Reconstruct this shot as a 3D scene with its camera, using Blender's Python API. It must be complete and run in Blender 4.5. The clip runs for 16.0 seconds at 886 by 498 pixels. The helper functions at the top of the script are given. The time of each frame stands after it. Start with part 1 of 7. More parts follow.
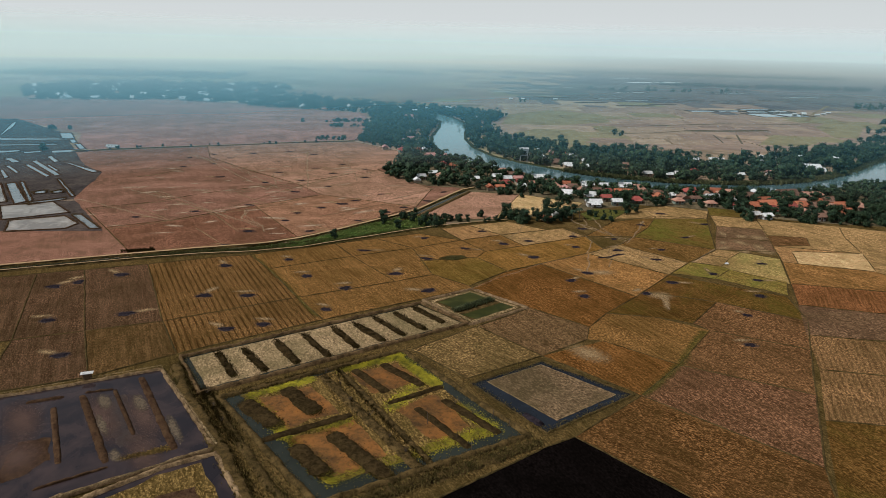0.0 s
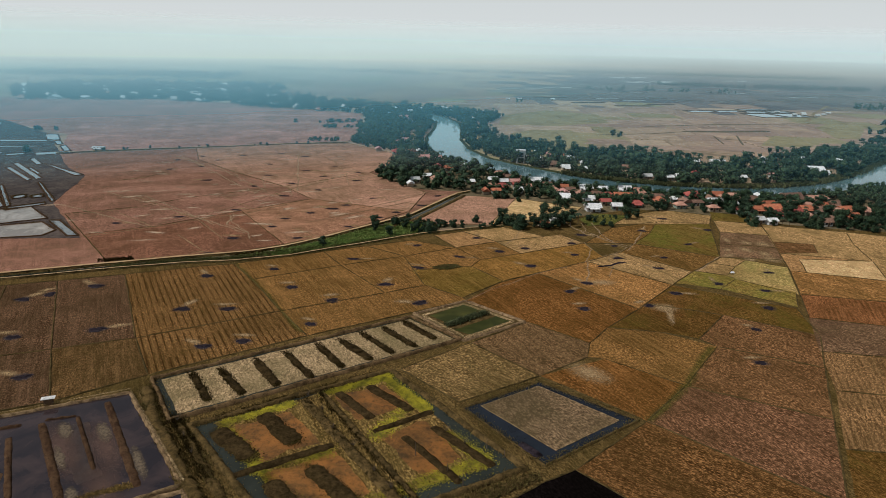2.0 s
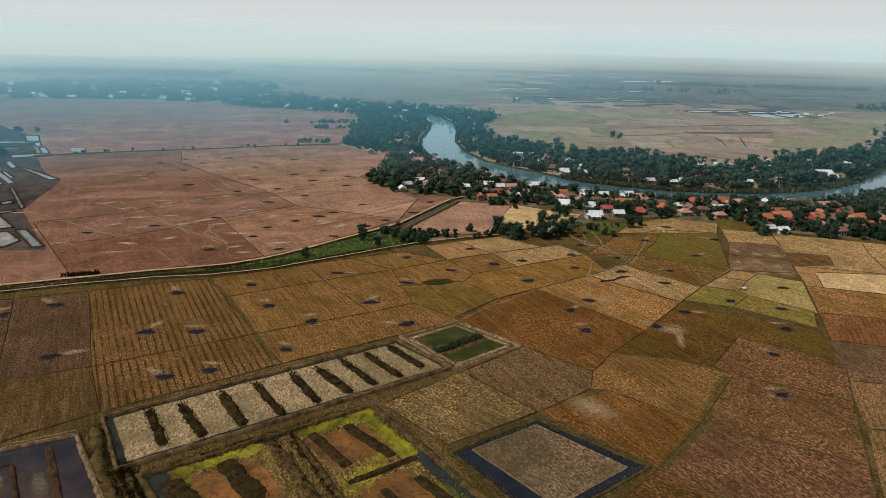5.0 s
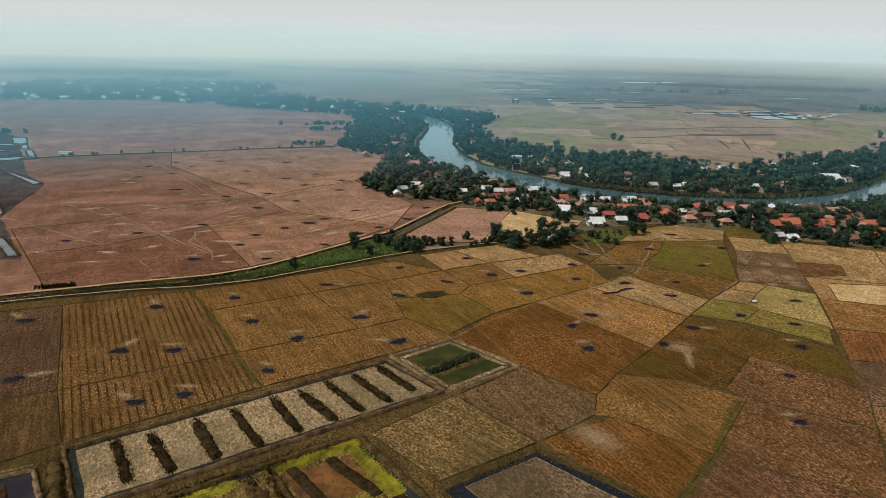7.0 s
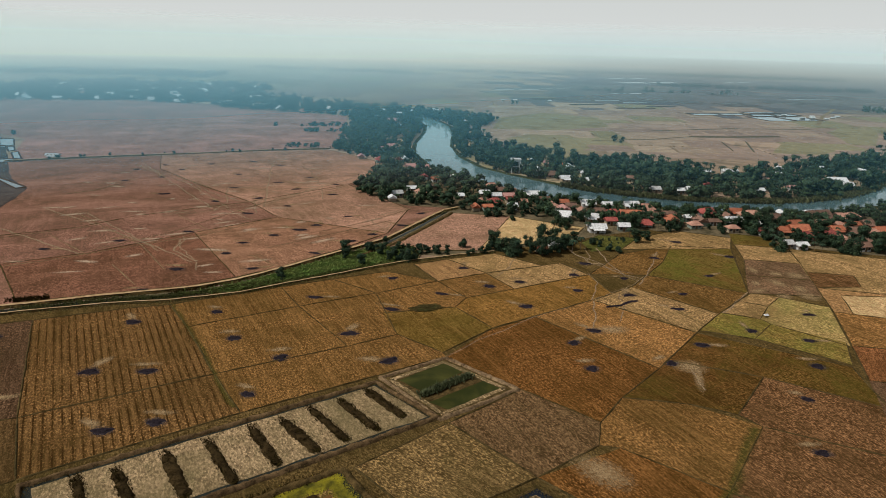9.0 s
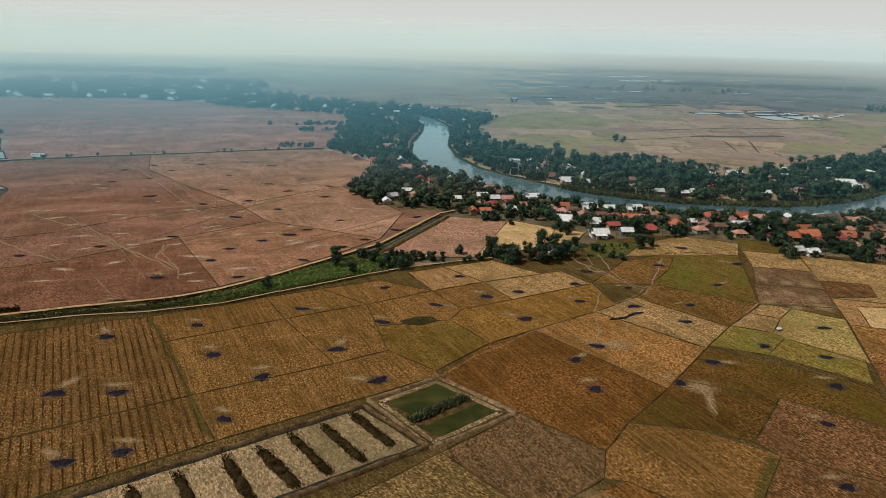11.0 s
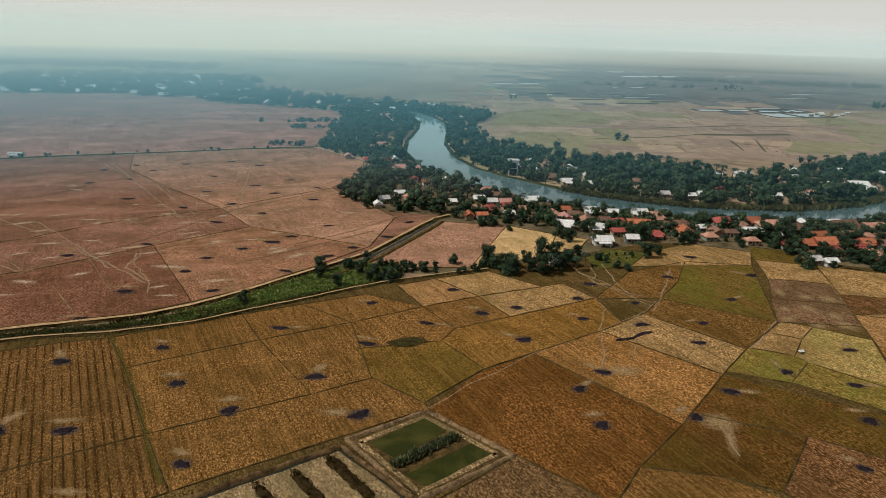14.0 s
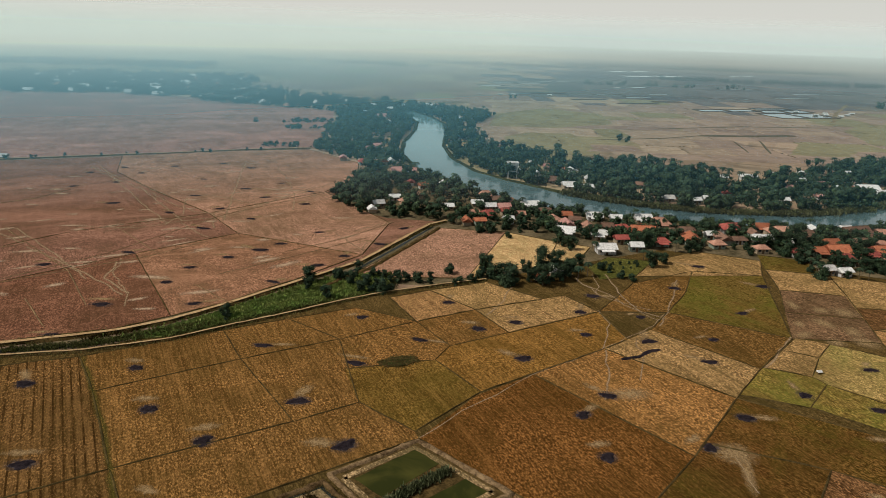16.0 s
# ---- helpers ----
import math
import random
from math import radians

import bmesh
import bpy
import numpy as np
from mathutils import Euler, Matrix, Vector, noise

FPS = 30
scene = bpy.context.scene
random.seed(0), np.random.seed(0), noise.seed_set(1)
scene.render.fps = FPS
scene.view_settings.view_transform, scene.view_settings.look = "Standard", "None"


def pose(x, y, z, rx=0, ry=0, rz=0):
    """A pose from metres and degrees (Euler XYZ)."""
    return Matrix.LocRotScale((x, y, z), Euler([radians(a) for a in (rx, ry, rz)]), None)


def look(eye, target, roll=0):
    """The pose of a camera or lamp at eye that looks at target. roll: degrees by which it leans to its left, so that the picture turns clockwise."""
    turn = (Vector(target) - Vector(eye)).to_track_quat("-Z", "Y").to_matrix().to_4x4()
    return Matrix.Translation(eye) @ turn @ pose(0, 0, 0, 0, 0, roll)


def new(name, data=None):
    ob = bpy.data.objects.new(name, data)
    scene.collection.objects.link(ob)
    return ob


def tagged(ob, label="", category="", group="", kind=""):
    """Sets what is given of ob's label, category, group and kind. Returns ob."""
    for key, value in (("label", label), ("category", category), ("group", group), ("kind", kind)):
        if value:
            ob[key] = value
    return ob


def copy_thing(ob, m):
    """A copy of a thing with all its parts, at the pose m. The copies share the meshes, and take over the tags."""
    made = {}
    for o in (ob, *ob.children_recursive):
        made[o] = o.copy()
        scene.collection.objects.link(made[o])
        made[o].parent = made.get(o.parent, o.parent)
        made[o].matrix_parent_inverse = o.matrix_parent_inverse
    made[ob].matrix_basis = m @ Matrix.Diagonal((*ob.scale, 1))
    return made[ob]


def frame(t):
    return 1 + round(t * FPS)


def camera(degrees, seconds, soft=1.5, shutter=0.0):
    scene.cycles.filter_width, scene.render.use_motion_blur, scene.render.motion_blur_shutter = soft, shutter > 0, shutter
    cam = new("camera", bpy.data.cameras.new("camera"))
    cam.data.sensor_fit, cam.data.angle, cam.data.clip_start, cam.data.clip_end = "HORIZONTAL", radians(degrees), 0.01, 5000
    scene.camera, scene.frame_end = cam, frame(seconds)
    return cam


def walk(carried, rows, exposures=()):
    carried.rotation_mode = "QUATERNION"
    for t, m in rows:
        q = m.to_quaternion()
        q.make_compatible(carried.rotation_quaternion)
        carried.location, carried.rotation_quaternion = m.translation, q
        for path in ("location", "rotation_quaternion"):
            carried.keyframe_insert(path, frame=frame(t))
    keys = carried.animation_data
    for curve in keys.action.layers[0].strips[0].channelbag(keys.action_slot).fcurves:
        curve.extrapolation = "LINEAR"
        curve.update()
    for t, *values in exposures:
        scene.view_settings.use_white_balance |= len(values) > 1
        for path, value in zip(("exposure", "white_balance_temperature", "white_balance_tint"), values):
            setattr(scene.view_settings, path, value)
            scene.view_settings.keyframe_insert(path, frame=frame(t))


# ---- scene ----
cam = camera(70.7, 16.0, soft=0.55)
PATH = [
    (0.0, 0.67, -9.11, 85.60, 71.581, -1.323, 8.464),
    (0.5, 0.66, -6.02, 85.55, 71.580, -1.330, 8.388),
    (1.0, 0.64, -2.94, 85.50, 71.581, -1.338, 8.313),
    (1.5, 0.63, 0.15, 85.45, 71.564, -1.347, 8.259),
    (2.0, 0.61, 3.23, 85.40, 71.535, -1.356, 8.208),
    (2.5, 0.60, 6.32, 85.34, 71.510, -1.366, 8.155),
    (3.0, 0.58, 9.40, 85.29, 71.476, -1.376, 8.101),
    (3.5, 0.57, 12.48, 85.24, 71.439, -1.387, 8.056),
    (4.0, 0.55, 15.55, 85.19, 71.415, -1.399, 8.033),
    (6.5, 0.45, 30.92, 84.94, 71.501, -1.468, 7.937),
    (7.0, 0.43, 33.98, 84.89, 71.491, -1.484, 7.929),
    (7.5, 0.41, 37.05, 84.84, 71.508, -1.500, 7.919),
    (8.0, 0.39, 40.11, 84.79, 71.528, -1.517, 7.919),
    (8.5, 0.36, 43.18, 84.74, 71.518, -1.535, 7.913),
    (9.0, 0.34, 46.24, 84.69, 71.490, -1.553, 7.886),
    (11.5, 0.22, 61.52, 84.44, 71.224, -1.650, 7.830),
    (12.0, 0.19, 64.57, 84.39, 71.152, -1.671, 7.828),
    (12.5, 0.16, 67.62, 84.34, 71.062, -1.693, 7.831),
    (13.0, 0.13, 70.67, 84.29, 70.972, -1.715, 7.812),
    (13.5, 0.10, 73.72, 84.24, 70.897, -1.738, 7.786),
    (14.0, 0.08, 76.76, 84.19, 70.860, -1.762, 7.782),
    (14.5, 0.05, 79.81, 84.14, 70.864, -1.787, 7.787),
    (15.0, 0.02, 82.85, 84.09, 70.867, -1.813, 7.794),
    (15.5, -0.02, 85.89, 84.04, 70.834, -1.839, 7.796),
    (16.0, -0.05, 88.93, 83.99, 70.773, -1.865, 7.782),
]
# the picture turns a little warmer on the way
walk(cam, [(t, pose(*p)) for t, *p in PATH], [(0.0, 0.06, 6230, 10), (4.0, 0.06, 6270, 10), (9.0, 0.03, 6450, 10), (12.5, 0.0, 6720, 10), (16.0, 0.0, 6900, 10)])

# ---- light ----
SUN_WAY = Vector((-0.58, -0.22, 0.78)).normalized()
MILK = (12.6, 13.1, 12.8)
world = bpy.data.worlds.new("sky")
scene.world = world
world.use_nodes = True
wn = world.node_tree
sky = wn.nodes.new("ShaderNodeTexSky")
sky.sky_type = "NISHITA"
sky.sun_disc = False
sky.sun_elevation = math.asin(SUN_WAY.z)
sky.sun_rotation = math.atan2(SUN_WAY.x, SUN_WAY.y)
sky.air_density, sky.dust_density, sky.ozone_density = 1.2, 1.8, 1.0
milky = wn.nodes.new("ShaderNodeHueSaturation")
milky.inputs["Saturation"].default_value = 0.18
wn.links.new(sky.outputs[0], milky.inputs["Color"])
# milky dust low over the horizon all round
way = wn.nodes.new("ShaderNodeTexCoord")
up = wn.nodes.new("ShaderNodeSeparateXYZ")
low = wn.nodes.new("ShaderNodeMapRange")
low.interpolation_type = "SMOOTHSTEP"
low.inputs["From Min"].default_value, low.inputs["From Max"].default_value = 0.40, -0.02
veil = wn.nodes.new("ShaderNodeMix")
veil.data_type = "RGBA"
veil.inputs[7].default_value = (*MILK, 1)
wn.links.new(way.outputs["Generated"], up.inputs[0])
wn.links.new(up.outputs[2], low.inputs["Value"])
wn.links.new(low.outputs[0], veil.inputs[0])
wn.links.new(milky.outputs[0], veil.inputs[6])
wn.links.new(veil.outputs[2], wn.nodes["Background"].inputs[0])
wn.nodes["Background"].inputs[1].default_value = 0.052
sun = new("sun", bpy.data.lights.new("sun", "SUN"))
sun.data.energy, sun.data.angle, sun.data.color = 3.3, radians(1.0), (1.0, 0.955, 0.885)
sun.matrix_world = look(SUN_WAY * 900, (0, 0, 0))
scene.view_settings.exposure = 0.0

# ---- materials ----
def shader(name, rough=0.9, spec=0.2):
    m = bpy.data.materials.new(name)
    m.use_nodes = True
    b = m.node_tree.nodes["Principled BSDF"]
    b.inputs["Roughness"].default_value = rough
    b.inputs["Specular IOR Level"].default_value = spec
    return m, m.node_tree, b


def node(nt, kind, **values):
    n = nt.nodes.new(kind)
    for k, v in values.items():
        n.inputs[k.replace("_", " ")].default_value = v
    return n


def noise_of(nt, coords, scale, detail=4.0, rough=0.6, distort=0.0):
    n = node(nt, "ShaderNodeTexNoise", Scale=scale, Detail=detail, Roughness=rough, Distortion=distort)
    nt.links.new(coords, n.inputs["Vector"])
    return n.outputs["Fac"]


def ramp(nt, fac, lo, hi):
    n = node(nt, "ShaderNodeMapRange")
    n.inputs["From Min"].default_value, n.inputs["From Max"].default_value = lo, hi
    nt.links.new(fac, n.inputs["Value"])
    return n.outputs["Result"]


def mix(nt, fac, a, b, mode="MIX"):
    n = nt.nodes.new("ShaderNodeMix")
    n.data_type, n.blend_type = "RGBA", mode
    for sock, v in ((n.inputs[0], fac), (n.inputs[6], a), (n.inputs[7], b)):
        if isinstance(v, (int, float)):
            sock.default_value = v
        elif isinstance(v, tuple):
            sock.default_value = (*v, 1)
        else:
            nt.links.new(v, sock)
    return n.outputs[2]


def times(nt, a, b):
    n = nt.nodes.new("ShaderNodeMath")
    n.operation = "MULTIPLY"
    for sock, v in zip(n.inputs, (a, b)):
        if isinstance(v, (int, float)):
            sock.default_value = v
        else:
            nt.links.new(v, sock)
    return n.outputs[0]


def plan_coords(nt, turn=0.0, stretch=(1, 1, 1)):
    c = nt.nodes.new("ShaderNodeTexCoord")
    m = nt.nodes.new("ShaderNodeMapping")
    m.vector_type = "TEXTURE"
    m.inputs["Rotation"].default_value[2] = radians(-turn)
    m.inputs["Scale"].default_value = tuple(1 / v for v in stretch)
    nt.links.new(c.outputs["Object"], m.inputs["Vector"])
    return m.outputs["Vector"]


def vary(nt, col, amount=0.25):
    """Shift the value of a colour a little from object to object."""
    info = nt.nodes.new("ShaderNodeObjectInfo")
    h = node(nt, "ShaderNodeHueSaturation")
    nt.links.new(ramp_out(nt, info.outputs["Random"], 1 - amount, 1 + amount), h.inputs["Value"])
    nt.links.new(col, h.inputs["Color"])
    return h.outputs[0]


def ramp_out(nt, fac, lo, hi):
    n = node(nt, "ShaderNodeMapRange")
    n.inputs["To Min"].default_value, n.inputs["To Max"].default_value = lo, hi
    nt.links.new(fac, n.inputs["Value"])
    return n.outputs["Result"]


def bumped(nt, b, height, strength, distance):
    n = node(nt, "ShaderNodeBump", Strength=strength, Distance=distance)
    nt.links.new(height, n.inputs["Height"])
    nt.links.new(n.outputs[0], b.inputs["Normal"])


def toned(colour, k):
    return tuple(min(1.0, k * v) for v in colour)


def stubble_ground(name, base, specks=0.5, rows=0.0, rows_turn=-36, row_width=1.6, trails=0.35, cracks=0.0, bright=0.0, patch=0.8, streaks=1.0, bands=0.0, shoots=0.0):
    """Dry field: broad patches, fine sowing streaks, straw flecks, wide rows and trodden trails."""
    m, nt, b = shader(name, 0.95, 0.0)
    pale, deep = toned((base[0], base[1] * 1.02, base[2] * 1.05), 1.65), toned((base[0], base[1] * 0.98, base[2] * 0.9), 0.44)
    c = plan_coords(nt)
    dense = ramp(nt, noise_of(nt, c, 0.040, 6, 0.66, 1.0), 0.40, 0.60)
    col = mix(nt, times(nt, dense, patch), (base[0] * 0.64, base[1] * 0.70, base[2] * 0.62), toned(base, 1.08))
    col = mix(nt, times(nt, ramp(nt, noise_of(nt, c, 0.09, 7, 0.68, 1.0), 0.52, 0.72), 0.6 * patch), col, toned(pale, 0.9))
    col = mix(nt, times(nt, ramp(nt, noise_of(nt, c, 0.15, 7, 0.7, 0.6), 0.48, 0.36), 0.65 * patch), col, (base[0] * 0.52, base[1] * 0.62, base[2] * 0.52))
    streak = noise_of(nt, plan_coords(nt, rows_turn, (1.0, 0.07, 1.0)), 1.3, 4, 0.7, 0.1)
    broad = noise_of(nt, plan_coords(nt, rows_turn, (1.0, 0.05, 1.0)), 0.42, 3, 0.6, 0.1)
    col = mix(nt, times(nt, ramp(nt, broad, 0.53, 0.66), 0.45 * streaks), col, pale)
    col = mix(nt, times(nt, ramp(nt, broad, 0.47, 0.34), 0.55 * streaks), col, deep)
    col = mix(nt, times(nt, ramp(nt, streak, 0.52, 0.64), 0.50 * streaks), col, pale)
    col = mix(nt, times(nt, ramp(nt, streak, 0.48, 0.36), 0.60 * streaks), col, deep)
    if bands:
        band = noise_of(nt, plan_coords(nt, 62, (1.0, 0.28, 1.0)), 0.045, 4, 0.62, 0.6)
        col = mix(nt, times(nt, ramp(nt, band, 0.52, 0.64), bands), col, pale)
        col = mix(nt, times(nt, ramp(nt, band, 0.47, 0.36), bands), col, toned(base, 0.72))
    if shoots:
        sprout = ramp(nt, noise_of(nt, c, 0.030, 6, 0.72, 0.8), 0.44, 0.60)
        col = mix(nt, times(nt, sprout, shoots), col, (base[0] * 0.80, base[1] * 1.18, base[2] * 0.80))
        dry = ramp(nt, noise_of(nt, plan_coords(nt, 20), 0.045, 6, 0.72, 0.8), 0.54, 0.66)
        col = mix(nt, times(nt, dry, 0.6 * shoots), col, (base[0] * 1.25, base[1] * 0.98, base[2] * 1.1))
    clods = noise_of(nt, c, 0.55, 5, 0.7, 0.3)
    col = mix(nt, times(nt, ramp(nt, clods, 0.54, 0.66), times(nt, dense, 0.45)), col, toned(pale, 1.1))
    col = mix(nt, times(nt, ramp(nt, clods, 0.46, 0.36), 0.40), col, deep)
    grain = plan_coords(nt, rows_turn, (1.0, 0.5, 1.0))
    fine = noise_of(nt, grain, 2.6, 4, 0.66)
    sown = times(nt, ramp_out(nt, dense, 0.30, 1.0), min(1.0, 1.7 * specks))
    col = mix(nt, times(nt, ramp(nt, fine, 0.535, 0.60), sown), col, toned(pale, 1.8))
    col = mix(nt, times(nt, ramp(nt, fine, 0.465, 0.40), times(nt, ramp_out(nt, dense, 0.45, 0.95), 0.95)), col, toned(deep, 0.7))
    if rows:
        w = node(nt, "ShaderNodeTexWave", Scale=0.314 / row_width, Distortion=0.25, Detail=2.0)
        w.inputs["Detail Scale"].default_value = 0.5
        nt.links.new(plan_coords(nt, rows_turn), w.inputs["Vector"])
        gaps = ramp(nt, noise_of(nt, c, 0.10, 5, 0.7), 0.34, 0.56)
        col = mix(nt, times(nt, times(nt, ramp(nt, w.outputs["Fac"], 0.62, 0.97), max(bright, rows * 0.35)), gaps), col, pale)
        col = mix(nt, times(nt, times(nt, ramp(nt, w.outputs["Fac"], 0.17, 0.03), rows), gaps), col, toned(deep, 0.7))
    if trails:
        warp = noise_of(nt, c, 0.08, 3, 0.5)
        add = nt.nodes.new("ShaderNodeVectorMath")
        add.operation = "MULTIPLY_ADD"
        col_in = nt.nodes.new("ShaderNodeCombineXYZ")
        nt.links.new(warp, col_in.inputs[0])
        nt.links.new(noise_of(nt, c, 0.11, 3, 0.5), col_in.inputs[1])
        nt.links.new(col_in.outputs[0], add.inputs[0])
        add.inputs[1].default_value = (16, 16, 0)
        nt.links.new(c, add.inputs[2])
        v = node(nt, "ShaderNodeTexVoronoi", Scale=0.045)
        v.feature = "DISTANCE_TO_EDGE"
        nt.links.new(add.outputs[0], v.inputs["Vector"])
        t = times(nt, ramp(nt, v.outputs["Distance"], 0.018, 0.004), trails)
        t = times(nt, t, ramp(nt, noise_of(nt, c, 0.06, 4, 0.7), 0.47, 0.60))
        col = mix(nt, t, col, pale)
    if cracks:
        v = node(nt, "ShaderNodeTexVoronoi", Scale=0.35)
        v.feature = "DISTANCE_TO_EDGE"
        nt.links.new(c, v.inputs["Vector"])
        col = mix(nt, times(nt, ramp(nt, v.outputs["Distance"], 0.12, 0.02), cracks), col, pale)
    nt.links.new(vary(nt, col, 0.05), b.inputs["Base Color"])
    bumped(nt, b, fine, 0.7, 0.25)
    return m


def stain(name, a, b_col, soft=0.35, ragged=0.9, across=False, most=1.0):
    """A thin layer of ash, straw or dust that frays out at its edge: round about its middle, or across a strip."""
    m, nt, b = shader(name, 0.95, 0.0)
    tc, info = nt.nodes.new("ShaderNodeTexCoord"), nt.nodes.new("ShaderNodeObjectInfo")
    shift = nt.nodes.new("ShaderNodeVectorMath")
    shift.operation = "MULTIPLY_ADD"
    spread = nt.nodes.new("ShaderNodeCombineXYZ")
    for k in range(3):
        nt.links.new(info.outputs["Random"], spread.inputs[k])
    nt.links.new(spread.outputs[0], shift.inputs[0])
    shift.inputs[1].default_value = (31, 57, 13)
    nt.links.new(tc.outputs["Object"], shift.inputs[2])
    if across:
        sep = nt.nodes.new("ShaderNodeSeparateXYZ")
        nt.links.new(tc.outputs["UV"], sep.inputs[0])
        near = ramp_out(nt, sep.outputs[0], -1.0, 1.0)
        off = nt.nodes.new("ShaderNodeMath")
        off.operation = "ABSOLUTE"
        nt.links.new(near, off.inputs[0])
        reach = off.outputs[0]
    else:
        sep = nt.nodes.new("ShaderNodeVectorMath")
        sep.operation = "LENGTH"
        nt.links.new(tc.outputs["UV"], sep.inputs[0])
        reach = sep.outputs["Value"]
    inner = nt.nodes.new("ShaderNodeMath")
    inner.operation = "SUBTRACT"
    inner.inputs[0].default_value = 1.0 - 0.5 * ragged
    nt.links.new(reach, inner.inputs[1])
    edge = nt.nodes.new("ShaderNodeMath")
    edge.operation = "MULTIPLY_ADD"
    nt.links.new(noise_of(nt, shift.outputs[0], 1.5 if across else 1.1, 6, 0.75, 0.5), edge.inputs[0])
    edge.inputs[1].default_value = ragged
    nt.links.new(inner.outputs[0], edge.inputs[2])
    alpha = times(nt, ramp(nt, edge.outputs[0], 0.0, soft), most)
    f = noise_of(nt, shift.outputs[0], 1.6, 8, 0.8)
    nt.links.new(mix(nt, ramp(nt, f, 0.42, 0.58), a, b_col), b.inputs["Base Color"])
    nt.links.new(alpha, b.inputs["Alpha"])
    return m


def mottled(name, a, b_col, scale=0.6, fine=4.0, rough=0.95, spec=0.02, island=0.0, bump=0.2, vary_by=0.1):
    m, nt, b = shader(name, rough, spec)
    c = plan_coords(nt)
    f = noise_of(nt, c, fine * 0.5, 10, 0.88)
    col = mix(nt, ramp(nt, noise_of(nt, c, scale, 5, 0.6, 0.4), 0.36, 0.64), a, b_col)
    col = mix(nt, times(nt, ramp(nt, f, 0.51, 0.58), 0.65), col, tuple(0.35 * v for v in a))
    col = mix(nt, times(nt, ramp(nt, f, 0.48, 0.42), 0.35), col, tuple(min(1.0, 1.25 * v) for v in b_col))
    if island:
        g = nt.nodes.new("ShaderNodeNewGeometry")
        h = node(nt, "ShaderNodeHueSaturation")
        nt.links.new(ramp_out(nt, g.outputs["Random Per Island"], 1 - island, 1 + island), h.inputs["Value"])
        nt.links.new(col, h.inputs["Color"])
        col = h.outputs[0]
    if vary_by:
        col = vary(nt, col, vary_by)
    nt.links.new(col, b.inputs["Base Color"])
    if bump:
        bumped(nt, b, f, 0.6, bump)
    return m


def water(name, colour, ripple=0.02, rough=0.08, silt=None, spec=0.25):
    m, nt, b = shader(name, rough, spec)
    c = plan_coords(nt)
    col = mix(nt, ramp(nt, noise_of(nt, c, 0.09, 4, 0.6, 0.8), 0.42, 0.66), colour, silt or tuple(1.5 * v for v in colour))
    nt.links.new(col, b.inputs["Base Color"])
    bumped(nt, b, noise_of(nt, c, 0.7, 3, 0.6), 0.5, ripple)
    return m


SOIL = {
    "hay": (0.128, 0.080, 0.031),
    "garden": (0.092, 0.088, 0.024),
    "far_plain": (0.336, 0.168, 0.130),
    "verge": (0.088, 0.056, 0.020),
    "mauve": (0.118, 0.058, 0.029),
    "sand": (0.160, 0.088, 0.037),
    "tuft": (0.0990, 0.0485, 0.0171),
    "moss": (0.149, 0.085, 0.022),
    "umber": (0.085, 0.047, 0.025),
    "maroon": (0.159, 0.073, 0.044),
    "rust": (0.211, 0.105, 0.071),
    "pale_rust": (0.297, 0.161, 0.106),
    "drab": (0.098, 0.055, 0.022),
    "sienna": (0.232, 0.117, 0.070),
    "olive": (0.103, 0.053, 0.015),
    "ochre": (0.164, 0.084, 0.027),
    "rows": (0.126, 0.066, 0.023),
    "lines": (0.164, 0.068, 0.026),
    "tan": (0.282, 0.153, 0.065),
    "straw": (0.262, 0.157, 0.067),
    "gold": (0.187, 0.096, 0.026),
    "russet": (0.1343, 0.0598, 0.0174),
    "orange": (0.216, 0.107, 0.036),
    "pink": (0.124, 0.062, 0.026),
    "grey": (0.114, 0.066, 0.030),
    "stubble": (0.1400, 0.0737, 0.0234),
    "black": (0.0045, 0.0032, 0.0030),
    "green": (0.122, 0.078, 0.021),
    "meadow": (0.270, 0.176, 0.068),
    "lime": (0.186, 0.122, 0.034),
    "dark": (0.118, 0.068, 0.036),
    "wheat": (0.529, 0.322, 0.159),
}
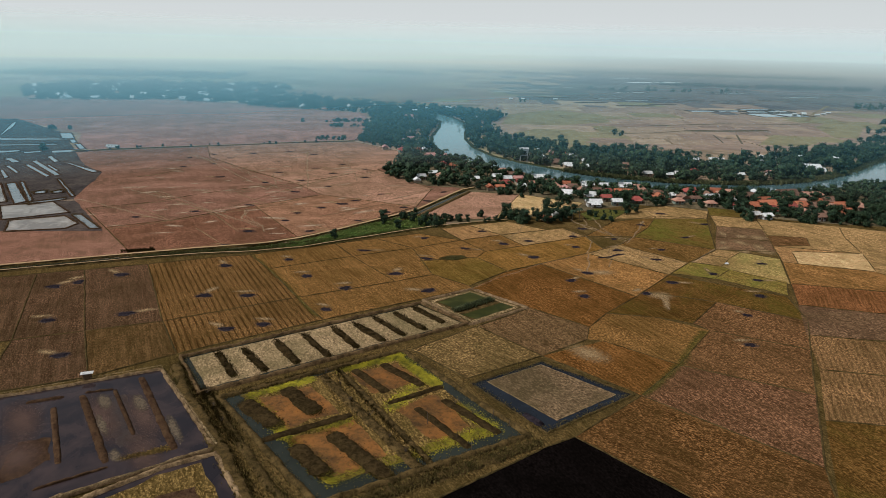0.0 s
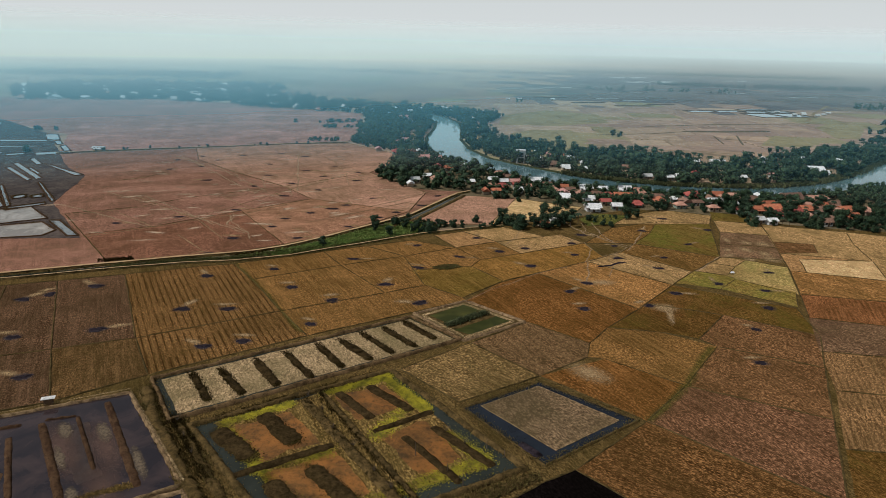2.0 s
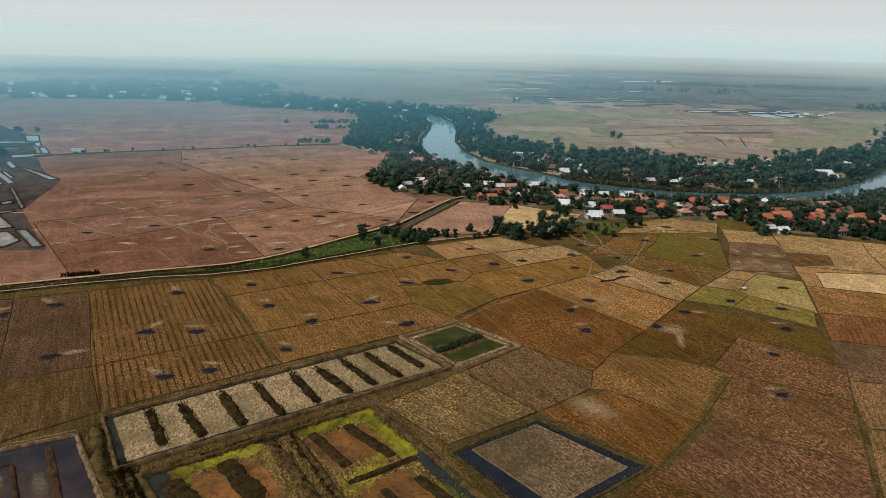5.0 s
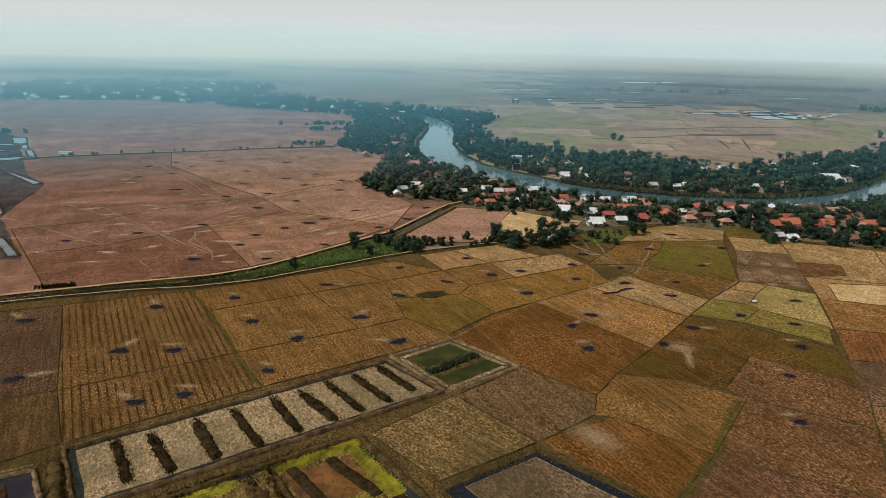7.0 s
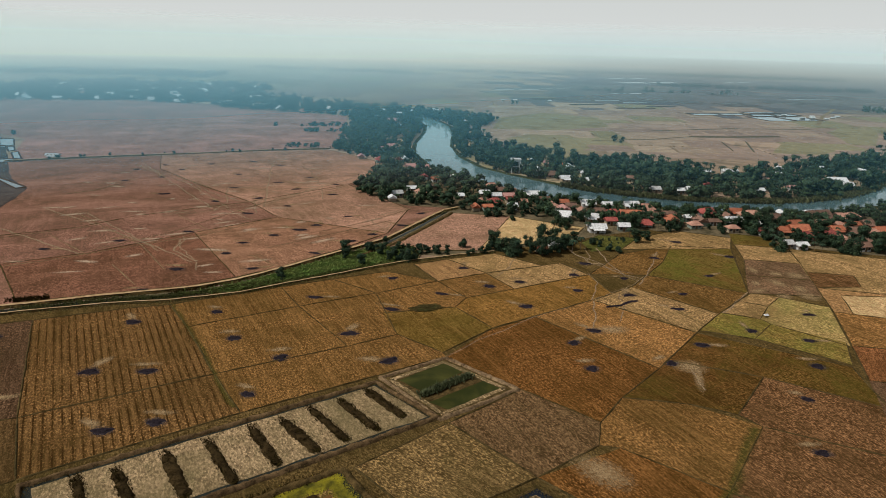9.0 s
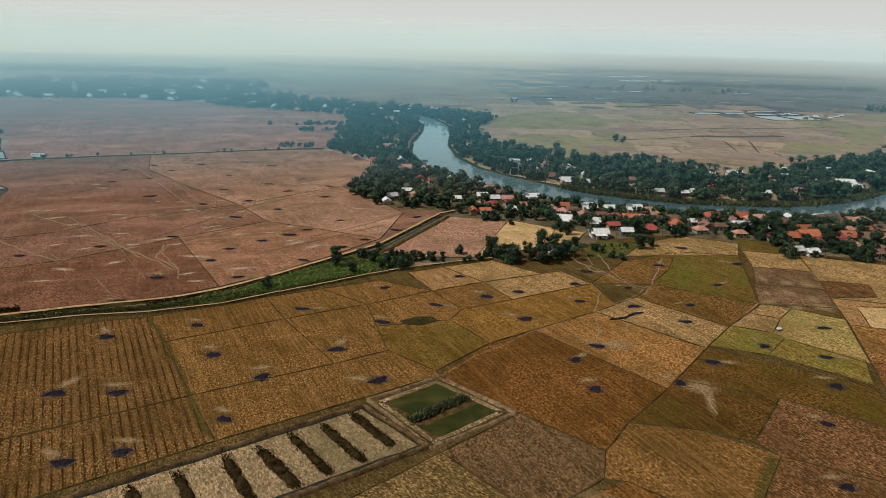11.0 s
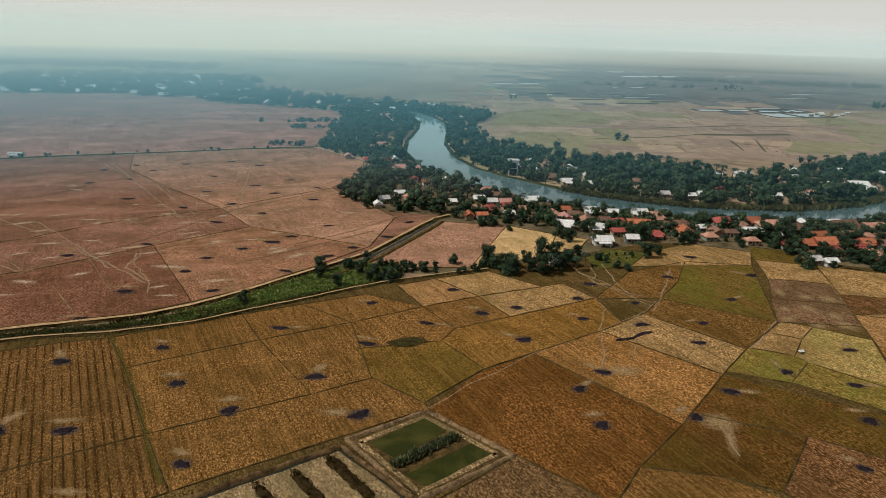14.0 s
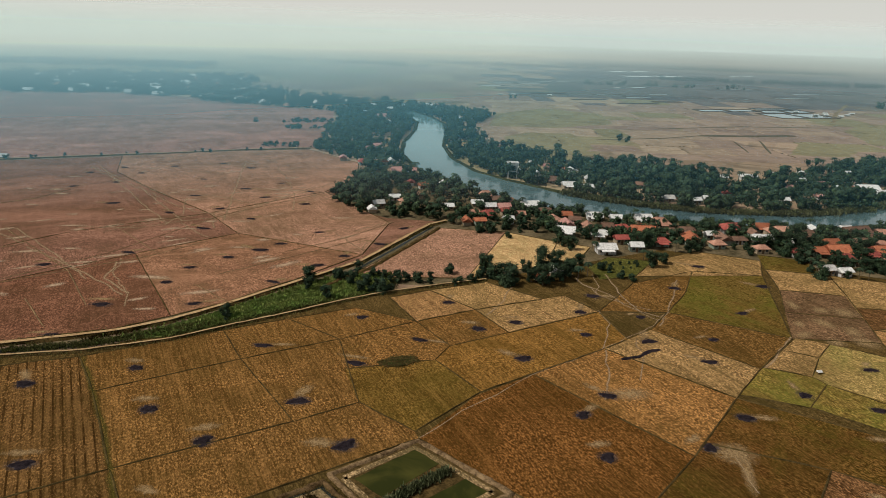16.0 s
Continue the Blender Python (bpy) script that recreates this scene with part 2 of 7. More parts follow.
FIELD = {
    "hay": stubble_ground("tufted_hay_field", SOIL["hay"], 0.70, trails=0.1, rows_turn=-58, patch=1.0),
    "garden": stubble_ground("garden_lawn", SOIL["garden"], 0.4, trails=0.0, streaks=0.3),
    "moss": stubble_ground("mossy_brown_field", SOIL["moss"], 0.30, trails=0.2, rows_turn=-36, shoots=0.2),
    "tuft": stubble_ground("tufted_stubble_field", SOIL["tuft"], 0.70, trails=0.1, rows_turn=-58, patch=1.0),
    "mauve": stubble_ground("mauve_stubble_field", SOIL["mauve"], 0.60, trails=0.4, rows_turn=-36),
    "sand": stubble_ground("sandy_stubble_field", SOIL["sand"], 0.70, rows=0.3, rows_turn=14, row_width=1.5, trails=0.0, bright=0.3),
    "verge": stubble_ground("dry_grass_verge", SOIL["verge"], 0.30, trails=0.0),
    "far_plain": stubble_ground("far_bare_plain", SOIL["far_plain"], 0.30, trails=0.6, streaks=0.45, bands=0.55),
    "umber": stubble_ground("dry_umber_field", SOIL["umber"], 0.40, trails=0.3),
    "maroon": stubble_ground("dry_maroon_field", SOIL["maroon"], 0.35, trails=0.6, streaks=0.45, bands=0.55),
    "rust": stubble_ground("dry_rust_field", SOIL["rust"], 0.35, trails=0.5, streaks=0.45, bands=0.55),
    "pale_rust": stubble_ground("pale_rust_field", SOIL["pale_rust"], 0.35, trails=0.6, streaks=0.45, bands=0.55),
    "drab": stubble_ground("drab_olive_field", SOIL["drab"], 0.30, trails=0.3),
    "sienna": stubble_ground("dry_sienna_field", SOIL["sienna"], 0.35, trails=0.6, streaks=0.45, bands=0.55),
    "olive": stubble_ground("dry_olive_field", SOIL["olive"], 0.35, trails=0.3, shoots=0.9),
    "ochre": stubble_ground("dry_ochre_field", SOIL["ochre"], 0.50, rows=0.30, bright=0.12, rows_turn=-36, row_width=1.4),
    "rows": stubble_ground("rowed_stubble_field", SOIL["rows"], 0.85, rows=1.0, rows_turn=-38, row_width=1.9, patch=1.0),
    "lines": stubble_ground("striped_stubble_field", SOIL["lines"], 0.45, rows=0.2, rows_turn=15, row_width=1.7, bright=0.28),
    "tan": stubble_ground("tan_stubble_field", SOIL["tan"], 0.40),
    "straw": stubble_ground("pale_straw_field", SOIL["straw"], 0.55, trails=0.5),
    "gold": stubble_ground("golden_stubble_field", SOIL["gold"], 0.35, rows=0.0, rows_turn=-36),
    "russet": stubble_ground("russet_stubble_field", SOIL["russet"], 0.45, rows=0.30, rows_turn=-36, row_width=1.2),
    "orange": stubble_ground("orange_stubble_field", SOIL["orange"], 0.55),
    "pink": stubble_ground("pinkish_stubble_field", SOIL["pink"], 0.60, trails=0.7),
    "grey": stubble_ground("greyish_brown_field", SOIL["grey"], 0.35, trails=0.0),
    "stubble": stubble_ground("rough_stubble_field", SOIL["stubble"], 0.60),
    "black": stubble_ground("burnt_black_field", SOIL["black"], 0.25, trails=0.0, streaks=0.45),
    "green": stubble_ground("green_tinged_field", SOIL["green"], 0.25, trails=0.2, shoots=1.0),
    "meadow": stubble_ground("pale_olive_field", SOIL["meadow"], 0.40, shoots=0.5),
    "lime": stubble_ground("yellow_green_field", SOIL["lime"], 0.40, shoots=0.9),
    "dark": stubble_ground("dark_cracked_field", SOIL["dark"], 0.6, trails=1.0, cracks=0.2, patch=1.0, bands=1.0),
    "wheat": stubble_ground("ripe_golden_field", SOIL["wheat"], 0.25, trails=0.0, streaks=0.45),
}
WORDS = {
    "hay": "straw-coloured field of tall clumped tufts beside the pond",
    "garden": "small green garden plot beside the village",
    "moss": "olive-brown field of short stubble with mossy patches", "tuft": "rough field of clumped straw tufts", "mauve": "mauve-brown field of fine stubble", "sand": "sandy harvested field with pale straw rows",
    "umber": "dark umber dry rice field with thin stubble", "maroon": "bare reddish-brown dry rice field", "rust": "bare rust-brown dry rice field with trodden trails", "pale_rust": "pale rust-brown bare dry field", "drab": "drab olive-brown field of short stubble", "sienna": "bare sienna-tan dry rice field with trails", "olive": "dark olive-brown field of wilted stubble",
    "ochre": "ochre harvested rice field with straw stubble", "rows": "harvested rice field with pale straw rows", "lines": "brown harvested field with regular dark furrows", "tan": "smooth tan bare dry field",
    "straw": "pale field littered with cut straw", "gold": "golden-brown field of dry standing stubble", "russet": "russet harvested field with fine sowing rows",
    "orange": "orange-brown harvested field flecked with straw", "pink": "pinkish-brown dry field crossed by pale trails", "grey": "even greyish-brown stubble field",
    "stubble": "rough field of straw-coloured stubble tufts", "black": "burnt black field of ash and charcoal", "green": "brown field tinged with fresh green shoots",
    "meadow": "pale olive field of short dry grass", "lime": "yellow-green field of regrowing grass", "dark": "dark cracked field with pale straw trails", "wheat": "ripe golden rice field",
}
EARTH = mottled("bank_earth", (0.085, 0.053, 0.027), (0.260, 0.176, 0.096), 0.6, 3.0)
DRY_BANK = mottled("brown_bank", (0.048, 0.030, 0.014), (0.165, 0.104, 0.050), 0.5, 3.0)
GRASSY = mottled("grassy_bank", (0.034, 0.024, 0.009), (0.108, 0.070, 0.027), 0.5, 3.0)
DRYBUND = mottled("dry_bund", (0.034, 0.026, 0.010), (0.096, 0.066, 0.025), 0.3, 3.0)
MUD = mottled("dark_mud", (0.034, 0.018, 0.011), (0.080, 0.046, 0.025), 0.6, 3.5)
DARK_WEED = mottled("dark_dry_weed", (0.022, 0.016, 0.005), (0.050, 0.036, 0.012), 0.5, 2.0, 0.9, 0.0, 0.5, 0.0, 0.0)
MOUND = mottled("overgrown_mound", (0.018, 0.012, 0.005), (0.052, 0.034, 0.014), 0.7, 3.0)
PALE_BED = stubble_ground("pale_dry_pond_bed", (0.232, 0.160, 0.086), 0.32, trails=0.0, cracks=0.1, patch=1.0, streaks=0.25)
SAND_PATH = stubble_ground("sandy_path", (0.190, 0.128, 0.066), 0.5, trails=0.0, streaks=0.3)
GREY_BED = stubble_ground("grey_dry_pond_bed", (0.125, 0.082, 0.045), 0.35, trails=0.0, patch=1.0, streaks=0.2, bands=0.35)
ORANGE_BED = mottled("rusty_pond_bed", (0.075, 0.040, 0.012), (0.240, 0.098, 0.023), 0.11, 1.0, 0.6, 0.15)
ALGAE = mottled("yellow_green_water_weed", (0.40, 0.34, 0.028), (0.095, 0.088, 0.018), 0.35, 2.5)
DULL_WEED = stubble_ground("dull_water_weed", (0.118, 0.074, 0.025), 0.6, trails=0.0)
DIRT = mottled("pale_dirt_track", (0.3192, 0.205, 0.1008), (0.4536, 0.3108, 0.168), 0.4, 2.5)
ASH = mottled("charred_ash", (0.010, 0.0075, 0.009), (0.032, 0.025, 0.030), 0.8, 4.0)
LEAF = mottled("dark_green_leaf", (0.011, 0.028, 0.018), (0.046, 0.071, 0.033), 0.25, 1.2, 0.7, 0.1, 0.65, 0.0, 0.25)
PALM_LEAF = mottled("palm_leaf", (0.014, 0.034, 0.022), (0.044, 0.066, 0.034), 0.3, 1.2, 0.6, 0.08, 0.4, 0.0, 0.2)
BRIGHT_LEAF = mottled("fresh_green_reed", (0.115, 0.195, 0.038), (0.19, 0.23, 0.06), 0.2, 1.2, 0.7, 0.2, 0.4, 0.0, 0.1)
DRY_GRASS = mottled("dry_grass", (0.1512, 0.1075, 0.03696), (0.0924, 0.07728, 0.02688), 0.3, 1.2, 0.9, 0.0, 0.5, 0.0, 0.0)
BARK = mottled("grey_brown_bark", (0.085, 0.064, 0.046), (0.13, 0.10, 0.075), 1.0, 6.0)
TILE = [mottled("terracotta_roof_%s" % k, a, b, 0.5, 3.0, 0.85, 0.2, 0.0, 0.1, 0.2) for k, a, b in (
    ("orange", (0.32, 0.100, 0.052), (0.45, 0.165, 0.090)), ("faded", (0.34, 0.165, 0.115), (0.46, 0.26, 0.19)),
    ("dull", (0.15, 0.085, 0.06), (0.24, 0.14, 0.10)), ("red", (0.26, 0.06, 0.05), (0.36, 0.10, 0.08)), ("pink", (0.42, 0.20, 0.17), (0.54, 0.30, 0.26)))]
SHEET = [mottled("sheet_roof_%s" % k, a, b, 0.4, 2.0, 0.55, 0.4, 0.0, 0.05, 0.12) for k, a, b in (
    ("white", (0.62, 0.62, 0.61), (0.72, 0.72, 0.71)), ("grey", (0.40, 0.39, 0.38), (0.56, 0.55, 0.53)), ("pink", (0.50, 0.33, 0.28), (0.60, 0.45, 0.39)))]
PLASTER = [mottled("plaster_%s" % k, a, b, 0.5, 2.5, 0.9, 0.2, 0.0, 0.03, 0.1) for k, a, b in (
    ("white", (0.52, 0.51, 0.49), (0.64, 0.63, 0.61)), ("cream", (0.30, 0.24, 0.17), (0.40, 0.33, 0.24)), ("green", (0.18, 0.22, 0.18), (0.26, 0.30, 0.25)))]
DARKWOOD = mottled("dark_door_wood", (0.1008, 0.06384, 0.04032), (0.168, 0.1092, 0.0672), 2.0, 8.0)
GLASS = water("dark_window_glass", (0.0336, 0.042, 0.0504), 0.0, 0.1)
POND_WATER = water("dark_pond_water", (0.016, 0.013, 0.016), 0.004, 0.05, (0.046, 0.031, 0.030), 0.30)
RIVER_WATER = water("river_water", (0.046, 0.086, 0.098), 0.003, 0.09, None, 0.50)
# the upper reach is painted paler, standing in for sky glare and haze
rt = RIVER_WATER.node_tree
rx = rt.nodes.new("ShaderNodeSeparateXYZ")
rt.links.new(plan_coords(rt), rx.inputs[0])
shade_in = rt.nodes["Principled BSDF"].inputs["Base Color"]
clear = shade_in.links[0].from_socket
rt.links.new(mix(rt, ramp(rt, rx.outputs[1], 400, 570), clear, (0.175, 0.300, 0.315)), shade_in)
GREEN_WATER = water("green_pond_water", (0.024, 0.028, 0.006), 0.01, 0.5, (0.058, 0.056, 0.013), 0.05)
DITCH_WATER = water("dark_ditch_water", (0.010, 0.013, 0.018), 0.004, 0.06, None, 0.22)
MOAT_WATER = water("moat_water", (0.020, 0.023, 0.018), 0.006, 0.12, None, 0.16)


def country(name):
    """Far country: a patchwork of dry fields of many browns, some green."""
    m, nt, b = shader(name, 0.95, 0.0)
    c = plan_coords(nt, 24, (1.0, 0.55, 1.0))
    v = node(nt, "ShaderNodeTexVoronoi", Scale=0.014, Randomness=0.8)
    v.distance = "CHEBYCHEV"
    nt.links.new(c, v.inputs["Vector"])
    r = nt.nodes.new("ShaderNodeSeparateColor")
    nt.links.new(v.outputs["Color"], r.inputs[0])
    w = plan_coords(nt)
    big = noise_of(nt, w, 0.0022, 3, 0.5)
    col = mix(nt, ramp(nt, r.outputs[0], 0.1, 0.9), (0.250, 0.165, 0.115), (0.420, 0.300, 0.205))
    col = mix(nt, times(nt, ramp(nt, r.outputs[1], 0.70, 0.9), 0.6), col, (0.215, 0.215, 0.095))
    col = mix(nt, times(nt, ramp(nt, big, 0.48, 0.62), 0.45), col, (0.250, 0.235, 0.115))
    col = mix(nt, times(nt, ramp(nt, noise_of(nt, w, 0.03, 6, 0.65, 0.5), 0.48, 0.70), 0.6), col, (0.52, 0.38, 0.26))
    # long low bunds and ditches, broken and of uneven spacing
    for turn, stretch, seed, dark in ((14, (0.0035, 0.030, 1), 3.0, 0.75), (-70, (0.0045, 0.020, 1), 11.0, 0.5)):
        c2 = plan_coords(nt, turn, stretch)
        shift = nt.nodes.new("ShaderNodeVectorMath")
        shift.inputs[1].default_value = (seed, seed * 2.1, 0)
        nt.links.new(c2, shift.inputs[0])
        lines = node(nt, "ShaderNodeTexVoronoi", Scale=1.0, Randomness=0.75)
        lines.distance, lines.feature = "CHEBYCHEV", "F2"
        near_one = node(nt, "ShaderNodeTexVoronoi", Scale=1.0, Randomness=0.75)
        near_one.distance = "CHEBYCHEV"
        for q in (lines, near_one):
            nt.links.new(shift.outputs[0], q.inputs["Vector"])
        gap = nt.nodes.new("ShaderNodeMath")
        gap.operation = "SUBTRACT"
        nt.links.new(lines.outputs["Distance"], gap.inputs[0])
        nt.links.new(near_one.outputs["Distance"], gap.inputs[1])
        edge = times(nt, ramp(nt, gap.outputs[0], 0.075, 0.02), times(nt, ramp(nt, noise_of(nt, w, 0.012, 3, 0.6), 0.42, 0.58), dark))
        col = mix(nt, edge, col, (0.085, 0.070, 0.045))
        tone = nt.nodes.new("ShaderNodeSeparateColor")
        nt.links.new(near_one.outputs["Color"], tone.inputs[0])
        col = mix(nt, times(nt, ramp(nt, tone.outputs[0], 0.6, 1.0), 0.35), col, (0.13, 0.085, 0.065))
    # wet, dark ground round the salt ponds
    place = nt.nodes.new("ShaderNodeSeparateXYZ")
    nt.links.new(w, place.inputs[0])
    wet = times(nt, ramp(nt, place.outputs[1], 880, 1080), ramp(nt, place.outputs[0], -150, 200))
    col = mix(nt, times(nt, wet, ramp_out(nt, noise_of(nt, w, 0.006, 5, 0.6, 0.5), 0.45, 1.0)), col, (0.105, 0.090, 0.090))
    fine = noise_of(nt, w, 0.8, 6, 0.7)
    col = mix(nt, times(nt, ramp(nt, fine, 0.5, 0.75), 0.5), col, (0.115, 0.080, 0.052))
    nt.links.new(col, b.inputs["Base Color"])
    bumped(nt, b, fine, 0.6, 0.3)
    return m


COUNTRY = country("far_dry_country")


def ramp_out_from(nt, far):
    n = node(nt, "ShaderNodeMapRange")
    n.clamp = False
    n.inputs["From Min"].default_value, n.inputs["From Max"].default_value = HAZE_NEAR, HAZE_NEAR + HAZE_RANGE
    nt.links.new(far, n.inputs["Value"])
    top = nt.nodes.new("ShaderNodeMath")
    top.operation = "MAXIMUM"
    top.inputs[1].default_value = 0.0
    nt.links.new(n.outputs["Result"], top.inputs[0])
    return top.outputs[0]


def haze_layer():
    """See-through sheet that stands in for haze, tinted and more opaque with distance."""
    m, nt, b = shader("tinted_haze_sheet", 1.0, 0.0)
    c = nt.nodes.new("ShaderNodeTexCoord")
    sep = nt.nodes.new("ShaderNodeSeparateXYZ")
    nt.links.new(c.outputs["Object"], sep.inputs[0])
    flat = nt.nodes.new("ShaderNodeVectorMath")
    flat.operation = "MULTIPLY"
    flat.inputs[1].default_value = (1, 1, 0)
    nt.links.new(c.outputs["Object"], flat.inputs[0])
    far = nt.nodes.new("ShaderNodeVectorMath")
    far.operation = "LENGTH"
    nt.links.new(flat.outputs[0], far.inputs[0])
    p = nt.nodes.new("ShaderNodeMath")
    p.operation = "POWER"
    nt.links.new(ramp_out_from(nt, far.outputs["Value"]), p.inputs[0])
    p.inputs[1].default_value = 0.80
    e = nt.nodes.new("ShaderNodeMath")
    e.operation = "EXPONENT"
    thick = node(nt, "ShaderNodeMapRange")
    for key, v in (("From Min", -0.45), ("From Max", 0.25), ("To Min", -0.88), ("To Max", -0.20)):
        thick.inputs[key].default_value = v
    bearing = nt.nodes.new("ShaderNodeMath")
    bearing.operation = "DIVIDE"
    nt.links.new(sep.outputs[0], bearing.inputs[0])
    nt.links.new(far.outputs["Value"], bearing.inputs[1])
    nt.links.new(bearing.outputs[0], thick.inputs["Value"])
    # beyond two kilometres the sheet turns more opaque on every side
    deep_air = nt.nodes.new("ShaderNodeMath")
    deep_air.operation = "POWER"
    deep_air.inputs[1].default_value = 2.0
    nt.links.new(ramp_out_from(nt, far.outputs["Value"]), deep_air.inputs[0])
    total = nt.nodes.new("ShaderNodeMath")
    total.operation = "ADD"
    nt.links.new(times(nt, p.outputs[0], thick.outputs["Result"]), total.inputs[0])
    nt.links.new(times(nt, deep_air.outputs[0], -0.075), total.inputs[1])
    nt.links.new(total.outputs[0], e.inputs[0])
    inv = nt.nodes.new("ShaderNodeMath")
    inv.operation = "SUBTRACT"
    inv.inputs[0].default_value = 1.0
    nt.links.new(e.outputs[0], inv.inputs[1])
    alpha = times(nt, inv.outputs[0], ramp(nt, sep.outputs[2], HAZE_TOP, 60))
    # warm, blue and pale tints by distance imitate lit air
    tint = mix(nt, ramp(nt, far.outputs["Value"], 240, 370), HAZE_WARM, HAZE_A)
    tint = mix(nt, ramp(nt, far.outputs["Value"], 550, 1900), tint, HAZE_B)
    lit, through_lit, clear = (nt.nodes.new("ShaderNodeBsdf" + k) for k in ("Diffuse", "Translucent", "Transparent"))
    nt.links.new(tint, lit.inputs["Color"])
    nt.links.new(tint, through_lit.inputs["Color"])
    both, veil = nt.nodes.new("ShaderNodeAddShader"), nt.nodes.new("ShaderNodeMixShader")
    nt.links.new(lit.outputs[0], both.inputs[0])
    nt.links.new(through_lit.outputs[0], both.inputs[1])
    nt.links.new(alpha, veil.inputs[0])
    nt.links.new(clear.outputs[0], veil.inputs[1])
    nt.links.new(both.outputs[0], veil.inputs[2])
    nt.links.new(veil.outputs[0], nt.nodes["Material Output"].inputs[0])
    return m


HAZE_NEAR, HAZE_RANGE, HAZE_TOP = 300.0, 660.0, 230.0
HAZE_WARM = (0.50, 0.42, 0.36)
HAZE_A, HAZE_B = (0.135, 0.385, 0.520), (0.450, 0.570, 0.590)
HAZE = haze_layer()


# ---- building blocks ----
def mesh_of(name, verts, faces, material, smooth=False):
    me = bpy.data.meshes.new(name)
    me.from_pydata(verts, [], faces)
    for mat in material if isinstance(material, (list, tuple)) else [material]:
        me.materials.append(mat)
    if smooth:
        me.polygons.foreach_set("use_smooth", [True] * len(me.polygons))
    me.update()
    return me


def part(name, verts, faces, material, parent=None, label="", smooth=False):
    ob = new(name, mesh_of(name, verts, faces, material, smooth))
    if parent:
        ob.parent = parent
    return tagged(ob, label)


def slab(name, outline, top, bottom, material, parent=None, label=""):
    """A flat piece of ground with the given outline."""
    area = sum(a[0] * b[1] - b[0] * a[1] for a, b in zip(outline, outline[1:] + outline[:1]))
    pts = outline if area > 0 else outline[::-1]
    n = len(pts)
    verts = [(x, y, top) for x, y in pts] + [(x, y, bottom) for x, y in pts]
    faces = [tuple(range(n))] + [(i, i + n, (i + 1) % n + n, (i + 1) % n) for i in range(n)]
    return part(name, verts, faces, material, parent, label)


def shrink(outline, by):
    cx, cy = sum(p[0] for p in outline) / len(outline), sum(p[1] for p in outline) / len(outline)
    out = []
    for x, y in outline:
        d = math.hypot(x - cx, y - cy)
        k = max(0.0, 1 - by * 1.35 / d)
        out.append((cx + (x - cx) * k, cy + (y - cy) * k))
    return out


def wobbly(outline, step, amount, seed, closed=True):
    """The outline cut into short pieces that wander a little."""
    out = []
    pts = outline + outline[:1] if closed else outline
    for a, b in zip(pts, pts[1:]):
        n = max(1, round(math.dist(a, b) / step))
        for i in range(n):
            x, y = a[0] + (b[0] - a[0]) * i / n, a[1] + (b[1] - a[1]) * i / n
            v = noise.noise_vector((x * 0.22, y * 0.22, seed * 7.3))
            w = noise.noise_vector((x * 0.9, y * 0.9, seed * 3.1))
            out.append((x + amount * (v.x + 0.4 * w.x), y + amount * (v.y + 0.4 * w.y)))
    if not closed:
        out.append(outline[-1])
    return out


def ridge(line, width, height, base=-0.05, closed=False, seed=0.0, step=1.6, rough=0.25, wander=0.12):
    """Vertices and faces of an uneven earth ridge along a line."""
    pts = wobbly(line, step, wander * width + 0.08, seed, closed)
    if len(pts) < 2:
        return [], []
    n = len(pts)
    verts, faces = [], []
    for i, (x, y) in enumerate(pts):
        if closed:
            a, b = pts[i - 1], pts[(i + 1) % n]
        else:
            a, b = pts[max(0, i - 1)], pts[min(n - 1, i + 1)]
        d = math.dist(a, b) or 1.0
        nx, ny = -(b[1] - a[1]) / d, (b[0] - a[0]) / d
        f = 1 + rough * noise.noise((x * 0.35, y * 0.35, seed + 2.0)) * 1.6
        g = 1 + rough * noise.noise((x * 0.6, y * 0.6, seed + 9.0)) * 1.6
        end = 0.45 if not closed and i in (0, n - 1) else 1.0
        h, w = height * f * end, width * 0.5 * g * (0.6 + 0.4 * end)
        for k, z in ((-1.0, base), (-0.48, h * 0.86), (0.05, h), (0.5, h * 0.84), (1.0, base)):
            q = k + (0.14 * noise.noise((x * 1.3, y * 1.3, seed + 20 * k)) if abs(k) < 1 else 0.10 * noise.noise((x * 0.9, y * 0.9, seed + 31 * k)))
            lump = 0.42 * height * noise.noise((x * 1.1 + 3 * k, y * 1.1, seed + 13.0)) if abs(k) < 1 else 0.0
            verts.append((x + nx * w * q, y + ny * w * q, z + lump))
    for i in range(n if closed else n - 1):
        j = (i + 1) % n
        for k in range(4):
            faces.append((i * 5 + k, j * 5 + k, j * 5 + k + 1, i * 5 + k + 1))
    if not closed:
        faces += [(0, 1, 2, 3, 4), tuple(reversed(range(5 * n - 5, 5 * n)))]
    return verts, faces


def bank(name, line, width, height, material, label="", category="", parent=None, closed=False, seed=0.0, base=-0.05, group="", kind="", step=1.0):
    v, f = ridge(line, width, height, base, closed, seed, step)
    ob = part(name, v, f, material, parent, label, True)
    return tagged(ob, label, category, group, kind)


def in_outline(x, y, o):
    odd = False
    for (ax, ay), (bx, by) in zip(o, o[1:] + o[:1]):
        if (ay > y) != (by > y) and x < (bx - ax) * (y - ay) / (by - ay) + ax:
            odd = not odd
    return odd


